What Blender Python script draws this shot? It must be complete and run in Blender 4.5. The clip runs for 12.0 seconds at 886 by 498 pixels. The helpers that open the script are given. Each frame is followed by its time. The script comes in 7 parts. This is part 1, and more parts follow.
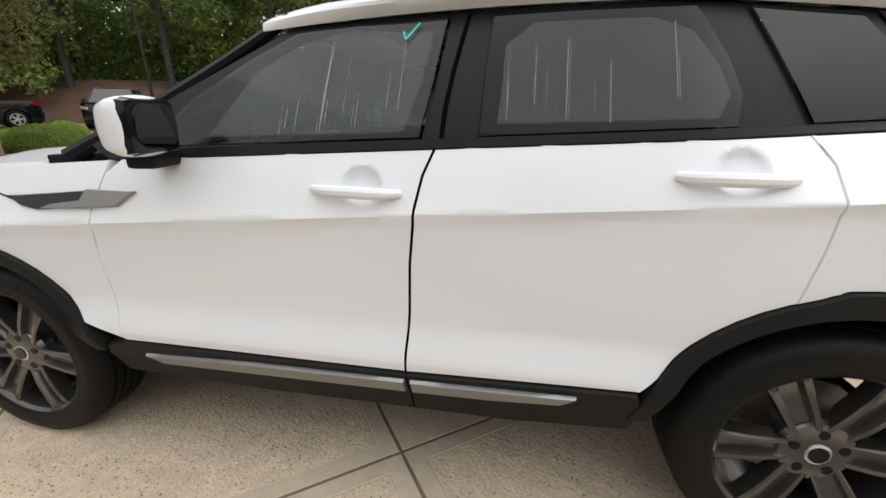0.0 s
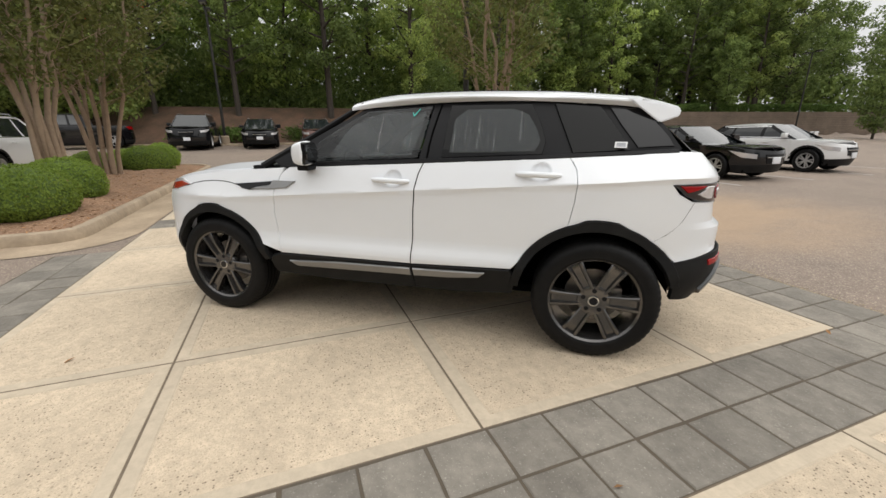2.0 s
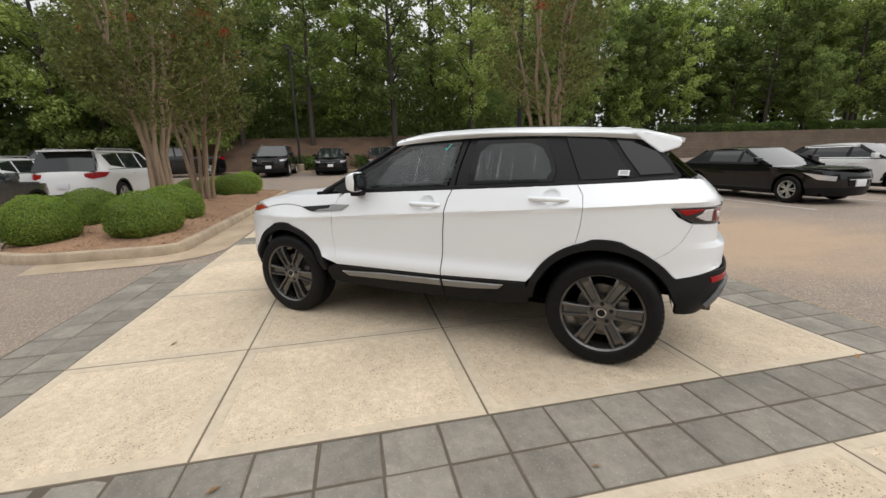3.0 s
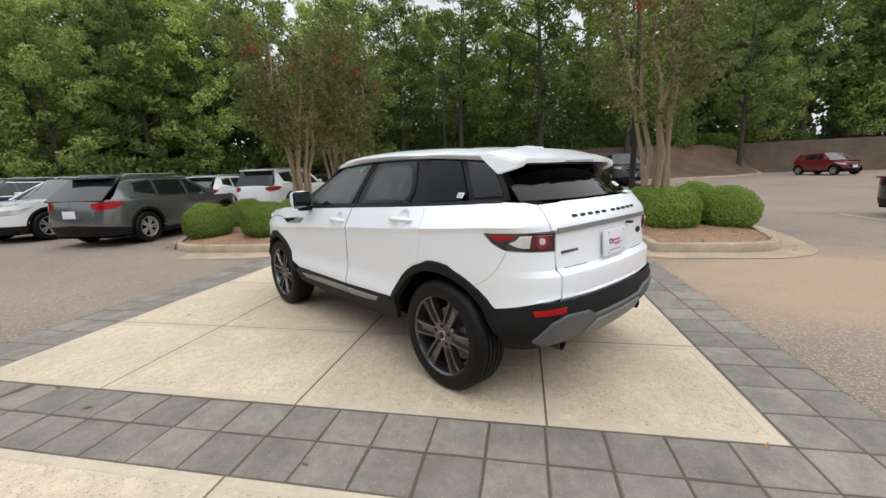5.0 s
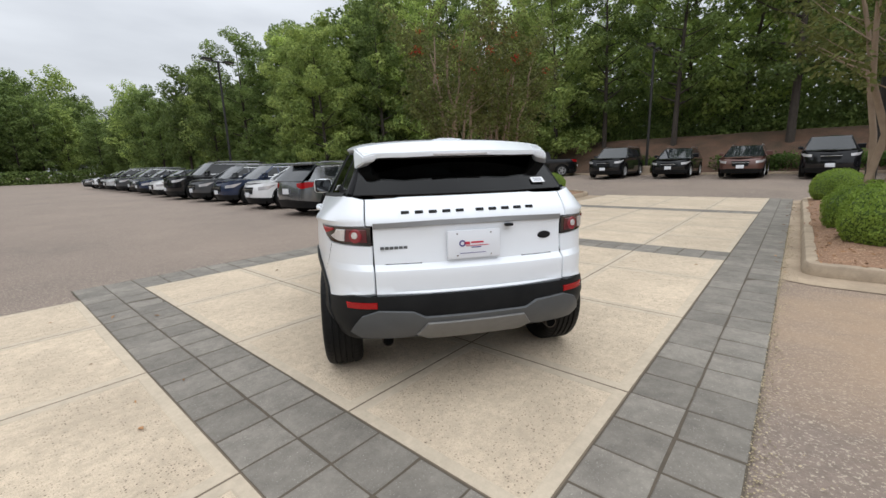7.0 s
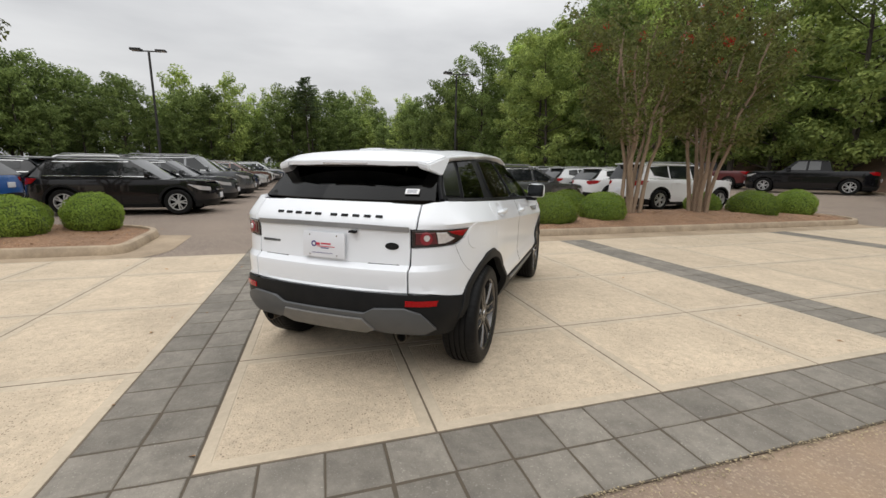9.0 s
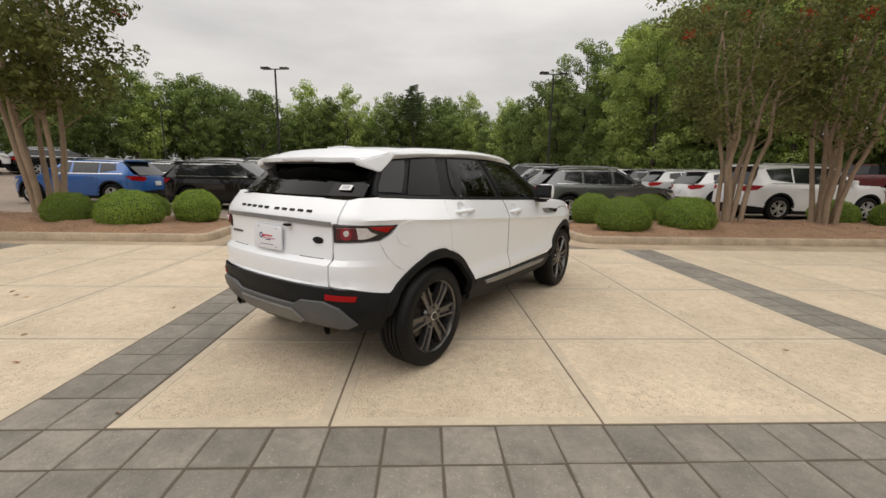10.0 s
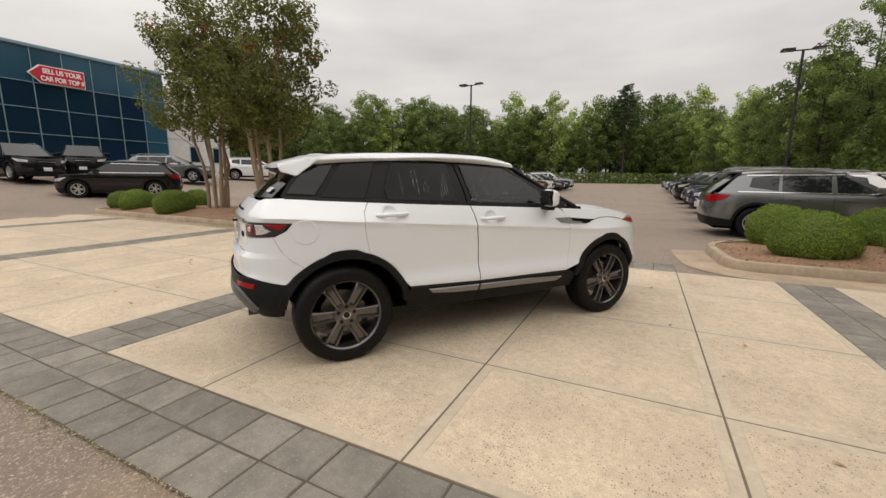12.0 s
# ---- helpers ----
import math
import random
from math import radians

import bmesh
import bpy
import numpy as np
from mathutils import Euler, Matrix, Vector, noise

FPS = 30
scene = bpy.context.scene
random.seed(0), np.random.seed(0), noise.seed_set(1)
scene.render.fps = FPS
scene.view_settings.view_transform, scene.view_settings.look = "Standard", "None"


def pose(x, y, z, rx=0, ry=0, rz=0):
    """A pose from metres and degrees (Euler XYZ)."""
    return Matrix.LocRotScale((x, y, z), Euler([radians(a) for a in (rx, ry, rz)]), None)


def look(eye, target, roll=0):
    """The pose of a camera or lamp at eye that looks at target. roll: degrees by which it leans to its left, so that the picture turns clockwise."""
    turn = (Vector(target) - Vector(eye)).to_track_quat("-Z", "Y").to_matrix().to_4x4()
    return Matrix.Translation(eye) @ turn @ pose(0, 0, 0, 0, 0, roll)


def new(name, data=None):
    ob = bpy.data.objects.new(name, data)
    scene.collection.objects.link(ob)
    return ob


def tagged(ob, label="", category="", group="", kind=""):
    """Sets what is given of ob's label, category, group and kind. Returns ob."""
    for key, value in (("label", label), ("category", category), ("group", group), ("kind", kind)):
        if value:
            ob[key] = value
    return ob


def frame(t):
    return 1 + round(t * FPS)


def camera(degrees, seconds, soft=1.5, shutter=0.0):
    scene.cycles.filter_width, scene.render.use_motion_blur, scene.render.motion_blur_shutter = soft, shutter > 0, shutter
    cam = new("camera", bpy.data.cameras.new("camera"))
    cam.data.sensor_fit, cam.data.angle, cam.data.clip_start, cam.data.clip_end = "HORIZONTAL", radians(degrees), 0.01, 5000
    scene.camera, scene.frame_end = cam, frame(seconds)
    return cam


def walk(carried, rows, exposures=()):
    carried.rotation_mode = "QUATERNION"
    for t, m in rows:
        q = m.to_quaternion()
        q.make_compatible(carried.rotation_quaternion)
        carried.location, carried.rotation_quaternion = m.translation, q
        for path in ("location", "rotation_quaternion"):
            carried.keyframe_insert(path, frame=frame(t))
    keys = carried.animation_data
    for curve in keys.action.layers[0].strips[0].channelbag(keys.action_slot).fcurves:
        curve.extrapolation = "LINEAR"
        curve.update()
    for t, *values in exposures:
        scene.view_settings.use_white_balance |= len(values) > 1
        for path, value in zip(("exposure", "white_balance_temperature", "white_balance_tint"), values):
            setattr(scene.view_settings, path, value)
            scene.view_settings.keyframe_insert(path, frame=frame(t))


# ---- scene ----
cam = camera(95.3, 12.0)
PATH = [
    (0, (-1.897, -0.503, 1.238), (-0.039, -0.152, 0.584), -0.2),
    (0.5, (-2.255, -0.611, 1.25), (-0.392, -0.254, 0.616), -0.2),
    (1, (-2.623, -0.795, 1.28), (-0.76, -0.415, 0.66), 0.1),
    (1.5, (-2.983, -0.9, 1.292), (-1.134, -0.457, 0.672), -0.1),
    (2, (-3.234, -1.092, 1.335), (-1.391, -0.558, 0.768), -0.4),
    (2.5, (-3.441, -1.187, 1.356), (-1.625, -0.525, 0.84), -0.9),
    (3, (-3.536, -1.439, 1.38), (-1.768, -0.62, 0.929), -1.4),
    (3.2, (-3.553, -1.605, 1.38), (-1.804, -0.735, 0.952), -1.4),
    (4.8, (-2.693, -3.025, 1.371), (-1.308, -1.624, 1.025), -1.9),
    (5, (-2.503, -3.177, 1.379), (-1.192, -1.711, 1.015), -2.0),
    (5.5, (-2.07, -3.559, 1.368), (-0.963, -1.93, 1.015), -2.0),
    (6, (-1.602, -3.84, 1.35), (-0.717, -2.087, 0.971), -1.9),
    (6.5, (-1.101, -4.071, 1.352), (-0.49, -2.209, 0.951), -2.1),
    (6.7, (-0.935, -4.149, 1.358), (-0.4, -2.264, 0.959), -2.0),
    (8.3, (0.863, -4.277, 1.369), (0.532, -2.345, 0.972), 0.2),
    (8.5, (1.056, -4.234, 1.397), (0.624, -2.321, 1.006), 0.5),
    (9, (1.569, -4.121, 1.396), (0.895, -2.276, 1.017), 0.8),
    (9.5, (2.037, -3.879, 1.371), (1.144, -2.129, 0.993), 1.1),
    (10, (2.492, -3.568, 1.368), (1.38, -1.948, 0.998), 1.0),
    (10.5, (2.895, -3.224, 1.375), (1.593, -1.751, 1.005), 0.7),
    (11, (3.206, -2.792, 1.381), (1.72, -1.505, 1.01), 0.3),
    (11.5, (3.529, -2.404, 1.37), (1.891, -1.315, 1.007), 0.2),
    (12, (3.745, -1.987, 1.367), (1.988, -1.097, 1.018), 0.6),
]
walk(cam, [(t, look(e, g, r)) for t, e, g, r in PATH], [(0, 0.30, 6450, 10), (1, 0.27, 6500, 10), (2, 0.20, 6550, 9), (3, 0.22, 6450, 9), (5, 0.30, 6150, 9), (5.5, 0.32, 6200, 9), (6.5, 0.23, 6020, 9), (8.5, 0.09, 6250, 9), (9.5, 0.04, 6600, 10), (11, 0.0, 7000, 11), (12, 0.0, 6850, 11)])

# ---- light ----
world = bpy.data.worlds.new("overcast_sky")
scene.world = world
world.use_nodes = True
wn, wl = world.node_tree.nodes, world.node_tree.links
wn.clear()
w_out = wn.new("ShaderNodeOutputWorld")
w_bg = wn.new("ShaderNodeBackground")
w_sky = wn.new("ShaderNodeTexSky")
w_sky.sky_type = "NISHITA"
w_sky.sun_disc = False
w_sky.sun_elevation = radians(52)
w_sky.sun_rotation = radians(200)
w_sky.dust_density = 4.0
w_hsv = wn.new("ShaderNodeHueSaturation")
w_hsv.inputs["Saturation"].default_value = 0.12
w_co = wn.new("ShaderNodeTexCoord")
w_map = wn.new("ShaderNodeMapping")
w_map.inputs["Scale"].default_value = (1.2, 1.2, 4.5)
w_noise = wn.new("ShaderNodeTexNoise")
w_noise.inputs["Scale"].default_value = 1.6
w_noise.inputs["Detail"].default_value = 5.0
w_ramp = wn.new("ShaderNodeValToRGB")
w_ramp.color_ramp.elements[0].position, w_ramp.color_ramp.elements[0].color = 0.3, (6.4, 6.42, 6.55, 1)
w_ramp.color_ramp.elements[1].position, w_ramp.color_ramp.elements[1].color = 0.7, (9.7, 9.65, 9.6, 1)
w_mix = wn.new("ShaderNodeMix")
w_mix.data_type = "RGBA"
w_mix.inputs["Factor"].default_value = 0.8
wl.new(w_sky.outputs["Color"], w_hsv.inputs["Color"])
wl.new(w_co.outputs["Generated"], w_map.inputs["Vector"])
wl.new(w_map.outputs["Vector"], w_noise.inputs["Vector"])
wl.new(w_noise.outputs["Fac"], w_ramp.inputs["Fac"])
wl.new(w_hsv.outputs["Color"], w_mix.inputs[6])
wl.new(w_ramp.outputs["Color"], w_mix.inputs[7])
# an overcast sky is brightest overhead
w_sep = wn.new("ShaderNodeSeparateXYZ")
wl.new(w_co.outputs["Generated"], w_sep.inputs["Vector"])
w_grad = wn.new("ShaderNodeMapRange")
w_grad.inputs["From Min"].default_value, w_grad.inputs["From Max"].default_value = 0.0, 1.0
w_grad.inputs["To Min"].default_value, w_grad.inputs["To Max"].default_value = 0.71, 1.8
wl.new(w_sep.outputs["Z"], w_grad.inputs["Value"])
w_vm = wn.new("ShaderNodeVectorMath")
w_vm.operation = "SCALE"
wl.new(w_mix.outputs[2], w_vm.inputs[0])
wl.new(w_grad.outputs["Result"], w_vm.inputs["Scale"])
wl.new(w_vm.outputs["Vector"], w_bg.inputs["Color"])
w_bg.inputs["Strength"].default_value = 0.1
wl.new(w_bg.outputs["Background"], w_out.inputs["Surface"])

sun = new("sun", bpy.data.lights.new("sun", "SUN"))
sun.data.energy = 1.1
sun.data.angle = radians(110)
sun.data.color = (1.0, 0.97, 0.92)
sun.matrix_world = look((0, 0, 30), (-8, 4, 0))

# ---- plan: the paved strip lies turned against the car ----
PLAN_O, PLAN_A = Vector((-0.066, -2.99, 0.0)), radians(36.9)

# ---- materials ----


def mat(name, base, rough=0.6, metal=0.0, vary=0.0, scale=8.0, bump=0.0, bump_scale=60.0, coat=0.0, dark=None, spots=None, spec=0.5, obj_vary=0.0, isle_vary=0.0, patchy=False, wash=None, mottle=0.0):
    """A principled surface: base colour, large stains (vary) towards the dark colour, fine relief (bump) and specks."""
    m = bpy.data.materials.new(name)
    m.use_nodes = True
    n, l = m.node_tree.nodes, m.node_tree.links
    b = n["Principled BSDF"]
    b.inputs["Roughness"].default_value = rough
    b.inputs["Metallic"].default_value = metal
    b.inputs["Specular IOR Level"].default_value = spec
    b.inputs["Coat Weight"].default_value = coat
    b.inputs["Coat Roughness"].default_value = 0.04
    co = n.new("ShaderNodeTexCoord")
    where = co.outputs["Object"]
    if obj_vary:
        # alike pieces each take another part of the pattern
        shift = n.new("ShaderNodeVectorMath")
        shift.operation = "MULTIPLY_ADD"
        shift.inputs[1].default_value = (1, 1, 1)
        l.new(where, shift.inputs[0])
        far = n.new("ShaderNodeVectorMath")
        far.operation = "SCALE"
        far.inputs[0].default_value = (37.0, 61.0, 13.0)
        l.new(n.new("ShaderNodeObjectInfo").outputs["Random"], far.inputs["Scale"])
        l.new(far.outputs[0], shift.inputs[2])
        where = shift.outputs[0]
    col = n.new("ShaderNodeRGB")
    col.outputs[0].default_value = (*base, 1)
    out = col.outputs[0]

    def mix(factor, a, c2):
        x = n.new("ShaderNodeMix")
        x.data_type = "RGBA"
        l.new(factor, x.inputs["Factor"])
        l.new(a, x.inputs[6])
        if isinstance(c2, tuple):
            x.inputs[7].default_value = (*c2, 1)
        else:
            l.new(c2, x.inputs[7])
        return x.outputs[2]

    if vary:
        t = n.new("ShaderNodeTexNoise")
        t.inputs["Scale"].default_value = scale
        t.inputs["Detail"].default_value = 6
        t.inputs["Roughness"].default_value = 0.65
        l.new(where, t.inputs["Vector"])
        r = n.new("ShaderNodeMapRange")
        r.inputs["From Min"].default_value, r.inputs["From Max"].default_value = 0.38, 0.72
        r.inputs["To Max"].default_value = vary
        l.new(t.outputs["Fac"], r.inputs["Value"])
        out = mix(r.outputs["Result"], out, dark or tuple(0.55 * c for c in base))
    if mottle:
        t = n.new("ShaderNodeTexNoise")
        t.inputs["Scale"].default_value = 17
        t.inputs["Detail"].default_value = 8
        t.inputs["Roughness"].default_value = 0.75
        l.new(where, t.inputs["Vector"])
        r = n.new("ShaderNodeMapRange")
        r.inputs["From Min"].default_value, r.inputs["From Max"].default_value = 0.40, 0.66
        r.inputs["To Max"].default_value = mottle
        l.new(t.outputs["Fac"], r.inputs["Value"])
        out = mix(r.outputs["Result"], out, tuple(0.5 * c for c in base))
    if spots:
        colour, size, amount = spots
        if patchy:
            # single pits of uneven size
            t = n.new("ShaderNodeTexVoronoi")
            t.inputs["Scale"].default_value = size
            l.new(where, t.inputs["Vector"])
            sep = n.new("ShaderNodeSeparateColor")
            l.new(t.outputs["Color"], sep.inputs["Color"])
            big = n.new("ShaderNodeMapRange")
            big.inputs["From Min"].default_value, big.inputs["To Max"].default_value = amount, 0.42
            l.new(sep.outputs["Red"], big.inputs["Value"])
            sb = n.new("ShaderNodeMath")
            sb.operation = "SUBTRACT"
            l.new(big.outputs["Result"], sb.inputs[0])
            l.new(t.outputs["Distance"], sb.inputs[1])
            r = n.new("ShaderNodeMapRange")
            r.inputs["From Max"].default_value = 0.12
            l.new(sb.outputs[0], r.inputs["Value"])
        else:
            t = n.new("ShaderNodeTexNoise")
            t.inputs["Scale"].default_value = size
            t.inputs["Detail"].default_value = 5
            t.inputs["Roughness"].default_value = 0.7
            l.new(where, t.inputs["Vector"])
            r = n.new("ShaderNodeMapRange")
            r.inputs["From Min"].default_value, r.inputs["From Max"].default_value = 1 - amount, 1 - amount + 0.06
            l.new(t.outputs["Fac"], r.inputs["Value"])
        fac = r.outputs["Result"]
        if patchy:
            # pits lie denser in some places, and a finer grain lies between them
            t2 = n.new("ShaderNodeTexNoise")
            t2.inputs["Scale"].default_value = size * 2.3
            t2.inputs["Detail"].default_value = 3
            l.new(where, t2.inputs["Vector"])
            r2 = n.new("ShaderNodeMapRange")
            r2.inputs["From Min"].default_value, r2.inputs["From Max"].default_value = 0.50, 0.66
            r2.inputs["To Max"].default_value = 0.75
            l.new(t2.outputs["Fac"], r2.inputs["Value"])
            out = mix(r2.outputs["Result"], out, tuple(0.6 * c for c in base))
            t3 = n.new("ShaderNodeTexNoise")
            t3.inputs["Scale"].default_value = 2.6
            l.new(where, t3.inputs["Vector"])
            r3 = n.new("ShaderNodeMapRange")
            r3.inputs["From Min"].default_value, r3.inputs["From Max"].default_value = 0.34, 0.60
            r3.inputs["To Min"].default_value = 0.35
            l.new(t3.outputs["Fac"], r3.inputs["Value"])
            mm = n.new("ShaderNodeMath")
            mm.operation = "MULTIPLY"
            l.new(fac, mm.inputs[0])
            l.new(r3.outputs["Result"], mm.inputs[1])
            fac = mm.outputs[0]
        out = mix(fac, out, colour)
    if wash:
        # silt washed over the ground: a ragged patch round a place of the plan
        colour, u, v, lu, lv = wash
        c, k = math.cos(PLAN_A), math.sin(PLAN_A)
        ox, oy = PLAN_O.x, PLAN_O.y
        mp = n.new("ShaderNodeMapping")
        mp.inputs["Rotation"].default_value = (0, 0, -PLAN_A)
        mp.inputs["Location"].default_value = (-(c * ox + k * oy) - v, -(-k * ox + c * oy) - u, 0)
        l.new(where, mp.inputs["Vector"])
        m2 = n.new("ShaderNodeMapping")
        m2.inputs["Scale"].default_value = (1 / lv, 1 / lu, 0)
        l.new(mp.outputs["Vector"], m2.inputs["Vector"])
        gr = n.new("ShaderNodeTexGradient")
        gr.gradient_type = "SPHERICAL"
        l.new(m2.outputs["Vector"], gr.inputs["Vector"])
        m3 = n.new("ShaderNodeMapping")
        m3.inputs["Scale"].default_value = (0.9, 0.45, 1)
        l.new(mp.outputs["Vector"], m3.inputs["Vector"])
        t = n.new("ShaderNodeTexNoise")
        t.inputs["Scale"].default_value = 1.4
        t.inputs["Detail"].default_value = 7
        t.inputs["Roughness"].default_value = 0.65
        l.new(m3.outputs["Vector"], t.inputs["Vector"])
        ad = n.new("ShaderNodeMath")
        ad.operation = "MULTIPLY"
        l.new(gr.outputs["Fac"], ad.inputs[0])
        l.new(t.outputs["Fac"], ad.inputs[1])
        r = n.new("ShaderNodeMapRange")
        r.inputs["From Min"].default_value, r.inputs["From Max"].default_value = 0.10, 0.36
        r.inputs["To Max"].default_value = 0.62
        l.new(ad.outputs[0], r.inputs["Value"])
        out = mix(r.outputs["Result"], out, colour)
    if obj_vary or isle_vary:
        if obj_vary:
            o = n.new("ShaderNodeObjectInfo").outputs["Random"]
        else:
            o = n.new("ShaderNodeNewGeometry").outputs["Random Per Island"]
        r = n.new("ShaderNodeMapRange")
        k = obj_vary or isle_vary
        r.inputs["To Min"].default_value, r.inputs["To Max"].default_value = 1 - k, 1 + k
        l.new(o, r.inputs["Value"])
        h = n.new("ShaderNodeHueSaturation")
        l.new(r.outputs["Result"], h.inputs["Value"])
        l.new(out, h.inputs["Color"])
        out = h.outputs["Color"]
    l.new(out, b.inputs["Base Color"])
    if bump:
        t = n.new("ShaderNodeTexNoise")
        t.inputs["Scale"].default_value = bump_scale
        t.inputs["Detail"].default_value = 4
        l.new(where, t.inputs["Vector"])
        p = n.new("ShaderNodeBump")
        p.inputs["Strength"].default_value = bump
        p.inputs["Distance"].default_value = 0.01
        l.new(t.outputs["Fac"], p.inputs["Height"])
        l.new(p.outputs["Normal"], b.inputs["Normal"])
    return m


def film_mat(name, base, cover):
    """A thin film on glass that covers part of it."""
    m = bpy.data.materials.new(name)
    m.use_nodes = True
    n, l = m.node_tree.nodes, m.node_tree.links
    n.clear()
    out = n.new("ShaderNodeOutputMaterial")
    d = n.new("ShaderNodeBsdfDiffuse")
    d.inputs["Color"].default_value = (*base, 1)
    mx = n.new("ShaderNodeMixShader")
    mx.inputs["Fac"].default_value = cover
    l.new(n.new("ShaderNodeBsdfTransparent").outputs["BSDF"], mx.inputs[1])
    l.new(d.outputs["BSDF"], mx.inputs[2])
    l.new(mx.outputs["Shader"], out.inputs["Surface"])
    return m


def glass_mat(name, tint, rough=0.02, ior=1.5):
    """Tinted car glass: part see-through, part mirror by Fresnel."""
    m = bpy.data.materials.new(name)
    m.use_nodes = True
    n, l = m.node_tree.nodes, m.node_tree.links
    n.clear()
    out = n.new("ShaderNodeOutputMaterial")
    tr = n.new("ShaderNodeBsdfTransparent")
    tr.inputs["Color"].default_value = (*tint, 1)
    gl = n.new("ShaderNodeBsdfGlossy")
    gl.inputs["Roughness"].default_value = rough
    fr = n.new("ShaderNodeFresnel")
    fr.inputs["IOR"].default_value = ior
    mx = n.new("ShaderNodeMixShader")
    l.new(fr.outputs["Fac"], mx.inputs["Fac"])
    l.new(tr.outputs["BSDF"], mx.inputs[1])
    l.new(gl.outputs["BSDF"], mx.inputs[2])
    l.new(mx.outputs["Shader"], out.inputs["Surface"])
    return m


M_WHITE = mat("white_car_paint", (0.785, 0.805, 0.835), 0.28, coat=0.55, vary=0.06, scale=3.0, dark=(0.57, 0.57, 0.57))
M_CLAD = mat("dark_grey_cladding", (0.010, 0.0104, 0.011), 0.5, spec=0.14, vary=0.4, scale=6, dark=(0.024, 0.024, 0.024), bump=0.05, bump_scale=500)
M_GLOSSBLACK = mat("gloss_black_trim", (0.006, 0.006, 0.007), 0.12, spec=0.3, coat=0.1)
M_SATINBLACK = mat("satin_black_trim", (0.010, 0.010, 0.011), 0.38, spec=0.14)
M_SILVER = mat("silver_trim", (0.30, 0.30, 0.30), 0.38, metal=0.6, vary=0.2, scale=10)
M_SKID = mat("grey_skid_plate", (0.10, 0.103, 0.106), 0.5, metal=0.2, vary=0.3, scale=7)
M_INSERT = mat("skid_insert_grey", (0.19, 0.185, 0.175), 0.5, metal=0.2, vary=0.4, scale=9)
M_RUBBER = mat("tyre_rubber", (0.007, 0.007, 0.0073), 0.5, spec=0.15, vary=0.6, scale=20, dark=(0.014, 0.0135, 0.013), bump=0.15, bump_scale=120)
M_RIM = mat("dark_grey_alloy", (0.14, 0.135, 0.132), 0.23, metal=0.85, vary=0.3, scale=14)
M_STEEL = mat("brushed_steel", (0.22, 0.21, 0.20), 0.4, metal=0.8, vary=0.3, scale=25, dark=(0.2, 0.13, 0.08))
M_CHROME = mat("chrome", (0.6, 0.6, 0.6), 0.15, metal=1.0)
# black underbody parts; also puts the shade of wells, gaps and bores into colour
M_BLACKHOLE = mat("underbody_and_gap_shade_black", (0.003, 0.003, 0.003), 0.95, spec=0.02)
M_TINT = glass_mat("dark_tinted_glass", (0.20, 0.25, 0.25), ior=1.48)
M_TINT2 = glass_mat("privacy_glass", (0.02, 0.021, 0.022), ior=1.34)
M_CLEAR = glass_mat("clear_windscreen", (0.45, 0.5, 0.48))
M_LENS_RED = mat("red_lamp_lens", (0.30, 0.004, 0.006), 0.2, spec=0.2, coat=0.25, vary=0.3, scale=40, dark=(0.2, 0.0, 0.0))
M_LENS_DULLRED = mat("dull_red_lens", (0.24, 0.016, 0.026), 0.15, coat=0.4, vary=0.3, scale=40, dark=(0.05, 0.004, 0.006))
M_LENS_PINK = mat("smoked_red_lens", (0.10, 0.013, 0.018), 0.15, metal=0.2, coat=0.4, vary=0.5, scale=35, dark=(0.09, 0.03, 0.035))
M_LENS_CLEAR = mat("clear_lamp_lens", (0.72, 0.70, 0.70), 0.16, metal=0.4, coat=0.6, vary=0.4, scale=55, dark=(0.25, 0.22, 0.22))
M_LENS_DARK = mat("dark_lamp_housing", (0.010, 0.005, 0.006), 0.1, coat=0.8)
M_AMBER = mat("amber_lens", (0.30, 0.03, 0.012), 0.2, spec=0.3, coat=0.3)
M_PLATE = mat("white_plate", (0.72, 0.73, 0.76), 0.35, coat=0.3)
M_PLATE_RED = mat("plate_red_mark", (0.5, 0.03, 0.06), 0.4)
M_PLATE_BLUE = mat("plate_blue_mark", (0.07, 0.05, 0.2), 0.4)
M_MIRROR = mat("mirror_glass", (0.22, 0.23, 0.24), 0.03, metal=1.0)
M_SEAT = mat("dark_leather", (0.03, 0.028, 0.027), 0.5, bump=0.1, bump_scale=200)
M_MARK = mat("green_marker", (0.02, 0.5, 0.42), 0.5)
M_PAPER = mat("white_paper_sticker", (0.8, 0.8, 0.8), 0.6)
M_PAPERINK = mat("grey_print", (0.3, 0.32, 0.36), 0.7)
M_DUST = film_mat("dusty_glass_film", (0.42, 0.46, 0.47), 0.105)
M_STREAK = film_mat("dried_water_streak", (0.62, 0.63, 0.63), 0.34)
M_EXHAUST = mat("sooty_exhaust_steel", (0.10, 0.085, 0.07), 0.4, metal=0.9, vary=0.6, scale=30, dark=(0.05, 0.035, 0.025))

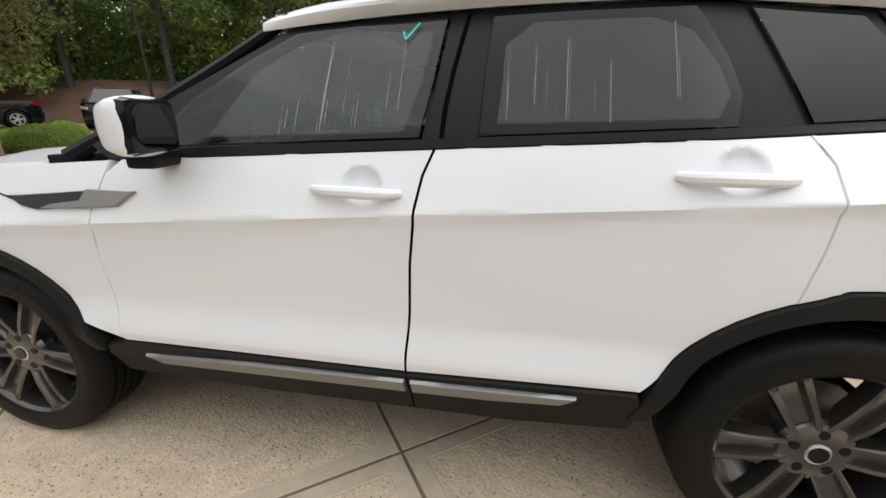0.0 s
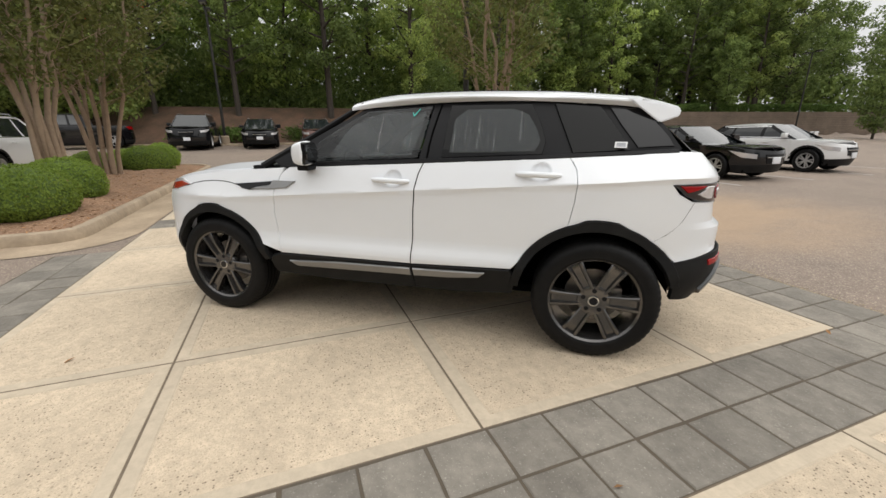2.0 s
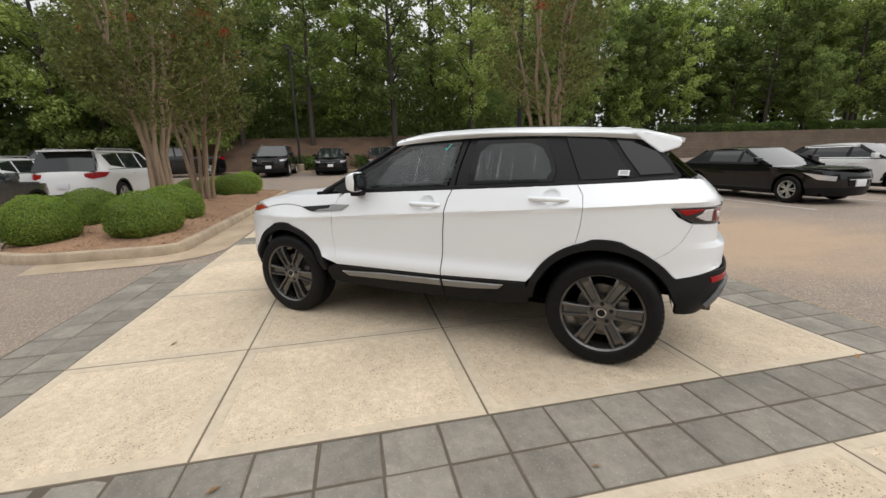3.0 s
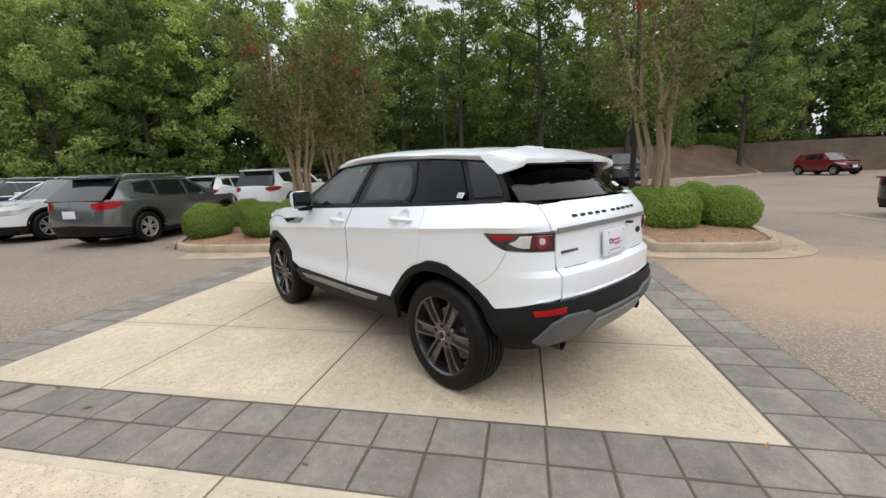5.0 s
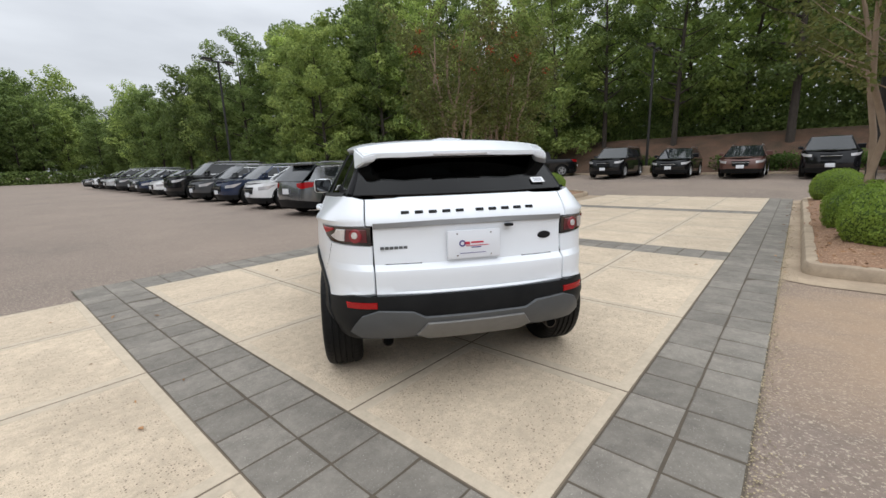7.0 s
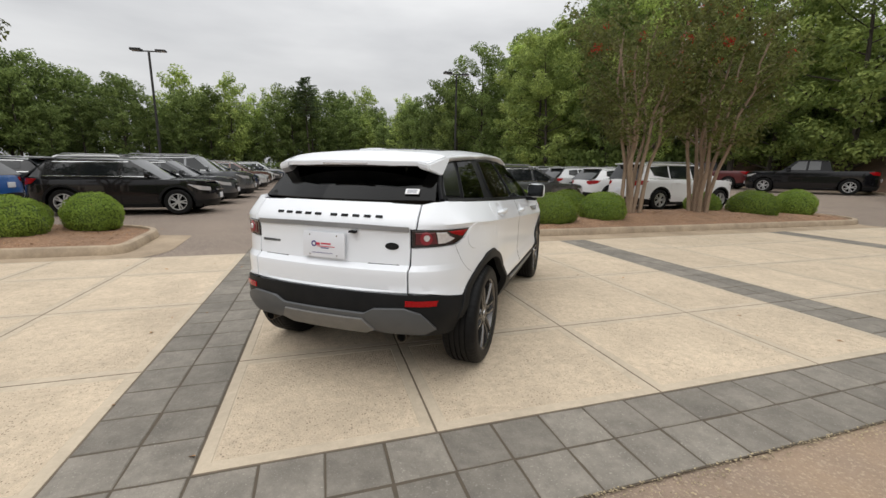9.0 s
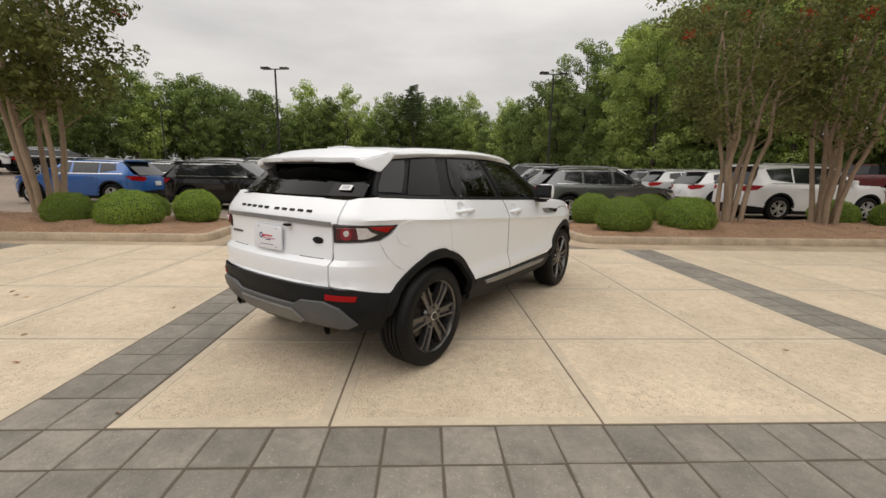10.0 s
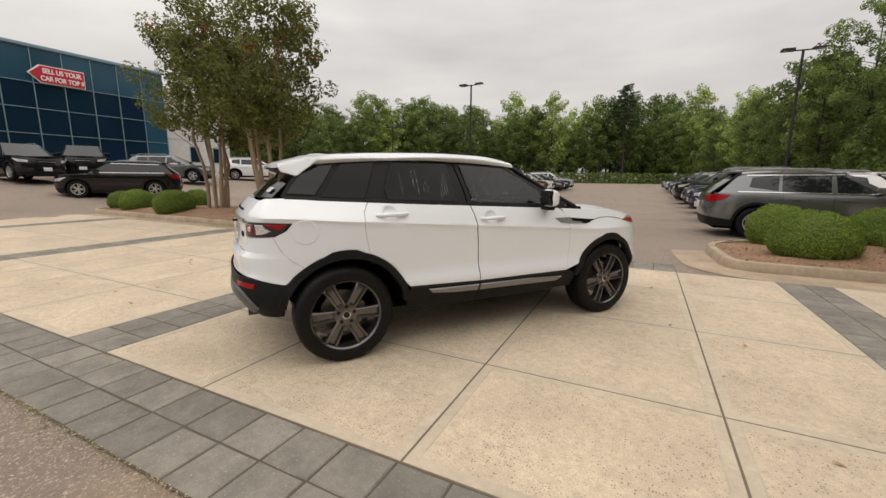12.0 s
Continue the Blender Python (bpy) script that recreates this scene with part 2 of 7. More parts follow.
M_ASPHALT = mat("worn_asphalt", wash=((0.42, 0.29, 0.18), -2.6, 3.3, 4.6, 3.2), base=(0.268, 0.207, 0.165), rough=0.9, vary=0.7, scale=0.35, dark=(0.14, 0.112, 0.096), bump=1.0, bump_scale=70, mottle=0.6, spots=((0.41, 0.345, 0.265), 58, 0.45))
M_CONC = mat("aggregate_concrete", (0.66, 0.538, 0.394), 0.88, vary=0.8, scale=1.3, dark=(0.43, 0.35, 0.255), bump=0.8, bump_scale=75, spots=((0.15, 0.112, 0.074), 72, 0.20), obj_vary=0.05, mottle=0.58, patchy=True)
M_CONC_EDGE = mat("smooth_trowelled_edge", (0.55, 0.46, 0.345), 0.85, mottle=0.35, vary=0.5, scale=3, bump=0.15, bump_scale=150)
M_PAVER = mat("grey_paver", (0.24, 0.216, 0.181), 0.85, vary=0.8, scale=4.5, dark=(0.115, 0.102, 0.086), bump=0.7, bump_scale=42, spots=((0.34, 0.315, 0.27), 95, 0.40), obj_vary=0.15, mottle=0.45)
M_JOINT = mat("dirty_joint", (0.165, 0.128, 0.09), 0.95, vary=0.5, scale=6)
M_GRIT = mat("dark_grit_joint", (0.08, 0.065, 0.047), 0.95, vary=0.7, scale=9, dark=(0.11, 0.085, 0.06))
M_KERB = mat("tan_kerb_concrete", (0.45, 0.355, 0.25), 0.88, vary=0.8, scale=2.2, dark=(0.20, 0.155, 0.11), mottle=0.4, bump=0.3, bump_scale=90)
M_GUTTER = mat("stained_gutter_concrete", (0.44, 0.34, 0.235), 0.88, vary=0.9, scale=0.9, dark=(0.20, 0.15, 0.10), mottle=0.4, bump=0.3, bump_scale=90)
M_MULCH = mat("pine_straw_mulch", (0.29, 0.165, 0.095), 0.95, vary=0.8, scale=2.2, dark=(0.13, 0.075, 0.045), bump=1.0, bump_scale=40, mottle=0.5, spots=((0.44, 0.30, 0.19), 42, 0.45))
# the bank's pine straw: shade of the trees is put into its darker colour
M_BANK = mat("pine_straw_painted_shade", (0.135, 0.074, 0.046), 0.95, vary=1.0, scale=0.9, dark=(0.045, 0.034, 0.02), bump=1.0, bump_scale=30, mottle=0.5, spots=((0.22, 0.145, 0.09), 30, 0.40))
M_LINE = mat("worn_white_line", (0.5, 0.48, 0.45), 0.85, vary=0.8, scale=5, dark=(0.25, 0.22, 0.2))

# ---- mesh helpers ----


def place(ob, parent):
    if parent is not None:
        ob.parent = parent
    return ob


def part(name, bm, material, parent=None, label="", smooth=30):
    """One bmesh as one mesh object, under a thing or a part if given."""
    me = bpy.data.meshes.new(name)
    bm.to_mesh(me)
    bm.free()
    for m in material if isinstance(material, (list, tuple)) else [material]:
        me.materials.append(m)
    if smooth:
        me.polygons.foreach_set("use_smooth", [True] * len(me.polygons))
        me.set_sharp_from_angle(angle=radians(smooth))
    ob = place(new(name, me), parent)
    if label:
        tagged(ob, label=label)
    return ob


def empty(name, label, category, m=None, group="", kind=""):
    ob = new(name)
    ob.empty_display_size = 0.1
    if m is not None:
        ob.matrix_basis = m
    return tagged(ob, label=label, category=category, group=group, kind=kind)


def box(bm, x0, x1, y0, y1, z0, z1, bevel=0.0, m=None):
    """A block, bevelled if asked, added to bm."""
    r = bmesh.ops.create_cube(bm, size=1)
    vs = r["verts"]
    for v in vs:
        v.co = Vector(((x0 + x1) / 2 + v.co.x * (x1 - x0), (y0 + y1) / 2 + v.co.y * (y1 - y0), (z0 + z1) / 2 + v.co.z * (z1 - z0)))
    if bevel:
        es = list({e for v in vs for e in v.link_edges})
        r = bmesh.ops.bevel(bm, geom=es, offset=bevel, segments=2, affect="EDGES", profile=0.6)
        vs = list({v for f in r["faces"] for v in f.verts} | {v for v in vs if v.is_valid})
    if m is not None:
        bmesh.ops.transform(bm, matrix=m, verts=vs)
    return vs


def lathe(bm, profile, n=48, axis="X", closed=True):
    """Turns a profile of (radius, along) round an axis."""
    rings = []
    for k in range(n):
        a = 2 * math.pi * k / n
        c, s = math.cos(a), math.sin(a)
        ring = []
        for r, h in profile:
            if axis == "X":
                ring.append(bm.verts.new((h, r * c, r * s)))
            elif axis == "Y":
                ring.append(bm.verts.new((r * c, h, r * s)))
            else:
                ring.append(bm.verts.new((r * c, r * s, h)))
        rings.append(ring)
    m = len(profile)
    for k in range(n):
        a, b = rings[k], rings[(k + 1) % n]
        for j in range(m if closed else m - 1):
            i = (j + 1) % m
            bm.faces.new((a[j], b[j], b[i], a[i]))
    return rings


def tube(bm, pts, radii, n=8, cap=True):
    """A round limb along points with a radius at each."""
    rings = []
    for i, p in enumerate(pts):
        d = (Vector(pts[min(i + 1, len(pts) - 1)]) - Vector(pts[max(i - 1, 0)])).normalized()
        u = d.cross(Vector((0.3, 0.2, 1.0) if abs(d.z) < 0.9 else (1, 0.1, 0))).normalized()
        w = d.cross(u)
        rings.append([bm.verts.new(Vector(p) + radii[i] * (math.cos(2 * math.pi * k / n) * u + math.sin(2 * math.pi * k / n) * w)) for k in range(n)])
    for a, b in zip(rings, rings[1:]):
        for k in range(n):
            bm.faces.new((a[k], a[(k + 1) % n], b[(k + 1) % n], b[k]))
    if cap:
        bm.faces.new(rings[0][::-1])
        bm.faces.new(rings[-1])
    return rings


def pchip(xs, ys):
    """A smooth curve through points that never overshoots."""
    n = len(xs)
    h = [xs[i + 1] - xs[i] for i in range(n - 1)]
    d = [(ys[i + 1] - ys[i]) / h[i] for i in range(n - 1)]
    m = [d[0]] + [0.0 if d[i - 1] * d[i] <= 0 else 2 * d[i - 1] * d[i] / (d[i - 1] + d[i]) for i in range(1, n - 1)] + [d[-1]]

    def f(x):
        if x <= xs[0]:
            return ys[0] + m[0] * (x - xs[0])
        if x >= xs[-1]:
            return ys[-1] + m[-1] * (x - xs[-1])
        i = 0
        while xs[i + 1] < x:
            i += 1
        t = (x - xs[i]) / h[i]
        return ((1 + 2 * t) * (1 - t) ** 2 * ys[i] + t * (1 - t) ** 2 * h[i] * m[i] + t * t * (3 - 2 * t) * ys[i + 1] + t * t * (t - 1) * h[i] * m[i + 1])

    return f


def panel(name, poly, surf, material, parent, label="", step=0.06, gap=0.0034, lip=0.03, off=0.0, flip=False, mirror=False, smooth=35, cuts=(), fine=()):
    """A sheet cut to an outline in a surface's two coordinates and bent onto it, with turned-in edges."""
    bm = bmesh.new()
    pts = [(-a, b) for a, b in poly][::-1] if mirror else list(poly)
    area = sum(p[0] * q[1] - q[0] * p[1] for p, q in zip(pts, pts[1:] + pts[:1]))
    if area < 0:
        pts = pts[::-1]
    f = bm.faces.new([bm.verts.new((a, b, 0)) for a, b in pts])
    bm.normal_update()
    for ax in (0, 1):
        lo, hi = min(p[ax] for p in pts), max(p[ax] for p in pts)
        k = math.floor(lo / step) + 1
        while k * step < hi - 1e-4:
            co, no = [0, 0, 0], [0, 0, 0]
            co[ax], no[ax] = k * step, 1
            bmesh.ops.bisect_plane(bm, geom=bm.verts[:] + bm.edges[:] + bm.faces[:], plane_co=co, plane_no=no, dist=1e-5)
            k += 1
    for a0, b0, r in fine:
        for k in range(-7, 8):
            for ax, c0 in ((0, -a0 if mirror else a0), (1, b0)):
                co, no = [0, 0, 0], [0, 0, 0]
                co[ax], no[ax] = c0 + r * k / 6.5, 1
                bmesh.ops.bisect_plane(bm, geom=bm.verts[:] + bm.edges[:] + bm.faces[:], plane_co=co, plane_no=no, dist=1e-4)
    for z0, slope in cuts:
        k = -slope if mirror else slope
        bmesh.ops.bisect_plane(bm, geom=bm.verts[:] + bm.edges[:] + bm.faces[:], plane_co=(0, z0, 0), plane_no=(-k, 1, 0), dist=2e-4)
    bm.normal_update()
    # pull the rim in by the shut gap, and remember each rim vertex's outward way
    way = {}
    for e in bm.edges:
        if len(e.link_faces) == 1:
            lp = e.link_loops[0]
            d = (lp.link_loop_next.vert.co - lp.vert.co).normalized()
            o = Vector((d.y, -d.x, 0))
            for v in e.verts:
                way[v] = way.get(v, Vector()) + o
    for v, o in way.items():
        if o.length > 1e-6:
            way[v] = o.normalized()
            v.co -= gap * way[v]
    rim_edges = [e for e in bm.edges if len(e.link_faces) == 1]
    flat = {v: v.co.copy() for v in bm.verts}

    def at(a, b, depth):
        p = Vector(surf(a, b))
        e = 1e-3
        n = (Vector(surf(a + e, b)) - p).cross(Vector(surf(a, b + e)) - p).normalized()
        if flip:
            n = -n
        return p + n * depth

    ring1, ring2 = {}, {}
    for v, o in way.items():
        q = flat[v] + 0.0025 * o
        ring1[v] = bm.verts.new(at(q.x, q.y, off - 0.004))
        ring2[v] = bm.verts.new(at(q.x, q.y, off - lip))
    for v, c in flat.items():
        v.co = at(c.x, c.y, off)
    for e in rim_edges:
        lp = e.link_loops[0]
        a, b = lp.vert, lp.link_loop_next.vert
        bm.faces.new((b, a, ring1[a], ring1[b]))
        bm.faces.new((ring1[b], ring1[a], ring2[a], ring2[b]))
    if flip:
        bmesh.ops.reverse_faces(bm, faces=bm.faces[:])
    bmesh.ops.dissolve_degenerate(bm, dist=1e-5, edges=bm.edges[:])
    return part(name, bm, material, parent, label, smooth)


def arc(cy, cz, r, a0, a1, n=14):
    return [(cy + r * math.cos(radians(a0 + (a1 - a0) * i / n)), cz + r * math.sin(radians(a0 + (a1 - a0) * i / n))) for i in range(n + 1)]


EV = Vector((math.cos(PLAN_A), math.sin(PLAN_A), 0))
EU = Vector((-math.sin(PLAN_A), math.cos(PLAN_A), 0))


def at_plan(u, v, z=0.0):
    p = PLAN_O + u * EU + v * EV
    return Vector((p.x, p.y, z))


def plan_pose(u, v, z=0.0, turn=0.0):
    """x along v, y along u, at a place of the plan."""
    return Matrix.Translation(at_plan(u, v, z)) @ Matrix.Rotation(PLAN_A + radians(turn), 4, "Z")

# ---- ground, paving, kerbs ----
def smooth01(x):
    x = max(0.0, min(1.0, x))
    return x * x * (3 - 2 * x)


def bank_foot(u):
    """Where the bank begins, as a distance v for each u of the plan."""
    line = [(-60.0, 120.0), (-19.5, 41.0), (-17.0, 34.0), (-13.0, 29.5), (-8.0, 27.2), (9.0, 27.0), (16.0, 30.0), (26.0, 31.0), (60.0, 31.0)]
    for (u0, v0), (u1, v1) in zip(line, line[1:]):
        if u <= u1:
            return v0 + (v1 - v0) * (u - u0) / (u1 - u0)
    return 31.0


WALL_A, WALL_B = Vector((40.0, 9.0, 0)), Vector((62.0, -44.0, 0))


def ground_height(x, y):
    """Level round the car; it climbs gently to the north and east, to a bank and a walled terrace."""
    d = Vector((x, y, 0)) - PLAN_O
    u, v = d.dot(EU), d.dot(EV)
    s = max(0.0, 0.77 * x + 0.64 * y - 14.5)
    g = 0.055 * min(s, 8.0) + 0.012 * max(0.0, min(s, 40.0) - 8.0)
    g += 0.012 * max(0.0, min(u, 40.0) - 7.0) * (1 - smooth01((v - 18) / 6))
    # the lot climbs towards the showroom
    g += 1.1 * smooth01((-v - 13.0) / 13.0) * (1 - smooth01((u - 26.0) / 14.0))
    along = (WALL_B - WALL_A).normalized()
    beyond = (Vector((x, y, 0)) - WALL_A).dot(Vector((-along.y, along.x, 0)))
    foot = bank_foot(u)
    north = 0.95 * smooth01((v - foot) / 6.0) + 0.3 * smooth01((v - foot - 5) / 25)
    east = smooth01((beyond - 0.2) / 2.5)
    g += 2.5 * max(north, east)
    return -0.012 + g


def ground_sheet():
    bm = bmesh.new()
    ticks = sorted({*[-2500, -1200, -600, -300, -200, -140, -110], *range(-90, 4, 2), *range(4, 56), *range(56, 91, 2), *[110, 140, 200, 300, 600, 1200, 2500]})
    grid = [[bm.verts.new((x, y, ground_height(x, y))) for y in ticks] for x in ticks]
    for i in range(len(ticks) - 1):
        for j in range(len(ticks) - 1):
            bm.faces.new((grid[i][j], grid[i + 1][j], grid[i + 1][j + 1], grid[i][j + 1]))
    ob = part("ground", bm, M_ASPHALT)
    return tagged(ob, "worn brownish grey asphalt of the car park", "ground", kind="structure")


GROUND = ground_sheet()


def slab_mesh(name, lu, lv, mat_top, mat_edge, edge=0.065, h=0.05):
    """A slab of lu by lv with a trowelled border and rounded edges; its origin is its corner."""
    bm = bmesh.new()
    r = 0.005
    loops = []
    for inset, z in ((0.0, -h), (0.0, -r), (0.003, -0.002), (r, 0.0), (edge, 0.0), (edge + 0.004, -0.003), (edge + 0.009, -0.0015)):
        loops.append([bm.verts.new((x, y, z)) for x, y in ((inset, inset), (lv - inset, inset), (lv - inset, lu - inset), (inset, lu - inset))])
    for k, (a, b) in enumerate(zip(loops, loops[1:])):
        for i in range(4):
            f = bm.faces.new((a[i], a[(i + 1) % 4], b[(i + 1) % 4], b[i]))
            f.material_index = 2 if k < 2 else 1
    bm.faces.new(loops[-1])
    me = bpy.data.meshes.new(name)
    bm.to_mesh(me)
    bm.free()
    me.materials.append(mat_top)
    me.materials.append(mat_edge)
    me.materials.append(M_JOINT)
    return me


CUTS = [0.0, 1.18, 2.70, 4.18, 5.36]

# a bed of dirt under the joints, so that they read dark
def flat_sheet(name, u0, u1, v0, v1, z, material, label, category, kind="structure"):
    bm = bmesh.new()
    bm.faces.new([bm.verts.new(at_plan(u, v, z)) for u, v in ((u0, v0), (u0, v1), (u1, v1), (u1, v0))])
    return tagged(part(name, bm, material), label, category, kind=kind)


flat_sheet("pavement_strip", 5.372, 5.97, -0.61, 4.18, 0.0004, M_GRIT, "dark dirt-filled bed under grey pavers", "pavement")
PAVING_BED = flat_sheet("pavement", -0.604, 5.37, -13.8, 16.45, 0.0004, M_JOINT, "dark dirt-filled bed under concrete slabs and pavers", "pavement")


ROWS_V = [CUTS, [5.96 + c for c in CUTS], [11.92, 13.2, 14.9, 16.4], [-0.6, -1.95, -3.2, -4.25, -5.35], [-5.95, -8.3, -10.7], [-11.3, -13.6]]
BANDS_V = [-0.6, 5.36, 11.32, -5.95, -11.3]


def paver_beds():
    """Dark grit under the paver rows, a little above the slabs' bed."""
    words = ("dark grit bed under a double row of pavers", "pavement")
    flat_sheet("pavement_edge", -0.602, -0.003, -13.75, 16.4, 0.0012, M_GRIT, *words)
    for v in BANDS_V:
        flat_sheet("pavement_band", -0.003, 5.362, v + 0.001, v + 0.6, 0.0012, M_GRIT, *words)


paver_beds()


def lay_slabs():
    meshes = {}
    for rows in ROWS_V:
        rows = sorted(rows)
        for j in range(len(rows) - 1):
            for i in range(4):
                lu, lv = CUTS[i + 1] - CUTS[i], rows[j + 1] - rows[j]
                key = (round(lu, 2), round(lv, 2))
                if key not in meshes:
                    meshes[key] = slab_mesh("slab", lu - 0.007, lv - 0.007, M_CONC, M_CONC_EDGE)
                ob = place(new("slab", meshes[key]), PAVING_BED)
                ob.matrix_basis = plan_pose(CUTS[i] + 0.0035, rows[j] + 0.0035, 0.004)


def paver_mesh(seed):
    """A cut stone with slightly crooked, worn edges; its origin is its corner."""
    rng = random.Random(seed)
    a = 0.298 - rng.uniform(0.005, 0.010)
    b = 0.298 - rng.uniform(0.005, 0.010)
    c = rng.uniform(0.4, 0.6)
    rim = [(0, 0), (a * c, 0), (a, 0), (a, b * (1 - c)), (a, b), (a * (1 - c), b), (0, b), (0, b * c)]
    rim = [(x + rng.uniform(-0.0022, 0.0022), y + rng.uniform(-0.0022, 0.0022)) for x, y in rim]
    bm = bmesh.new()
    loops = []
    for inset, z in ((0.0, -0.03), (0.0, -0.0055), (0.0065, 0.0)):
        loops.append([bm.verts.new((a / 2 + (x - a / 2) * (1 - 2 * inset / a), b / 2 + (y - b / 2) * (1 - 2 * inset / b), z + (rng.uniform(-0.001, 0.001) if z == 0.0 else 0.0))) for x, y in rim])
    for k, (p, q) in enumerate(zip(loops, loops[1:])):
        for i in range(8):
            bm.faces.new((p[i], p[(i + 1) % 8], q[(i + 1) % 8], q[i])).material_index = 1 - k
    bm.faces.new(loops[-1])
    me = bpy.data.meshes.new("paver")
    bm.to_mesh(me)
    bm.free()
    me.materials.append(M_PAVER)
    me.materials.append(M_GRIT)
    return me


def lay_pavers():
    rng = random.Random(4)
    meshes = [paver_mesh(k) for k in range(8)]

    def lay(u, v):
        ob = place(new("paver", rng.choice(meshes)), PAVING_BED)
        ob.matrix_basis = plan_pose(u, v, 0.0048 + rng.uniform(-0.0018, 0.0018), rng.uniform(-0.35, 0.35)) @ pose(0, 0, 0, rng.uniform(-0.3, 0.3), rng.uniform(-0.3, 0.3), 0)

    s = 0.2988
    for start in BANDS_V:
        v0 = start + 0.002
        for r in range(2):
            for k in range(18):
                lay(0.002 + k * s, v0 + r * s)
    for r in range(2):
        for k in range(-46, 55):
            lay(-0.598 + r * s, k * s)
        for k in range(0, 16):
            lay(5.364 + r * s, -0.598 + k * s)


def kerb(name, pts, parent_label, w=0.15, h=0.14, closed=False, follow=False):
    """A kerb with a battered face and rounded top along a line of the plan; the island lies on its left."""
    bm = bmesh.new()
    prof = [(0.0, -0.03), (0.0, 0.02), (0.02, h - 0.03), (0.035, h - 0.008), (0.06, h), (w - 0.01, h), (w, h - 0.02), (w, -0.03)]
    P = [at_plan(u, v) for u, v in pts]
    if follow:
        P = [Vector((p.x, p.y, ground_height(p.x, p.y) + 0.012)) for p in P]
    rings = []
    n = len(P)
    for i, p in enumerate(P):
        a = P[i - 1] if (i or closed) else p - (P[1] - p)
        b = P[(i + 1) % n] if (i < n - 1 or closed) else p + (p - P[i - 1])
        d = ((p - a).normalized() + (b - p).normalized()).normalized()
        left = Vector((-d.y, d.x, 0))
        rings.append([bm.verts.new(p + left * o + Vector((0, 0, z))) for o, z in prof])
    for i in range(n if closed else n - 1):
        a, b = rings[i], rings[(i + 1) % n]
        for k in range(len(prof) - 1):
            bm.faces.new((a[k], b[k], b[k + 1], a[k + 1]))
    if not closed:
        bm.faces.new(rings[0])
        bm.faces.new(rings[-1][::-1])
    bmesh.ops.recalc_face_normals(bm, faces=bm.faces[:])
    return tagged(part(name, bm, M_KERB), parent_label, "kerb", kind="structure")


def round_corner(p, a, b, r, n=6):
    """Points that round the corner p between a and b."""
    p, a, b = Vector(p), Vector(a), Vector(b)
    p0, p1 = p + (a - p).normalized() * r, p + (b - p).normalized() * r
    return [tuple((1 - t) ** 2 * p0 + 2 * t * (1 - t) * p + t * t * p1) for t in [i / n for i in range(n + 1)]]


def outline(corners):
    """corners: (u, v, radius); a closed line with rounded corners."""
    out = []
    n = len(corners)
    for i in range(n):
        u, v, r = corners[i]
        a, b = corners[i - 1][:2], corners[(i + 1) % n][:2]
        out += round_corner((u, v), a, b, r) if r else [(u, v)]
    return out


def mulch_bed(name, line, label, mound=0.18):
    """A heaped bed inside a kerb line, with a lumpy top."""
    rng = random.Random(9)
    bm = bmesh.new()
    c = Vector((sum(p[0] for p in line) / len(line), sum(p[1] for p in line) / len(line)))
    rings = []
    dense = []
    for p, q in zip(line, line[1:] + line[:1]):
        m = max(1, int((Vector(q) - Vector(p)).length / 0.35))
        dense += [tuple(Vector(p).lerp(Vector(q), k / m)) for k in range(m)]
    for f in (0.0, 0.04, 0.12, 0.25, 0.42, 0.6, 0.8, 0.94):
        ring = []
        for p in dense:
            q = Vector(p).lerp(c, f)
            z = 0.10 + mound * math.sin(min(1.0, f * 1.6) * math.pi / 2)
            q3 = at_plan(q.x, q.y, z + 0.05 * noise.noise(Vector((q.x * 1.3, q.y * 1.3, 3))) + rng.uniform(-0.012, 0.012))
            ring.append(bm.verts.new(q3))
        rings.append(ring)
    n = len(dense)
    for a, b in zip(rings, rings[1:]):
        for k in range(n):
            bm.faces.new((a[k], a[(k + 1) % n], b[(k + 1) % n], b[k]))
    bm.faces.new(rings[-1])
    bmesh.ops.recalc_face_normals(bm, faces=bm.faces[:])
    return tagged(part(name, bm, M_MULCH), label, "mulch bed", kind="structure")


ISLANDS = {
    "a": outline([(5.98, 4.90, 0.45), (5.98, 16.4, 1.0), (7.6, 17.4, 0.8), (9.3, 16.4, 1.0), (9.5, 9.0, 1.0), (9.2, 5.8, 0.9), (8.2, 4.75, 0.8)]),
    "b": outline([(-0.78, 5.0, 0.25), (-2.8, 5.0, 0.7), (-3.5, 7.6, 1.5), (-3.0, 14.6, 1.0), (-1.7, 16.2, 0.7), (-0.78, 15.4, 0.5)]),
    "d": outline([(5.72, -2.42, 0.4), (8.0, -2.6, 0.6), (8.9, -3.7, 0.8), (9.1, -13.2, 1.2), (7.4, -14.8, 0.8), (5.80, -14.2, 0.8)]),
}
for key, line in ISLANDS.items():
    c = Vector((sum(p[0] for p in line) / len(line), sum(p[1] for p in line) / len(line)))
    area = sum(p[1] * q[0] - q[1] * p[0] for p, q in zip(line, line[1:] + line[:1]))
    kerb("kerb_" + key, line if area > 0 else line[::-1], "weathered tan concrete kerb round a planting island", closed=True)
    inner = [tuple(Vector(p) + (c - Vector(p)).normalized() * 0.13) for p in line]
    mulch_bed("mulch_bed_" + key, inner, "heaped reddish brown pine straw mulch bed")


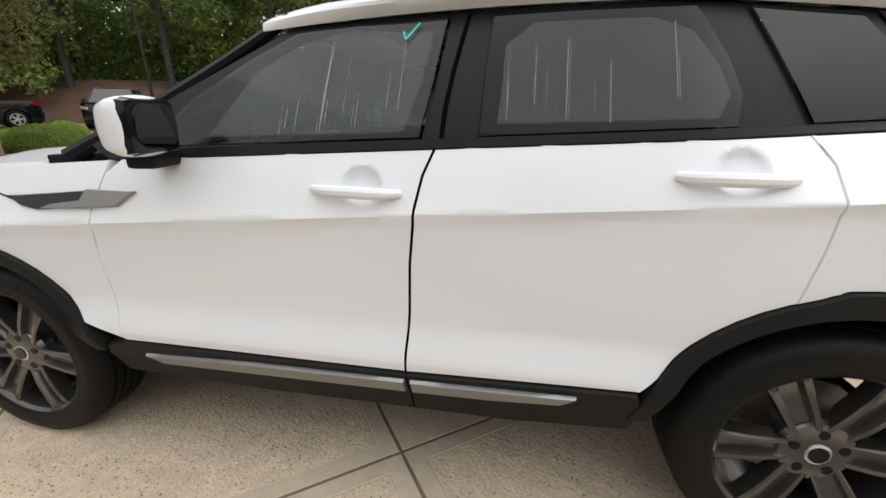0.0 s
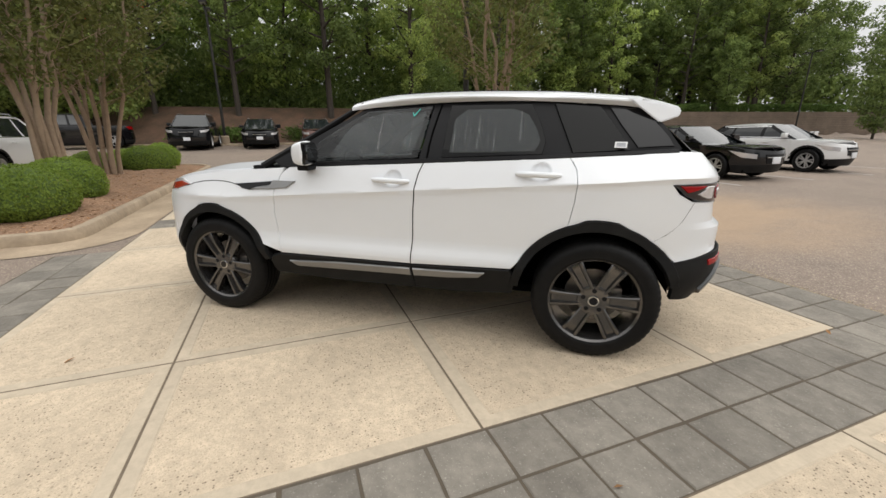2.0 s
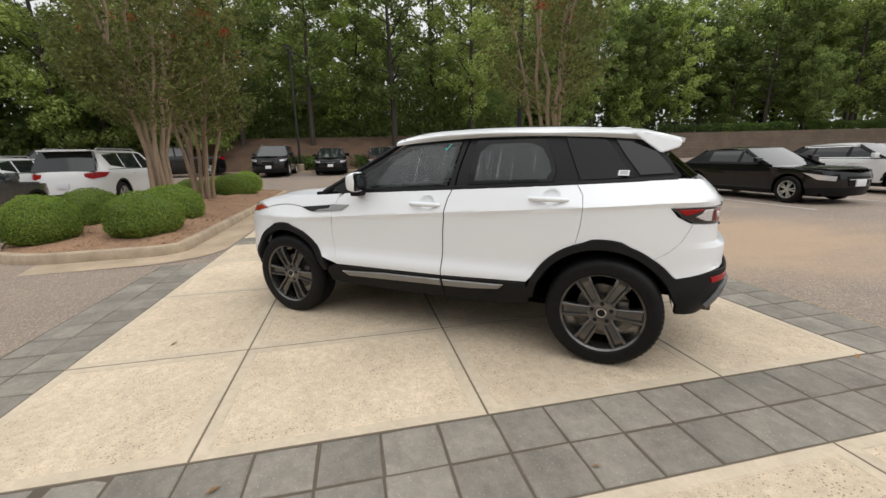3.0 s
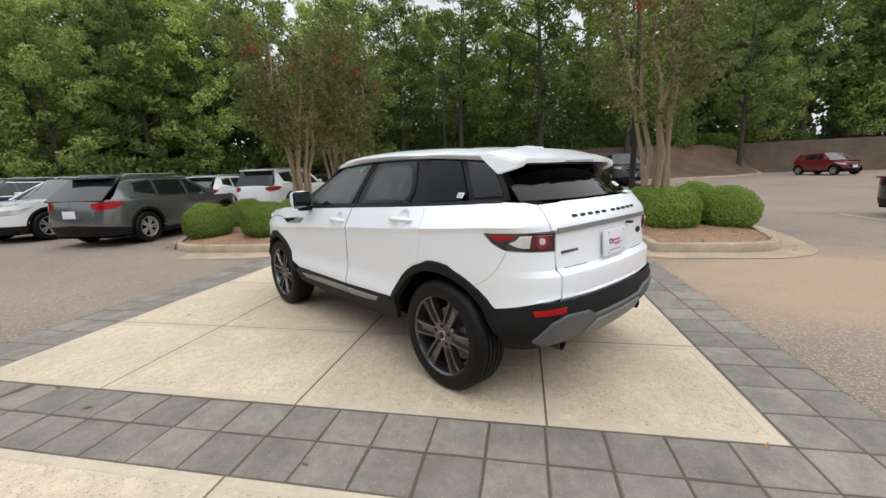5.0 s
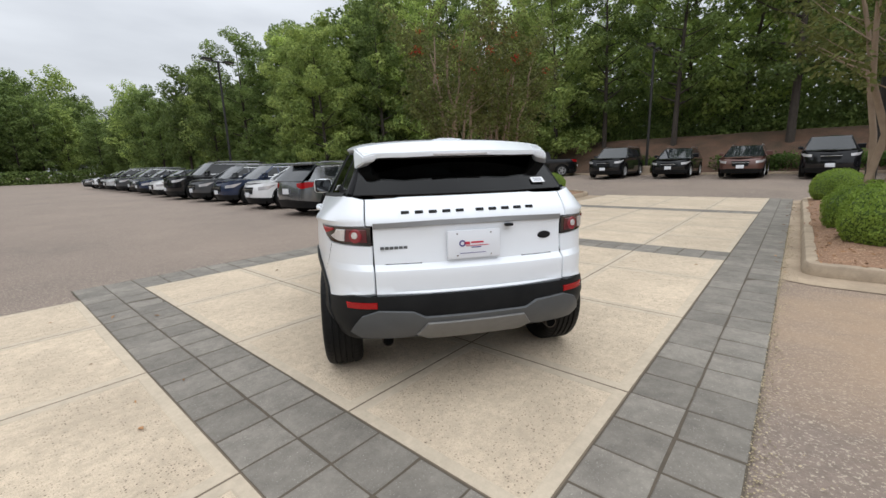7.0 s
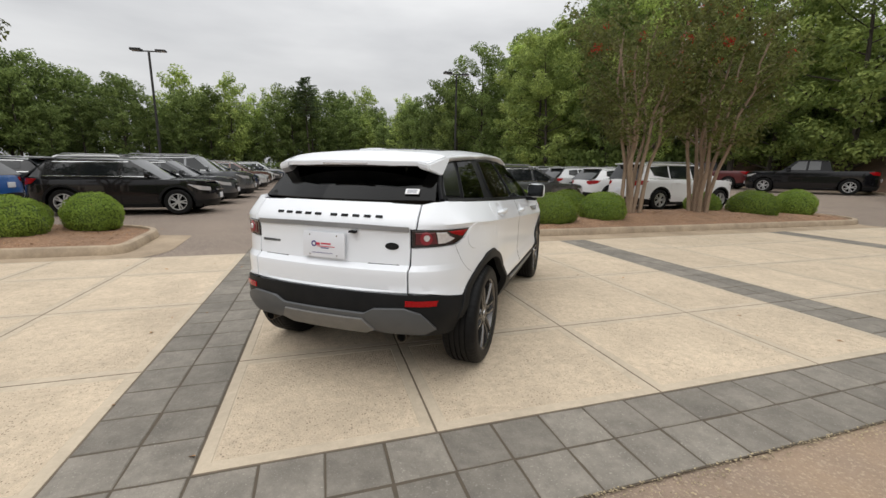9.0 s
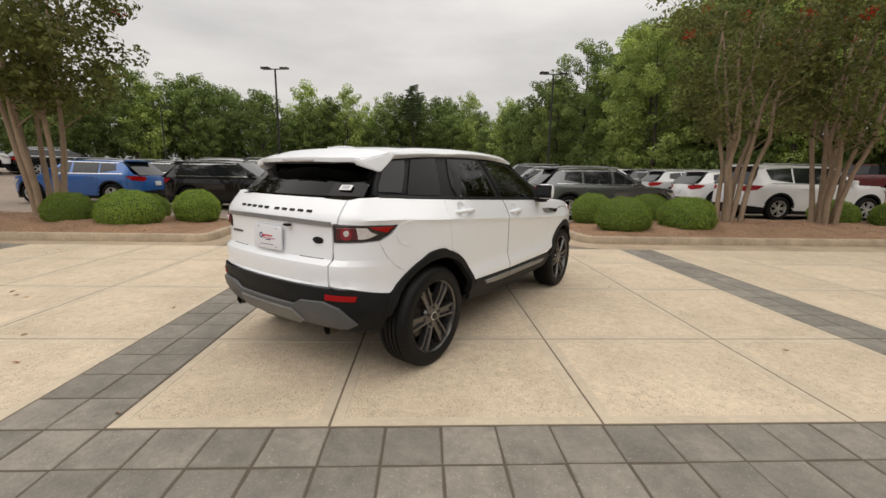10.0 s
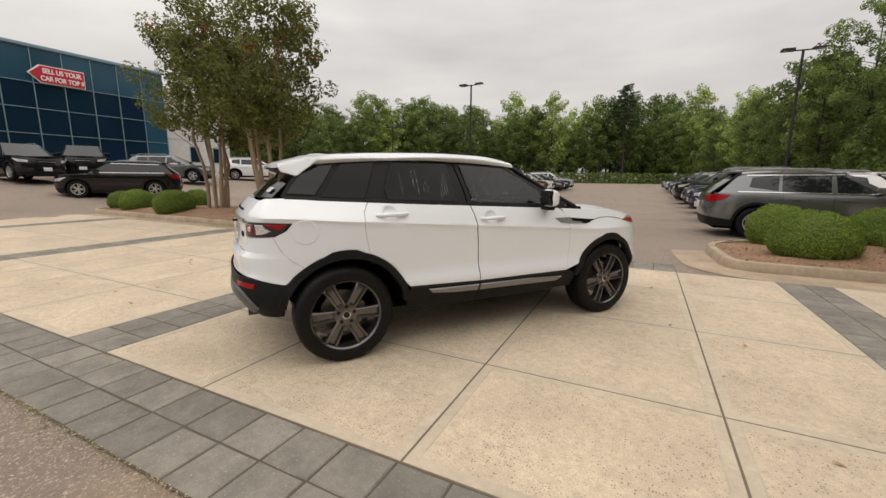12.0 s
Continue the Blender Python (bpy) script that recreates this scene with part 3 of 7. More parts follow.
def gutter(name, line, w=0.45):
    """A flat concrete apron that follows a kerb on its outer side."""
    bm = bmesh.new()
    P = [at_plan(u, v) for u, v in line]
    c = sum(P, Vector()) / len(P)
    n = len(P)
    rings = []
    for i, p in enumerate(P):
        d = ((p - P[i - 1]).normalized() + (P[(i + 1) % n] - p).normalized()).normalized()
        o = Vector((d.y, -d.x, 0))
        if (p - c).dot(o) < 0:
            o = -o
        rings.append([bm.verts.new(p - 0.02 * o + Vector((0, 0, -0.002))), bm.verts.new(p + w * o + Vector((0, 0, -0.004)))])
    for i in range(n):
        a, b = rings[i], rings[(i + 1) % n]
        bm.faces.new((a[0], b[0], b[1], a[1]))
    bmesh.ops.recalc_face_normals(bm, faces=bm.faces[:])
    for f in bm.faces:
        if f.normal.z < 0:
            f.normal_flip()
    return tagged(part(name, bm, M_GUTTER), "stained tan concrete gutter along the kerb", "gutter", kind="structure")


for key, line in ISLANDS.items():
    gutter("gutter_" + key, line, 0.45 if key == "b" else 0.58)


def bank_sheet():
    """The pine straw of the bank and the wood floor, just over the ground."""
    bm = bmesh.new()
    us = [-24 + 0.8 * k for k in range(76)]
    ds = [0.1 + 0.5 * k for k in range(14)] + [7.5 + 1.6 * k for k in range(16)]
    grid = []
    for u in us:
        row = []
        for k, d in enumerate(ds):
            p = at_plan(u, bank_foot(u) + d + (0.25 * noise.noise(Vector((u * 0.7, 0, 0))) if k == 0 else 0.0))
            row.append(bm.verts.new((p.x, p.y, ground_height(p.x, p.y) + 0.03 + 0.07 * min(1, k) * (1 + noise.noise(Vector((u * 1.1, d * 1.1, 2)))))))
        grid.append(row)
    for a, b in zip(grid, grid[1:]):
        for j in range(len(ds) - 1):
            bm.faces.new((a[j], a[j + 1], b[j + 1], b[j]))
    for f in bm.faces:
        f.normal_update()
        if f.normal.z < 0:
            f.normal_flip()
    return tagged(part("bank", bm, M_BANK, smooth=60), "bank of reddish brown pine straw under the trees, coloured with their shade", "bank", kind="structure")


bank_sheet()
kerb("kerb_bank", [(-18.0 + 0.8 * k, bank_foot(-18.0 + 0.8 * k) - 0.12) for k in range(50)][::-1], "weathered tan concrete kerb at the bank's foot", follow=True)

# ---- the white compact SUV ----
WHEEL_Y, WHEEL_Z = 1.33, 0.362


def crease_z(y):
    return 0.970 - 0.067 * max(-1.75, min(1.15, y))


def belt_z(y):
    return 1.143 - 0.045 * y


NOSE_IN = pchip([-1.75, -1.6, -1.3, -0.9, 0.0, 1.0, 1.3, 1.55, 1.7], [0.10, 0.062, 0.014, 0.0, 0.0, 0.0, 0.006, 0.035, 0.07])


def half_width(y, z):
    """The body's half width at a place along it and a height."""
    zc, zb = crease_z(y), belt_z(y)
    f = pchip([0.15, 0.34, 0.44, 0.50, 0.55, 0.61, 0.66, 0.78, zc - 0.03, zc - 0.004, zc + 0.012, zb, zb + 0.16, zb + 0.42],
              [0.80, 0.865, 0.905, 0.934, 0.943, 0.926, 0.916, 0.919, 0.925, 0.934, 0.928, 0.868, 0.778, 0.60])
    t = max(0.0, min(1.0, (z - zc) / (zb - zc)))
    taper = NOSE_IN(y) * (1.0 if y < 0 else 0.62 + 0.38 * max(0.0, min(1.0, (z - 0.70) / 0.2))) * (1 - t) + t * (NOSE_IN(y) if y > 0 else 0.2 * max(0.0, -0.9 - y))
    swell = sum(math.exp(-((y - c) / 0.42) ** 2) for c in (-WHEEL_Y, WHEEL_Y)) * max(0.0, 1 - ((z - 0.72) / 0.3) ** 2)
    return f(z) - taper + 0.014 * swell


REAR_P = pchip([0.25, 0.36, 0.42, 0.52, 0.60, 0.66, 0.68, 0.78, 0.802, 0.832, 1.02, 1.05, 1.08, 1.14, 1.21, 1.46],
               [-1.86, -1.95, -2.01, -2.062, -2.072, -2.070, -2.048, -2.052, -2.049, -2.010, -1.998, -2.006, -2.0, -1.955, -1.885, -1.60])
FRONT_P = pchip([0.22, 0.4, 0.6, 0.8, 0.95, 1.04], [2.0, 2.12, 2.16, 2.16, 2.05, 1.90])
T0 = 2.67
Y_R, Y_F, X_R, X_F, C_R, C_F = -1.6, 1.55, 0.5, 0.45, 0.57, 0.78


def rear_y(x, z):
    return REAR_P(z) + 0.045 * (x / 0.56) ** 2


def front_y(x, z):
    return FRONT_P(z) - 0.07 * (x / 0.45) ** 2


def hermite(p0, m0, p1, m1, t):
    a, b = 2 * t ** 3 - 3 * t * t + 1, t ** 3 - 2 * t * t + t
    return (a * p0[0] + b * m0[0] + (1 - a) * p1[0] + (t ** 3 - t * t) * m1[0], a * p0[1] + b * m0[1] + (1 - a) * p1[1] + (t ** 3 - t * t) * m1[1])


def skin(t, z):
    """The body's skin, unrolled: t is 0 at the tail's middle and T0 + y along the side; negative on the left."""
    sg = 1 if t >= 0 else -1
    s = abs(t)
    if s <= X_R:
        return (sg * s, rear_y(s, z), z)
    if s < T0 + Y_R:
        k = (s - X_R) / (T0 + Y_R - X_R)
        e = 0.02
        m = 0.70
        x, y = hermite((X_R, rear_y(X_R, z)), (m, m * 0.143), (half_width(Y_R, z), Y_R), (m * (half_width(Y_R + e, z) - half_width(Y_R, z)) / e, m), k)
        return (sg * x, y, z)
    y = s - T0
    if y <= Y_F:
        return (sg * half_width(y, z), y, z)
    k = (y - Y_F) / C_F
    if k <= 1:
        e = 0.02
        m = 0.72
        x, yy = hermite((half_width(Y_F, z), Y_F), (m * (half_width(Y_F, z) - half_width(Y_F - e, z)) / e, m), (X_F, front_y(X_F, z)), (-m, m * 0.31), k)
        return (sg * x, yy, z)
    x = X_F - (y - Y_F - C_F)
    return (sg * x, front_y(x, z), z)


HANDLES = ((-0.085, 1.037), (-0.972, 1.092))


def door_skin(t, z):
    """The body's skin with a dished finger hold behind each handle."""
    x, y, z = skin(t, z)
    for cy, cz in HANDLES:
        r2 = ((y - cy + 0.015) / 0.056) ** 2 + ((z - cz - 0.010) / 0.050) ** 2
        if r2 < 1:
            x -= math.copysign(0.019 * (1 - r2) ** 0.6, t)
    return (x, y, z)


ROOF_EDGE = pchip([-1.5, -1.1, -0.6, -0.2, 0.15, 0.30], [0.61, 0.65, 0.67, 0.67, 0.64, 0.61])


def window_top(y):
    return 1.474 + 0.034 * (1 - ((y + 0.55) / 0.78) ** 2)


def rail_surf(t, b):
    """The white rail between the windows and the roof; b runs from 0 to 0.08 up it."""
    sg = 1 if t >= 0 else -1
    y = abs(t) - T0
    f = b / 0.08
    x0, z0 = half_width(y, window_top(y)) - 0.002, window_top(y) - 0.008
    x1 = ROOF_EDGE(y) + 0.002
    z1 = roof_z(x1, y) - 0.003
    return (sg * (x0 + (x1 - x0) * f + 0.016 * math.sin(math.pi * f)), y, z0 + (z1 - z0) * f + 0.004 * math.sin(math.pi * f))


# fold lines of the body side, as (height at t = 0, slope along t)
FOLDS = [(0.970 + 0.067 * T0 + d, -0.067) for d in (-0.03, -0.004, 0.012)] + [(z, 0.0) for z in (0.50, 0.55, 0.61, 0.66)]


def side(*yz):
    return [(T0 + y, z) for y, z in yz]


ROOF_C = pchip([-1.80, -1.45, -1.0, -0.4, 0.0, 0.25, 0.45], [1.505, 1.538, 1.574, 1.590, 1.581, 1.546, 1.47])


def roof_z(x, y):
    r = min(1.0, abs(x) / 0.66)
    return ROOF_C(y) - 0.028 * r * r - 0.022 * r ** 8


def roof_surf(x, y):
    return (x, y, roof_z(x, y))


def screen_surf(x, z):
    """The windscreen."""
    y = 0.28 + (1.50 - z) * 1.72 - 0.16 * (x / 0.7) ** 2
    return (x, y, z)


def back_glass_surf(x, z):
    return (x, REAR_P(z) + 0.012 + 0.10 * (x / 0.68) ** 2, z)


def hood_surf(x, y):
    z = 1.118 - 0.055 * (y - 0.95) - 0.30 * max(0.0, y - 1.3) ** 2
    r = min(1.0, abs(x) / 0.87)
    return (x, y, z - 0.02 * r * r - 0.012 * r ** 6 + 0.012 * math.exp(-((abs(x) - 0.55) / 0.1) ** 2))


def build_wheel(parent, m, right):
    """A wheel: brake disc and hub, with tyre, twin-spoke rim, cap and nuts. Its outer face looks to +x."""
    bm = bmesh.new()
    lathe(bm, [(0.02, -0.03), (0.165, -0.03), (0.165, -0.005), (0.02, -0.005)], 32)
    lathe(bm, [(0.005, -0.11), (0.075, -0.11), (0.075, 0.03), (0.005, 0.03)], 24)
    hub = part("wheel", bm, M_STEEL, parent, "worn steel brake disc behind a dark alloy wheel")
    hub.matrix_basis = m
    # tyre
    bm = bmesh.new()
    R, w = 0.363, 0.118
    prof = [(0.252, -w * 0.86), (0.262, -w * 0.99), (0.30, -w * 1.05), (0.335, -w * 1.0), (0.352, -w * 0.9), (R, -w * 0.72)]
    for c in (-0.055, -0.018, 0.018, 0.055):
        prof += [(R + 0.0015, c - 0.006), (R - 0.007, c - 0.005), (R - 0.007, c + 0.005), (R + 0.0015, c + 0.006)]
    prof += [(R, w * 0.72), (0.352, w * 0.9), (0.335, w * 1.0), (0.322, w * 1.035), (0.318, w * 1.045), (0.30, w * 1.05), (0.278, w * 1.03), (0.274, w * 1.035), (0.262, w * 0.99), (0.252, w * 0.86)]
    rings = lathe(bm, prof, 180, closed=False)
    # tread blocks at the shoulders
    for k, ring in enumerate(rings):
        if k % 3 == 0:
            for v in ring:
                r = math.hypot(v.co.y, v.co.z)
                if r > 0.345 and abs(v.co.x) > w * 0.68:
                    v.co.y, v.co.z = v.co.y * 0.988, v.co.z * 0.988
    part("tyre", bm, M_RUBBER, hub, "black road tyre with block tread")
    # rim barrel and flange
    bm = bmesh.new()
    prof = [(0.235, -0.10), (0.255, -0.10), (0.255, 0.075), (0.266, 0.10), (0.268, 0.112), (0.260, 0.114), (0.248, 0.104), (0.244, 0.09), (0.236, 0.05), (0.225, 0.0)]
    lathe(bm, prof, 72)
    part("rim", bm, M_RIM, hub)
    bm = bmesh.new()
    # twin spokes with raised edges and a sunk middle
    sec = [(-1.0, -0.045), (-1.0, 0.004), (-0.86, 0.008), (-0.60, 0.006), (-0.44, -0.016), (0.44, -0.016), (0.60, 0.006), (0.86, 0.008), (1.0, 0.004), (1.0, -0.045)]
    for k in range(6):
        a = math.pi / 2 + 2 * math.pi * k / 6
        rings = []
        for r, hw, x in ((0.045, 0.030, 0.088), (0.08, 0.036, 0.092), (0.13, 0.040, 0.098), (0.19, 0.044, 0.102), (0.238, 0.049, 0.103), (0.249, 0.051, 0.098)):
            ring = []
            for q, d in sec:
                p = Vector((x + d * (1.0 if r > 0.1 else 0.6), q * hw, r))
                ring.append(bm.verts.new(Matrix.Rotation(a, 3, "X") @ p))
            rings.append(ring)
        for p, q in zip(rings, rings[1:]):
            for j in range(len(sec) - 1):
                bm.faces.new((p[j], p[j + 1], q[j + 1], q[j]))
            bm.faces.new((p[-1], p[0], q[0], q[-1]))
    lathe(bm, [(0.028, 0.04), (0.095, 0.04), (0.098, 0.075), (0.09, 0.09), (0.07, 0.096), (0.028, 0.096)], 36)
    bmesh.ops.recalc_face_normals(bm, faces=bm.faces[:])
    part("spokes", bm, M_RIM, hub, "dark grey six twin-spoke alloy")
    bm = bmesh.new()
    lathe(bm, [(0.001, 0.10), (0.026, 0.101), (0.032, 0.099), (0.034, 0.09), (0.001, 0.09)], 28)
    part("centre_cap", bm, M_CHROME, hub, "round silver-rimmed centre cap")
    bm = bmesh.new()
    lathe(bm, [(0.001, 0.104), (0.024, 0.104), (0.025, 0.1), (0.001, 0.1)], 28)
    part("cap_badge", bm, M_GLOSSBLACK, hub, "dark oval cap centre")
    for k in range(5):
        a = 2 * math.pi * k / 5 + 0.3
        bm = bmesh.new()
        lathe(bm, [(0.001, 0.094), (0.0125, 0.094), (0.0135, 0.0975), (0.001, 0.0975)], 12)
        ob = part("lug_nut", bm, M_SATINBLACK, hub)
        ob.matrix_basis = pose(0, 0.062 * math.cos(a), 0.062 * math.sin(a))
    bm = bmesh.new()
    box(bm, -0.05, 0.035, 0.09, 0.16, -0.07, 0.07, 0.012)
    part("brake_caliper", bm, M_STEEL, hub, "weathered grey brake caliper")
    return hub


def copy_part(ob, parent, m):
    """The same part with its pieces once more under a thing."""
    new_ob = ob.copy()
    scene.collection.objects.link(new_ob)
    new_ob.parent = parent
    new_ob.matrix_basis = m
    for c in ob.children:
        d = c.copy()
        scene.collection.objects.link(d)
        d.parent = new_ob
    return new_ob


def strip(bm, pts, w, d):
    """A flat bar along points, facing outwards by each point's normal."""
    for (p, n), (q, k) in zip(pts, pts[1:]):
        p, q, n, k = Vector(p), Vector(q), Vector(n), Vector(k)
        along = (q - p).normalized()
        a, b = n.cross(along).normalized() * w / 2, k.cross(along).normalized() * w / 2
        vs = [bm.verts.new(v) for v in (p - a, p + a, q + b, q - b, p - a + n * d, p + a + n * d, q + b + k * d, q - b + k * d)]
        for f in ((4, 5, 6, 7), (0, 4, 7, 3), (1, 2, 6, 5), (0, 1, 5, 4), (3, 7, 6, 2)):
            bm.faces.new([vs[i] for i in f])


def build_suv():
    car = empty("white_suv", "clean white compact luxury SUV with dark cladding parked on pale concrete", "car")
    F_IN, F_OUT, R_IN, R_OUT = 0.412, 0.464, 0.422, 0.474
    FY, RY = 1.315, -1.305
    for sgn, nm in ((1, "right"), (-1, "left")):
        mir = sgn < 0
        f_arch = [(y, z) for y, z in arc(FY, WHEEL_Z, F_OUT, -2, 182, 26)]  # front to rear over the wheel
        # wheel-arch lips step up over the wheel's top
        def bump(pts, cy, c0, c1):
            return [(y, z + (0.014 if c0 < y - cy < c1 else 0.0)) for y, z in pts]
        f_arch = bump(f_arch, FY, -0.10, 0.14)
        r_arch = bump(arc(RY, WHEEL_Z, R_OUT, 0, 180, 26), RY, -0.16, 0.10)
        arch_at = lambda y: WHEEL_Z + math.sqrt(R_OUT ** 2 - (y - RY) ** 2)
        # fender
        top = [(0.70, 1.10), (0.95, 1.085), (1.2, 1.065), (1.5, 1.03), (1.62, 1.01)]
        fender = [(0.755, 0.52)] + [(0.775, 0.66), (0.785, 0.80), (0.765, 0.95), (0.72, 1.06)] + top
        fender += [(1.70, 0.93), (1.86, 0.90), (1.90, 0.80), (1.80, 0.62)]
        fr = [p for p in f_arch if p[1] > 0.52]
        fender += [p for p in fr]
        panel("front_fender", side(*fender), skin, M_WHITE, car, mirror=mir, step=0.05, cuts=FOLDS)
        # shut line of the clamshell bonnet, over the wheel and down to the vent; its shade is a near-black strip
        cut = [(1.56, 0.952), (1.47, 0.975), (1.38, 0.990), (1.29, 0.997), (1.20, 0.996), (1.12, 0.986), (1.05, 0.968), (0.99, 0.950)]
        panel("bonnet_cut_line", side(*(cut + [(a, b + 0.004) for a, b in cut[::-1]])), skin, M_BLACKHOLE, car, mirror=mir, off=0.0012, gap=0, lip=0.003, step=0.05)
        # headlamp
        panel("headlamp", side((1.50, 0.965), (1.62, 1.005), (1.86, 0.99), (2.14, 0.955), (2.14, 0.89), (1.86, 0.905), (1.71, 0.925)), skin, M_LENS_CLEAR, car, "clear lensed headlamp", off=0.004, mirror=mir)
        panel("side_marker", side((1.515, 0.963), (1.62, 0.985), (1.80, 0.962), (1.78, 0.918), (1.70, 0.922)), skin, M_AMBER, car, "orange side marker lens", off=0.010, mirror=mir)
        # doors
        fd = [(0.755, 0.515), (0.775, 0.66), (0.785, 0.80), (0.765, 0.95), (0.72, 1.06), (0.66, 1.105), (0.45, belt_z(0.45) - 0.012), (-0.29, belt_z(-0.29) - 0.012),
              (-0.262, 1.08), (-0.245, 1.0), (-0.228, 0.85), (-0.222, 0.7), (-0.212, 0.58), (-0.21, 0.515)]
        panel("front_door", side(*fd), door_skin, M_WHITE, car, mirror=mir, step=0.045, cuts=FOLDS, fine=[(T0 - 0.10, 1.047, 0.058)])
        rd = [(-0.21, 0.515), (-0.212, 0.58), (-0.222, 0.7), (-0.228, 0.85), (-0.245, 1.0), (-0.262, 1.08), (-0.29, belt_z(-0.29) - 0.012), (-1.135, belt_z(-1.135) - 0.012),
              (-1.175, 1.12), (-1.185, 1.04), (-1.175, 0.94), (-1.15, arch_at(-1.15))]
        ra = [p for p in r_arch if -1.15 < p[0] and p[1] > 0.54]
        rd += ra[::-1] + [(-0.845, 0.535)]
        panel("rear_door", side(*rd), door_skin, M_WHITE, car, mirror=mir, step=0.045, cuts=FOLDS, fine=[(T0 - 0.987, 1.102, 0.058)])
        # near-black strip laid over the seam of the two doors as the gap's shade
        gp = [(-0.21, 0.515), (-0.212, 0.58), (-0.222, 0.70), (-0.228, 0.85), (-0.245, 1.0), (-0.262, 1.08), (-0.288, 1.142)]
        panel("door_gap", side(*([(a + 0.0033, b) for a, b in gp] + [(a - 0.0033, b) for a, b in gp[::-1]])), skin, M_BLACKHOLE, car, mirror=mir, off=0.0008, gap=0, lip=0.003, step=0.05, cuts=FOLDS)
        # rear quarter, wrapped round the corner to the tailgate
        q = [(T0 - 1.15, arch_at(-1.15)), (T0 - 1.175, 0.94), (T0 - 1.185, 1.04), (T0 - 1.175, 1.12), (T0 - 1.135, belt_z(-1.135) - 0.012), (T0 - 1.5, belt_z(-1.5) - 0.012), (T0 - 1.68, 1.215)]
        q += [(0.70, 1.21), (0.60, 1.195), (0.60, 1.05), (T0 - 1.66, 1.045), (T0 - 1.70, 0.995), (T0 - 1.78, 0.955), (0.565, 0.938), (0.565, 0.675), (0.70, 0.665), (T0 - 1.72, 0.615)]
        rq = [p for p in r_arch if p[0] < -1.15 and p[1] > 0.60]
        q += [(T0 + y, z) for y, z in rq[::-1]]
        panel("rear_quarter", q, skin, M_WHITE, car, mirror=mir, step=0.04, cuts=FOLDS + [(z, 0.0) for z in (0.802, 0.832)])
        # cut line between quarter and bumper, its shade laid on as a near-black strip
        cut = [(T0 - 1.585, 0.725), (T0 - 1.66, 0.775), (T0 - 1.73, 0.845), (T0 - 1.79, 0.945)]
        panel("bumper_cut_line", cut + [(a - 0.003, b + 0.003) for a, b in cut[::-1]], skin, M_BLACKHOLE, car, mirror=mir, off=0.0008, gap=0, lip=0.003, step=0.05)
        # cladding round the wheels
        fo = [p for p in f_arch if p[1] > 0.42]
        fi = arc(FY, WHEEL_Z, F_IN, 10, 168, 26)
        panel("front_arch_cladding", side(*(fo + fi[::-1])), skin, M_CLAD, car, mirror=mir, off=0.012, step=0.06, lip=0.05)
        ri = arc(RY, WHEEL_Z, R_IN, 8, 166, 26)
        ro = [p for p in r_arch if p[1] > (0.41 if p[0] > RY else 0.45)]
        panel("rear_arch_cladding", side(*(ro + ri[::-1])), skin, M_CLAD, car, mirror=mir, off=0.012, step=0.06, lip=0.05)
        # sills
        panel("front_sill_cladding", side((0.86, 0.345), (0.875, 0.44), (0.84, 0.485), (0.76, 0.51), (-0.21, 0.51), (-0.215, 0.33), (0.3, 0.325)), skin, M_CLAD, car, mirror=mir, off=0.008)
        panel("rear_sill_cladding", side((-0.215, 0.33), (-0.21, 0.51), (-0.84, 0.53), (-0.87, 0.46), (-0.85, 0.36), (-0.5, 0.33)), skin, M_CLAD, car, mirror=mir, off=0.008)
        panel("front_sill_trim", side((0.70, 0.468), (0.65, 0.425), (-0.205, 0.438), (-0.205, 0.492), (0.3, 0.488)), skin, M_SILVER, car, "satin silver sill moulding", mirror=mir, off=0.020)
        panel("rear_sill_trim", side((-0.222, 0.438), (-0.222, 0.492), (-0.69, 0.502), (-0.65, 0.468), (-0.45, 0.446)), skin, M_SILVER, car, "satin silver sill moulding", mirror=mir, off=0.020)
        # side vent blade
        panel("side_vent", side((0.62, 1.012), (0.69, 0.968), (0.97, 0.945), (1.03, 0.955), (1.09, 0.985), (0.9, 1.0), (0.76, 1.012)), skin, M_GLOSSBLACK, car, "black side vent", mirror=mir, off=0.006)
        panel("vent_blade", side((0.60, 1.012), (0.665, 0.966), (0.80, 0.955), (0.95, 0.950), (0.91, 0.966), (0.80, 0.980), (0.775, 1.014)), skin, M_SILVER, car, "satin silver vent blade", mirror=mir, off=0.012)
        # glass and black frames
        zt = window_top
        panel("roof_rail", [(T0 + 0.28, 0.0), (T0 + 0.28, 0.08), (T0 - 1.5, 0.08), (T0 - 1.5, 0.0)], rail_surf, M_WHITE, car, "white rail along the roof's side", mirror=mir, step=0.02, gap=0, lip=0.02)
        fb = [(-0.245, belt_z(-0.25) - 0.008), (-0.245, belt_z(-0.25) + 0.016), (-0.268, 1.30), (-0.29, zt(-0.3) - 0.022), (-0.29, zt(-0.29))]
        frame_poly = [(-1.70, belt_z(-1.7) - 0.006), (-1.735, 1.232), (-1.56, 1.45), (-1.40, zt(-1.32) - 0.0), (-1.0, zt(-1.0)), (-0.5, zt(-0.5))] + fb[::-1]
        panel("window_surround", side(*frame_poly), skin, M_SATINBLACK, car, "satin black window frames and pillars", mirror=mir, off=-0.016, lip=0.03)
        panel("front_window_frame", side((-0.29, zt(-0.29)), (-0.29, zt(-0.3) - 0.022), (0.02, zt(0.0) - 0.024), (0.16, 1.458), (0.17, 1.487), (0.0, zt(0.0))), skin, M_SATINBLACK, car, mirror=mir, off=-0.016, gap=0)
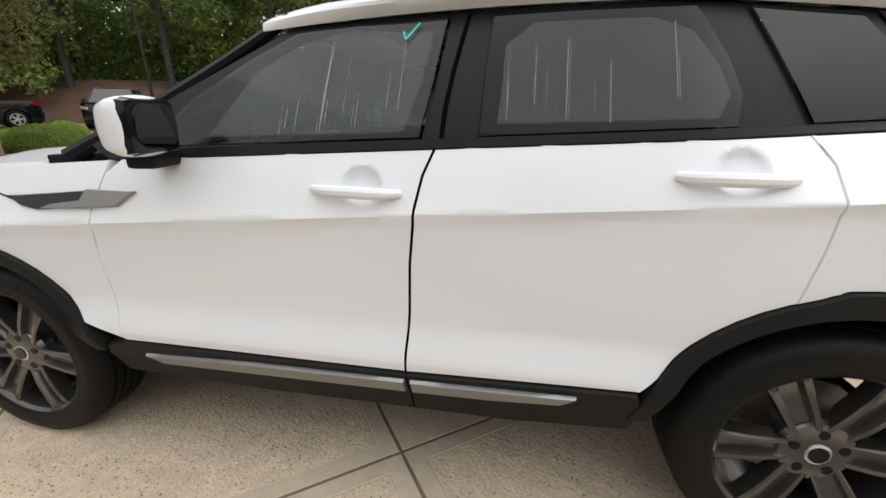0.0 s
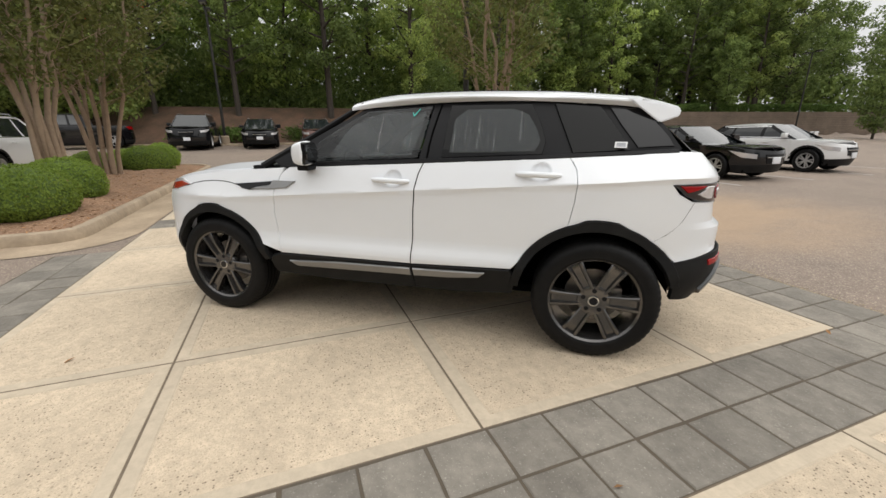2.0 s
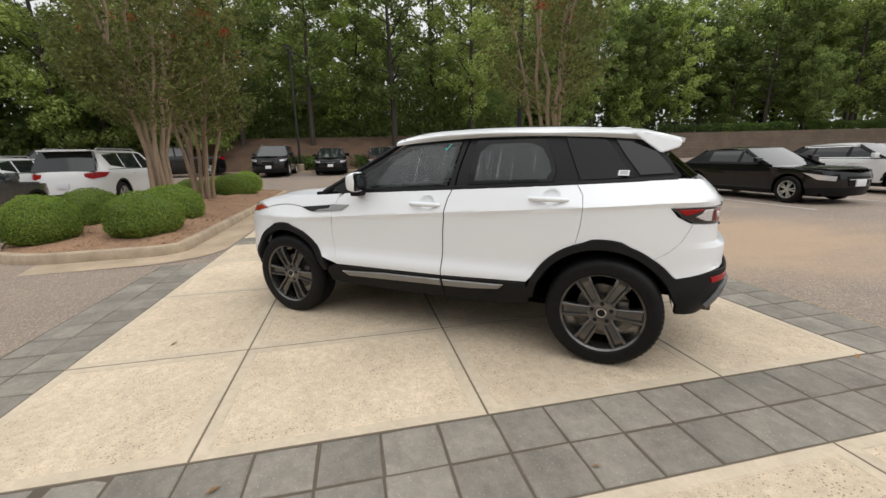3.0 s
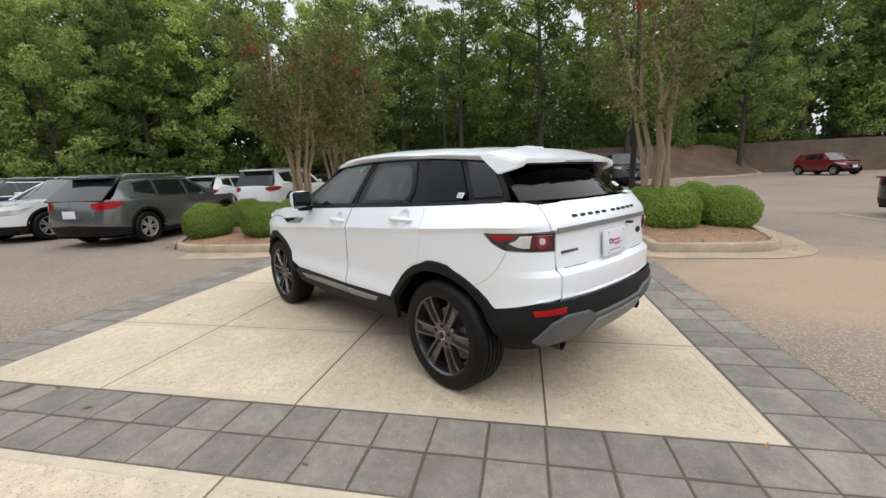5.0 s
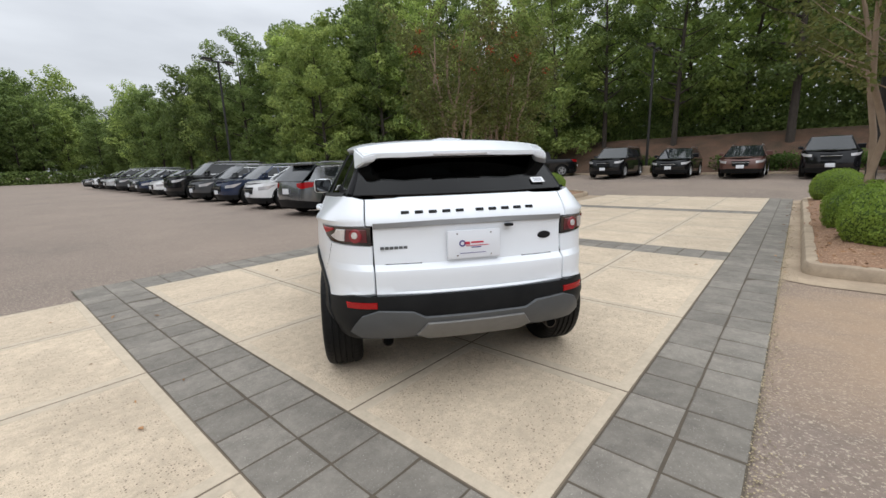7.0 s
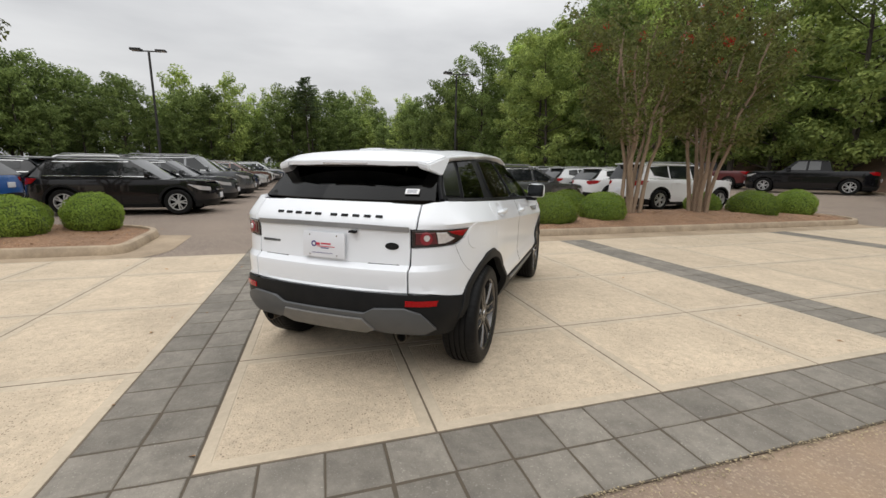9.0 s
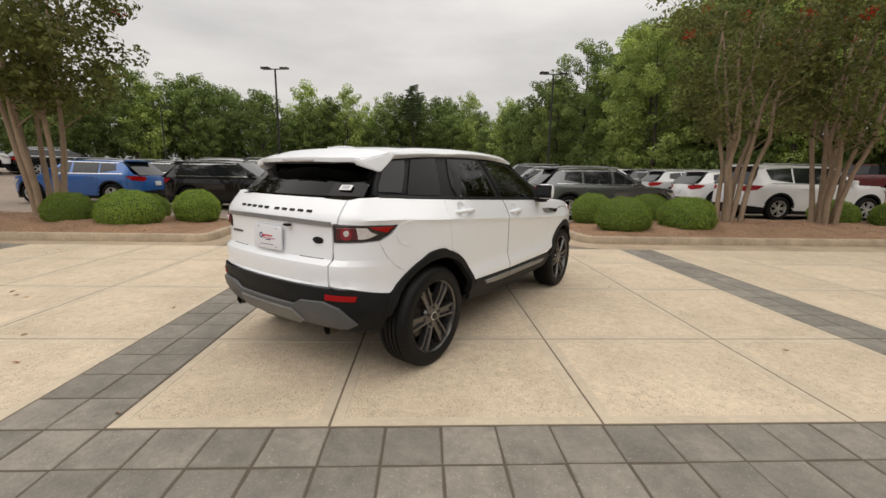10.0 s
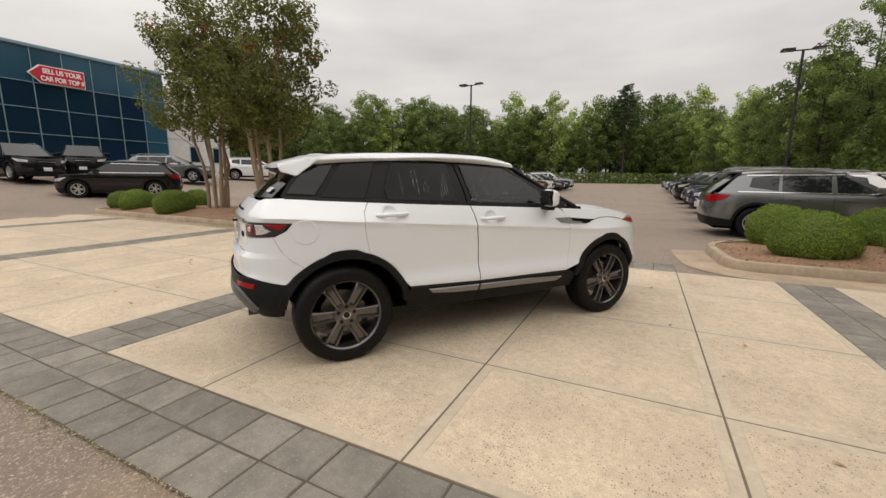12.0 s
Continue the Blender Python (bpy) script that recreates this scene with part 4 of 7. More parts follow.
        panel("front_window_frame", side((0.17, 1.487), (0.16, 1.458), (0.30, 1.385), (0.47, 1.27), (0.515, 1.22), (0.53, belt_z(0.5) + 0.018), (0.53, belt_z(0.53) - 0.008), (0.72, belt_z(0.7) - 0.008), (0.80, 1.145), (0.45, 1.335)), skin, M_SATINBLACK, car, mirror=mir, off=-0.016, gap=0)
        panel("front_window_frame", side((0.53, belt_z(0.53) - 0.008), (0.53, belt_z(0.5) + 0.018), (-0.245, belt_z(-0.25) + 0.016), (-0.245, belt_z(-0.25) - 0.008)), skin, M_SATINBLACK, car, mirror=mir, off=-0.016, gap=0)
        fw = [(0.53, belt_z(0.5) + 0.018), (-0.245, belt_z(-0.25) + 0.016), (-0.268, 1.30), (-0.29, zt(-0.3) - 0.022), (0.02, zt(0.0) - 0.024), (0.16, 1.458), (0.30, 1.385), (0.47, 1.27), (0.515, 1.22)]
        panel("front_side_window", side(*fw), skin, M_TINT, car, "dark tinted side window with dried water streaks", mirror=mir, off=-0.006, lip=0.004).visible_shadow = False
        rw = [(-0.395, belt_z(-0.4) + 0.014), (-0.985, belt_z(-1.0) + 0.012), (-1.0, 1.27), (-0.975, 1.35), (-0.93, 1.44), (-0.905, zt(-0.9) - 0.02), (-0.41, zt(-0.4) - 0.022), (-0.40, 1.35)]
        panel("rear_side_window", side(*rw), skin, M_TINT2, car, "dark privacy side window with dried water streaks", mirror=mir, off=-0.006, lip=0.004).visible_shadow = False
        qw = [(-1.15, belt_z(-1.14) + 0.012), (-1.46, belt_z(-1.46) + 0.012), (-1.43, 1.27), (-1.36, 1.37), (-1.285, zt(-1.3) - 0.012), (-1.03, zt(-1.0) - 0.014)]
        panel("quarter_window", side(*qw), skin, M_TINT2, car, "dark privacy quarter window", mirror=mir, off=-0.006, lip=0.004).visible_shadow = False
        if mir:
            # a dusty film on this side's glass, wiped short of its edges
            panel("dust_film", side((0.38, belt_z(0.4) + 0.04), (-0.20, belt_z(-0.2) + 0.03), (-0.235, 1.30), (-0.255, 1.44), (0.0, 1.455), (0.14, 1.42), (0.27, 1.34)), skin, M_DUST, car, "pale dust film on the glass", mirror=True, off=-0.003, lip=0.001).visible_shadow = False
            panel("dust_film", side((-0.44, belt_z(-0.44) + 0.04), (-0.94, belt_z(-0.95) + 0.03), (-0.97, 1.27), (-0.945, 1.34), (-0.89, 1.42), (-0.80, 1.455), (-0.52, 1.455), (-0.45, 1.40)), skin, M_DUST, car, "pale dust film on the glass", mirror=True, off=-0.003, lip=0.001).visible_shadow = False
        panel("belt_trim", side((0.62, belt_z(0.62) + 0.014), (-1.70, belt_z(-1.7) + 0.006), (-1.70, belt_z(-1.7) - 0.012), (0.70, belt_z(0.7) - 0.012)), skin, M_SATINBLACK, car, "black belt moulding", mirror=mir, off=0.003, gap=0.001, lip=0.012)
        # gloss black rear pillar
        panel("rear_pillar_panel", side((-1.495, 1.235), (-1.68, 1.245), (-1.655, 1.29), (-1.53, 1.445), (-1.33, 1.468), (-1.40, 1.36)), skin, M_GLOSSBLACK, car, "gloss black rear pillar panel", mirror=mir, off=-0.009, lip=0.01)
        # dark seam down the middle pillar
        seam = [(-0.296, 1.16), (-0.300, 1.25), (-0.312, 1.34), (-0.328, 1.43), (-0.342, 1.50)]
        panel("pillar_seam", side(*(seam + [(a - 0.008, b) for a, b in seam[::-1]])), skin, M_BLACKHOLE, car, mirror=mir, off=-0.0125, gap=0, lip=0.003, step=0.06)
        # handles
        for cy, cz in HANDLES:
            bm = bmesh.new()
            pts, rr = [], []
            for i in range(11):
                y = cy + 0.122 * (1 - 2 * i / 10)
                x = half_width(y, cz) + 0.03 - 0.028 * abs(1 - 2 * i / 10) ** 4
                pts.append((sgn * x, y, cz + 0.003 * (1 - 2 * i / 10)))
                rr.append(0.0165 - 0.006 * abs(1 - 2 * i / 10) ** 3)
            tube(bm, pts, rr, 10)
            for v in bm.verts:
                v.co.x = sgn * (half_width(v.co.y, cz) + (abs(v.co.x) - half_width(v.co.y, cz)) * 0.85)
            part("door_handle", bm, M_WHITE, car, "white pull door handle")
        # mirror
        bm = bmesh.new()
        box(bm, -0.10, 0.10, -0.045, 0.045, -0.075, 0.085, 0.044)
        bmesh.ops.subdivide_edges(bm, edges=bm.edges[:], cuts=2, use_grid_fill=True, smooth=0.6)
        for v in bm.verts:
            k = (v.co.y + 0.045) / 0.09
            v.co.x *= 1 - 0.22 * k
            v.co.z *= 1 - 0.30 * k
        cap = part("mirror_cap", bm, M_WHITE, car, "white door mirror shell", smooth=60)
        cap.matrix_basis = pose(sgn * 0.985, 0.47, 1.195, 0, 0, sgn * -8)
        bm = bmesh.new()
        box(bm, -0.088, 0.088, -0.060, 0.0, -0.064, 0.074, 0.028)
        part("mirror_bezel", bm, M_GLOSSBLACK, cap, "black mirror bezel")
        bm = bmesh.new()
        rim2 = [(0.072 * math.copysign(abs(math.cos(a)) ** 0.6, math.cos(a)), 0.005 + 0.054 * math.copysign(abs(math.sin(a)) ** 0.6, math.sin(a))) for a in [2 * math.pi * i / 28 for i in range(28)]]
        lo2, hi2 = [bm.verts.new((x, -0.063, z)) for x, z in rim2], [bm.verts.new((x, -0.052, z)) for x, z in rim2]
        bm.faces.new(lo2)
        for i in range(28):
            bm.faces.new((lo2[i], lo2[(i + 1) % 28], hi2[(i + 1) % 28], hi2[i]))
        bmesh.ops.recalc_face_normals(bm, faces=bm.faces[:])
        part("mirror_glass", bm, M_MIRROR, cap, "mirror glass")
        bm = bmesh.new()
        box(bm, -0.17, 0.0, -0.03, 0.05, -0.105, -0.062, 0.012)
        foot = part("mirror_foot", bm, M_SATINBLACK, cap, "black mirror foot")
        foot.scale.x = sgn
        # taillight
        light = panel("taillight", [(0.567, 1.048), (0.567, 0.94), (0.75, 0.948), (T0 - 1.80, 0.958), (T0 - 1.73, 0.985), (T0 - 1.66, 1.048), (0.80, 1.052)], skin, M_LENS_DARK, car, "dark smoked tail light housing", mirror=mir, off=0.006)
        panel("brake_lens", [(0.815, 1.040), (0.84, 1.024), (0.90, 1.008), (T0 - 1.735, 1.002), (T0 - 1.69, 1.040)], skin, M_LENS_RED, light, "red tail light lens", mirror=mir, off=0.012, step=0.03)
        panel("reverse_lens", [(0.72, 1.036), (0.733, 0.964), (0.785, 0.966), (0.83, 0.978), (0.87, 0.994), (0.82, 1.014), (0.80, 1.036)], skin, M_LENS_CLEAR, light, "clear reversing lens", mirror=mir, off=0.011, step=0.03)
        panel("inner_lens", [(0.588, 1.036), (0.586, 0.958), (0.735, 0.962), (0.715, 1.038)], skin, M_LENS_PINK, light, "smoked dark red inner lens", mirror=mir, off=0.010, step=0.03)
        panel("round_lens", arc(0.655, 0.998, 0.042, 0, 360, 24)[:-1], skin, M_LENS_DULLRED, light, "round red lens ring", mirror=mir, off=0.014, step=0.03)
        panel("round_lens_centre", arc(0.657, 1.001, 0.021, 0, 360, 18)[:-1], skin, M_LENS_CLEAR, light, "clear lens centre", mirror=mir, off=0.019, step=0.03)
        # reflector in the bumper
        panel("bumper_reflector", [(0.555, 0.630), (0.555, 0.592), (0.74, 0.586), (0.755, 0.622)], skin, M_LENS_RED, car, "red bumper reflector", mirror=mir, off=0.011, step=0.025)
        # exhaust tip
        bm = bmesh.new()
        lathe(bm, [(0.037, -0.16), (0.037, 0.02), (0.031, 0.02), (0.031, -0.16)], 20, axis="Y")
        ob = part("exhaust_tip", bm, M_EXHAUST, car, "round steel exhaust tip")
        ob.matrix_basis = pose(sgn * 0.515, -1.955, 0.374, 180, 0, 0)
        # near-black plug that gives the tip's bore its shade
        bm = bmesh.new()
        lathe(bm, [(0.0005, 0.014), (0.0315, 0.014), (0.0315, -0.16), (0.0005, -0.16)], 16, axis="Y")
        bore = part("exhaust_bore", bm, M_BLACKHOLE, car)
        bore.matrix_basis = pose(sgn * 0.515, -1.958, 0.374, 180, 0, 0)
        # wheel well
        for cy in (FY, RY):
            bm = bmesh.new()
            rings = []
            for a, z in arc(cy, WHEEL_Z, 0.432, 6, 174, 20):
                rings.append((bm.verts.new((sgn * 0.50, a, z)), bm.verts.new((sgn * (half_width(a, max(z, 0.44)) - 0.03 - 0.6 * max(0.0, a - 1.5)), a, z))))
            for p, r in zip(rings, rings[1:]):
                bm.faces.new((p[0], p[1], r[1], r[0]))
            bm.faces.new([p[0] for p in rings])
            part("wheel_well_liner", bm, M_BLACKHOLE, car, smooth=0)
        # inner near-black shell behind the shut gaps, coloured as their shade
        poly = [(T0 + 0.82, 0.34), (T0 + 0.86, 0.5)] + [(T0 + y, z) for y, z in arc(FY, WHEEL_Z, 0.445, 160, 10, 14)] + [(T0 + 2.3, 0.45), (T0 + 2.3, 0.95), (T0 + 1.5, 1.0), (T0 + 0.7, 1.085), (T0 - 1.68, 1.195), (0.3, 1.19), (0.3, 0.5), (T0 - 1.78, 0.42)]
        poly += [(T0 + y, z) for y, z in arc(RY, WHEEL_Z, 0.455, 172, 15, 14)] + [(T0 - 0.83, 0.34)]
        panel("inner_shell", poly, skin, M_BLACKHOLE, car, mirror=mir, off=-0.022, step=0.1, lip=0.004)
    # fuel flap on the right
    panel("fuel_flap", side(*arc(-1.585, 0.985, 0.082, 0, 360, 30)[:-1]), skin, M_WHITE, car, "round white fuel flap", off=0.0035, gap=0.0, lip=0.004, step=0.04)
    # tailgate
    gate = [(0.56, 1.05), (0.594, 1.052), (0.594, 1.196), (0.3, 1.203), (-0.3, 1.203), (-0.594, 1.196), (-0.594, 1.052), (-0.56, 1.05), (-0.56, 0.672), (-0.3, 0.668), (0.3, 0.668), (0.56, 0.672)]
    panel("tailgate", gate, skin, M_WHITE, car, step=0.04, cuts=[(z, 0.0) for z in (0.79, 0.802, 0.817, 0.832, 0.845)], gap=0.0045)
    panel("tailgate_trim", [(0.555, 1.066), (0.2, 1.074), (-0.2, 1.074), (-0.555, 1.066), (-0.555, 1.036), (-0.2, 1.044), (0.2, 1.044), (0.555, 1.036)], skin, M_SILVER, car, "satin silver tailgate strip", off=0.010, step=0.06)
    bm = bmesh.new()
    box(bm, 0.19, 0.235, -2.035, -2.0, 1.018, 1.033, 0.004)
    part("camera_pod", bm, M_SATINBLACK, car, "small black reversing camera")
    # number plate with a dealer's mark
    bm = bmesh.new()
    box(bm, -0.155, 0.155, -0.006, 0.006, -0.08, 0.08, 0.004)
    plate = part("dealer_plate", bm, M_PLATE, car, "white dealer plate with a red and blue mark")
    plate.matrix_basis = pose(0.0, -2.022, 0.928, -3, 0, 0)
    for nm, x0, x1, z0, z1, m in (("plate_mark", -0.060, -0.025, -0.002, 0.014, M_PLATE_RED), ("plate_mark", -0.018, 0.055, 0.004, 0.014, M_PLATE_RED), ("plate_mark", -0.05, 0.085, -0.011, -0.007, M_PLATE_RED), ("plate_mark", -0.018, 0.04, -0.022, -0.016, M_PLATE_BLUE), ("plate_mark", -0.085, 0.07, -0.052, -0.049, M_PLATE_BLUE)):
        bm = bmesh.new()
        box(bm, x0, x1, -0.0085, -0.005, z0, z1, 0.001)
        part(nm, bm, m, plate)
    bm = bmesh.new()
    lathe(bm, [(0.011, -0.0085), (0.019, -0.0085), (0.019, -0.005), (0.011, -0.005)], 20, axis="Y")
    ob = part("plate_mark", bm, M_PLATE_BLUE, plate)
    ob.matrix_basis = pose(-0.07, 0, 0.006)
    for x in (-0.1, 0.1):
        for z in (-0.062, 0.062):
            bm = bmesh.new()
            lathe(bm, [(0.001, -0.009), (0.005, -0.009), (0.005, -0.005), (0.001, -0.005)], 10, axis="Y")
            ob = part("screw", bm, M_CHROME, plate)
            ob.matrix_basis = pose(x, 0, z)
    # the maker's letters become plain dark bars of their size
    xs = [x + 0.02 for x in (-0.40, -0.322, -0.244, -0.166, -0.088, 0.03, 0.108, 0.186, 0.264, 0.342)]
    for x in xs:
        z = 1.118
        p = skin(x, z)
        bm = bmesh.new()
        box(bm, -0.023, 0.023, -0.006, 0.004, -0.0085, 0.0085, 0.002)
        ob = part("letter_bar", bm, M_CLAD, car, "dark raised letter bar")
        ob.matrix_basis = pose(p[0], p[1], p[2], -38, 0, 0)
    p = skin(-0.455, 0.925)
    bm = bmesh.new()
    for k in range(6):
        box(bm, -0.075 + k * 0.026, -0.053 + k * 0.026, -0.005, 0.003, -0.008, 0.008, 0.001)
    ob = part("model_badge", bm, M_SKID, car, "small grey letter bars")
    ob.matrix_basis = pose(p[0], p[1], p[2], 0, 0, -4)
    p = skin(0.455, 0.945)
    bm = bmesh.new()
    lathe(bm, [(0.001, -0.009), (0.018, -0.008), (0.022, -0.004), (0.022, 0.004), (0.001, 0.004)], 24, axis="Y")
    bmesh.ops.scale(bm, vec=(2.0, 1, 1), verts=bm.verts[:])
    ob = part("oval_badge", bm, M_CLAD, car, "dark oval badge")
    ob.matrix_basis = pose(p[0], p[1], p[2], 0, 0, 6)
    # rear bumper cladding and skid plate
    bump_poly = [(T0 - 1.745, 0.378), (T0 - 1.722, 0.50), (T0 - 1.665, 0.612), (0.70, 0.662), (0.5, 0.664), (0.0, 0.664), (-0.5, 0.664), (-0.70, 0.662), (-T0 + 1.665, 0.612), (-T0 + 1.722, 0.50), (-T0 + 1.745, 0.378), (-0.85, 0.372), (-0.5, 0.37), (0.0, 0.37), (0.5, 0.37), (0.85, 0.372)]
    panel("rear_bumper", bump_poly, skin, M_CLAD, car, "dark grey textured rear bumper", step=0.06, off=0.006)
    skid = [(-0.55, 0.585), (-0.37, 0.572), (-0.30, 0.535), (0.30, 0.535), (0.37, 0.572), (0.55, 0.585), (0.64, 0.55), (0.74, 0.44), (0.66, 0.405), (0.42, 0.40), (0.30, 0.425), (-0.30, 0.425), (-0.42, 0.40), (-0.66, 0.405), (-0.74, 0.44), (-0.64, 0.55)]
    panel("skid_plate", skid, skin, M_SKID, car, "satin grey rear skid plate", step=0.05, off=0.022, lip=0.03)
    panel("skid_insert", [(-0.29, 0.505), (0.29, 0.505), (0.35, 0.43), (0.28, 0.395), (-0.28, 0.395), (-0.35, 0.43)], skin, M_INSERT, car, "lighter grey skid insert", step=0.06, off=0.034)
    # front bumper
    panel("front_bumper", [(T0 + 1.80, 0.60), (T0 + 1.90, 0.80), (T0 + 1.88, 0.90), (T0 + 2.77, 0.90), (T0 + 2.77, 0.42), (T0 + 1.82, 0.42)], skin, M_WHITE, car, "white front bumper")
    panel("front_bumper_end", [(T0 + 1.80, 0.60), (T0 + 1.90, 0.80), (T0 + 1.88, 0.90), (T0 + 2.77, 0.90), (T0 + 2.77, 0.42), (T0 + 1.82, 0.42)], skin, M_WHITE, car, "white front bumper", mirror=True)
    panel("front_lower_grille", [(T0 + 1.95, 0.41), (T0 + 2.77, 0.41), (T0 + 2.77, 0.28), (T0 + 1.95, 0.30)], skin, M_CLAD, car, "dark lower front grille", off=0.006)
    panel("front_lower_grille", [(T0 + 1.95, 0.41), (T0 + 2.77, 0.41), (T0 + 2.77, 0.28), (T0 + 1.95, 0.30)], skin, M_CLAD, car, "dark lower front grille", off=0.006, mirror=True)
    panel("bonnet", [(-0.855, 0.98), (0.855, 0.98), (0.862, 1.3), (0.838, 1.55), (0.77, 1.75), (0.62, 1.90), (0.35, 2.0), (-0.35, 2.0), (-0.62, 1.90), (-0.77, 1.75), (-0.838, 1.55), (-0.862, 1.3)], hood_surf, M_WHITE, car, "white bonnet", step=0.08, lip=0.05)
    panel("cowl", [(-0.80, 0.84), (0.80, 0.84), (0.84, 0.98), (-0.84, 0.98)], lambda x, y: (x, y, 1.105 + 0.02 * (0.98 - y)), M_SATINBLACK, car, "black windscreen cowl", step=0.1)
    # roof
    rf = [(-0.64, 0.15), (-0.615, 0.28), (-0.4, 0.33), (0.0, 0.36), (0.4, 0.33), (0.615, 0.28), (0.64, 0.15), (0.67, -0.2), (0.67, -0.6), (0.65, -1.1), (0.61, -1.5), (-0.61, -1.5), (-0.65, -1.1), (-0.67, -0.6), (-0.67, -0.2)]
    panel("roof", rf, roof_surf, M_WHITE, car, "white roof", step=0.08, lip=0.012, gap=0)
    panel("glass_roof", [(-0.48, 0.12), (0.48, 0.12), (0.50, -0.4), (0.48, -1.22), (-0.48, -1.22), (-0.50, -0.4)], roof_surf, M_GLOSSBLACK, car, "dark panoramic glass roof", step=0.1, off=0.004)
    bm = bmesh.new()
    box(bm, -0.095, 0.095, -0.09, 0.09, -0.012, 0.010, 0.008)
    for v in bm.verts:
        if v.co.z > 0.004:
            v.co.x *= 0.6
            v.co.y *= 0.55
    ob = part("roof_aerial", bm, M_WHITE, car, "low white aerial dome")
    ob.matrix_basis = pose(0, -1.33, roof_z(0, -1.33))

    # spoiler
    def spoil(x, y):
        return (x, y, roof_z(x, max(-1.5, y)) + (y + 1.5) * (0.28 if y < -1.5 else 0))

    panel("roof_spoiler", [(-0.625, -1.5), (0.625, -1.5), (0.60, -1.62), (0.555, -1.70), (0.35, -1.755), (0.0, -1.77), (-0.35, -1.755), (-0.555, -1.70), (-0.60, -1.62)], spoil, M_WHITE, car, "white tailgate spoiler", step=0.06, lip=0.03)
    for sgn in (1, -1):
        bm = bmesh.new()
        top = lambda y: spoil(0.60, y)[2] - 0.004
        tri = [(0.634, -1.42, top(-1.42)), (0.618, -1.58, top(-1.58)), (0.585, -1.715, top(-1.715)), (0.590, -1.708, top(-1.715) - 0.04), (0.642, -1.60, 1.362), (0.640, -1.49, 1.445)]
        a = [bm.verts.new((sgn * x, y, z)) for x, y, z in tri]
        b = [bm.verts.new((sgn * (x - 0.085), y, z + (0.02 if z < 1.48 else 0))) for x, y, z in tri]
        bm.faces.new(a)
        bm.faces.new(b[::-1])
        for i in range(6):
            bm.faces.new((a[i], a[(i + 1) % 6], b[(i + 1) % 6], b[i]))
        bmesh.ops.recalc_face_normals(bm, faces=bm.faces[:])
        bmesh.ops.bevel(bm, geom=bm.edges[:], offset=0.008, segments=2, affect="EDGES")
        part("spoiler_fin", bm, M_WHITE, car, "white spoiler side fin")
    bm = bmesh.new()
    box(bm, -0.17, 0.17, -1.768, -1.74, 1.434, 1.446, 0.004)
    part("high_brake_lamp", bm, M_LENS_CLEAR, car, "slim high brake lamp")
    bm = bmesh.new()
    box(bm, -0.54, 0.54, -1.66, -1.46, 1.418, 1.436, 0.008)
    part("spoiler_underside", bm, M_GLOSSBLACK, car, "black spoiler underside")
    # back window
    bg = [(-0.66, 1.212), (-0.3, 1.208), (0.3, 1.208), (0.66, 1.212), (0.60, 1.42), (0.52, 1.46), (-0.52, 1.46), (-0.60, 1.42)]
    panel("rear_window", bg, back_glass_surf, M_TINT2, car, "dark tinted rear window", step=0.08).visible_shadow = False
    # added sheet just behind the glass, for the interior's band along its lower part
    panel("rear_window_band", [(-0.64, 1.216), (0.64, 1.216), (0.625, 1.30), (0.5, 1.29), (0.2, 1.285), (-0.2, 1.285), (-0.5, 1.29), (-0.625, 1.30)], back_glass_surf, M_CLAD, car, "grey sheet standing in for the interior behind the rear window", step=0.08, off=-0.005, lip=0.002)
    bm = bmesh.new()
    p = back_glass_surf(0.50, 1.265)
    box(bm, -0.045, 0.045, -0.004, 0.0, -0.022, 0.022)
    ob = part("window_sticker", bm, M_PAPER, car, "white paper window sticker")
    ob.matrix_basis = Matrix.Translation((p[0], p[1] - 0.012, p[2])) @ pose(0, 0, 0, -48, 0, 10)
    for z in (-0.01, 0.0, 0.01):
        bm = bmesh.new()
        box(bm, -0.032, 0.03, -0.0055, -0.003, z - 0.0025, z + 0.0025)
        part("sticker_print", bm, M_PAPERINK, ob)
    p = Vector(skin(-(T0 - 1.40), 1.247))
    bm = bmesh.new()
    box(bm, -0.004, 0.0, -0.032, 0.032, -0.018, 0.018)
    ob = part("window_sticker", bm, M_PAPER, car, "white paper window sticker")
    ob.matrix_basis = Matrix.Translation(p + Vector((-0.006, 0, 0))) @ pose(0, 0, 0, 0, 30, -12)
    bm = bmesh.new()
    for z in (-0.008, 0.0, 0.008):
        box(bm, -0.0055, -0.003, -0.024, 0.022, z - 0.002, z + 0.002)
    part("sticker_print", bm, M_PAPERINK, ob)
    # green tick on the left front window
    bm = bmesh.new()
    pts = [(-0.168, 1.440), (-0.178, 1.418), (-0.212, 1.462)]
    pp = [(Vector(skin(-(T0 + y), z)) + Vector((-0.003, 0, 0)), Vector((-0.8, 0, 0.55)).normalized()) for y, z in pts]
    strip(bm, pp, 0.005, 0.0012)
    part("marker_tick", bm, M_MARK, car, "green marker tick on the glass")
    # windscreen and screen pillars
    panel("windscreen", [(-0.76, 1.13), (0.76, 1.13), (0.60, 1.50), (-0.60, 1.50)], screen_surf, M_CLEAR, car, "clear raked windscreen", step=0.1, flip=True).visible_shadow = False
    for sgn in (1, -1):
        bm = bmesh.new()
        pts = []
        for k in range(8):
            f = k / 7
            z = 1.10 + 0.40 * f
            x = half_width(0.8 - 0.62 * f, z) - 0.035
            pts.append((sgn * (x * (1 - f) + 0.635 * f), 0.90 - 0.70 * f + 0.02 * math.sin(f * math.pi), z))
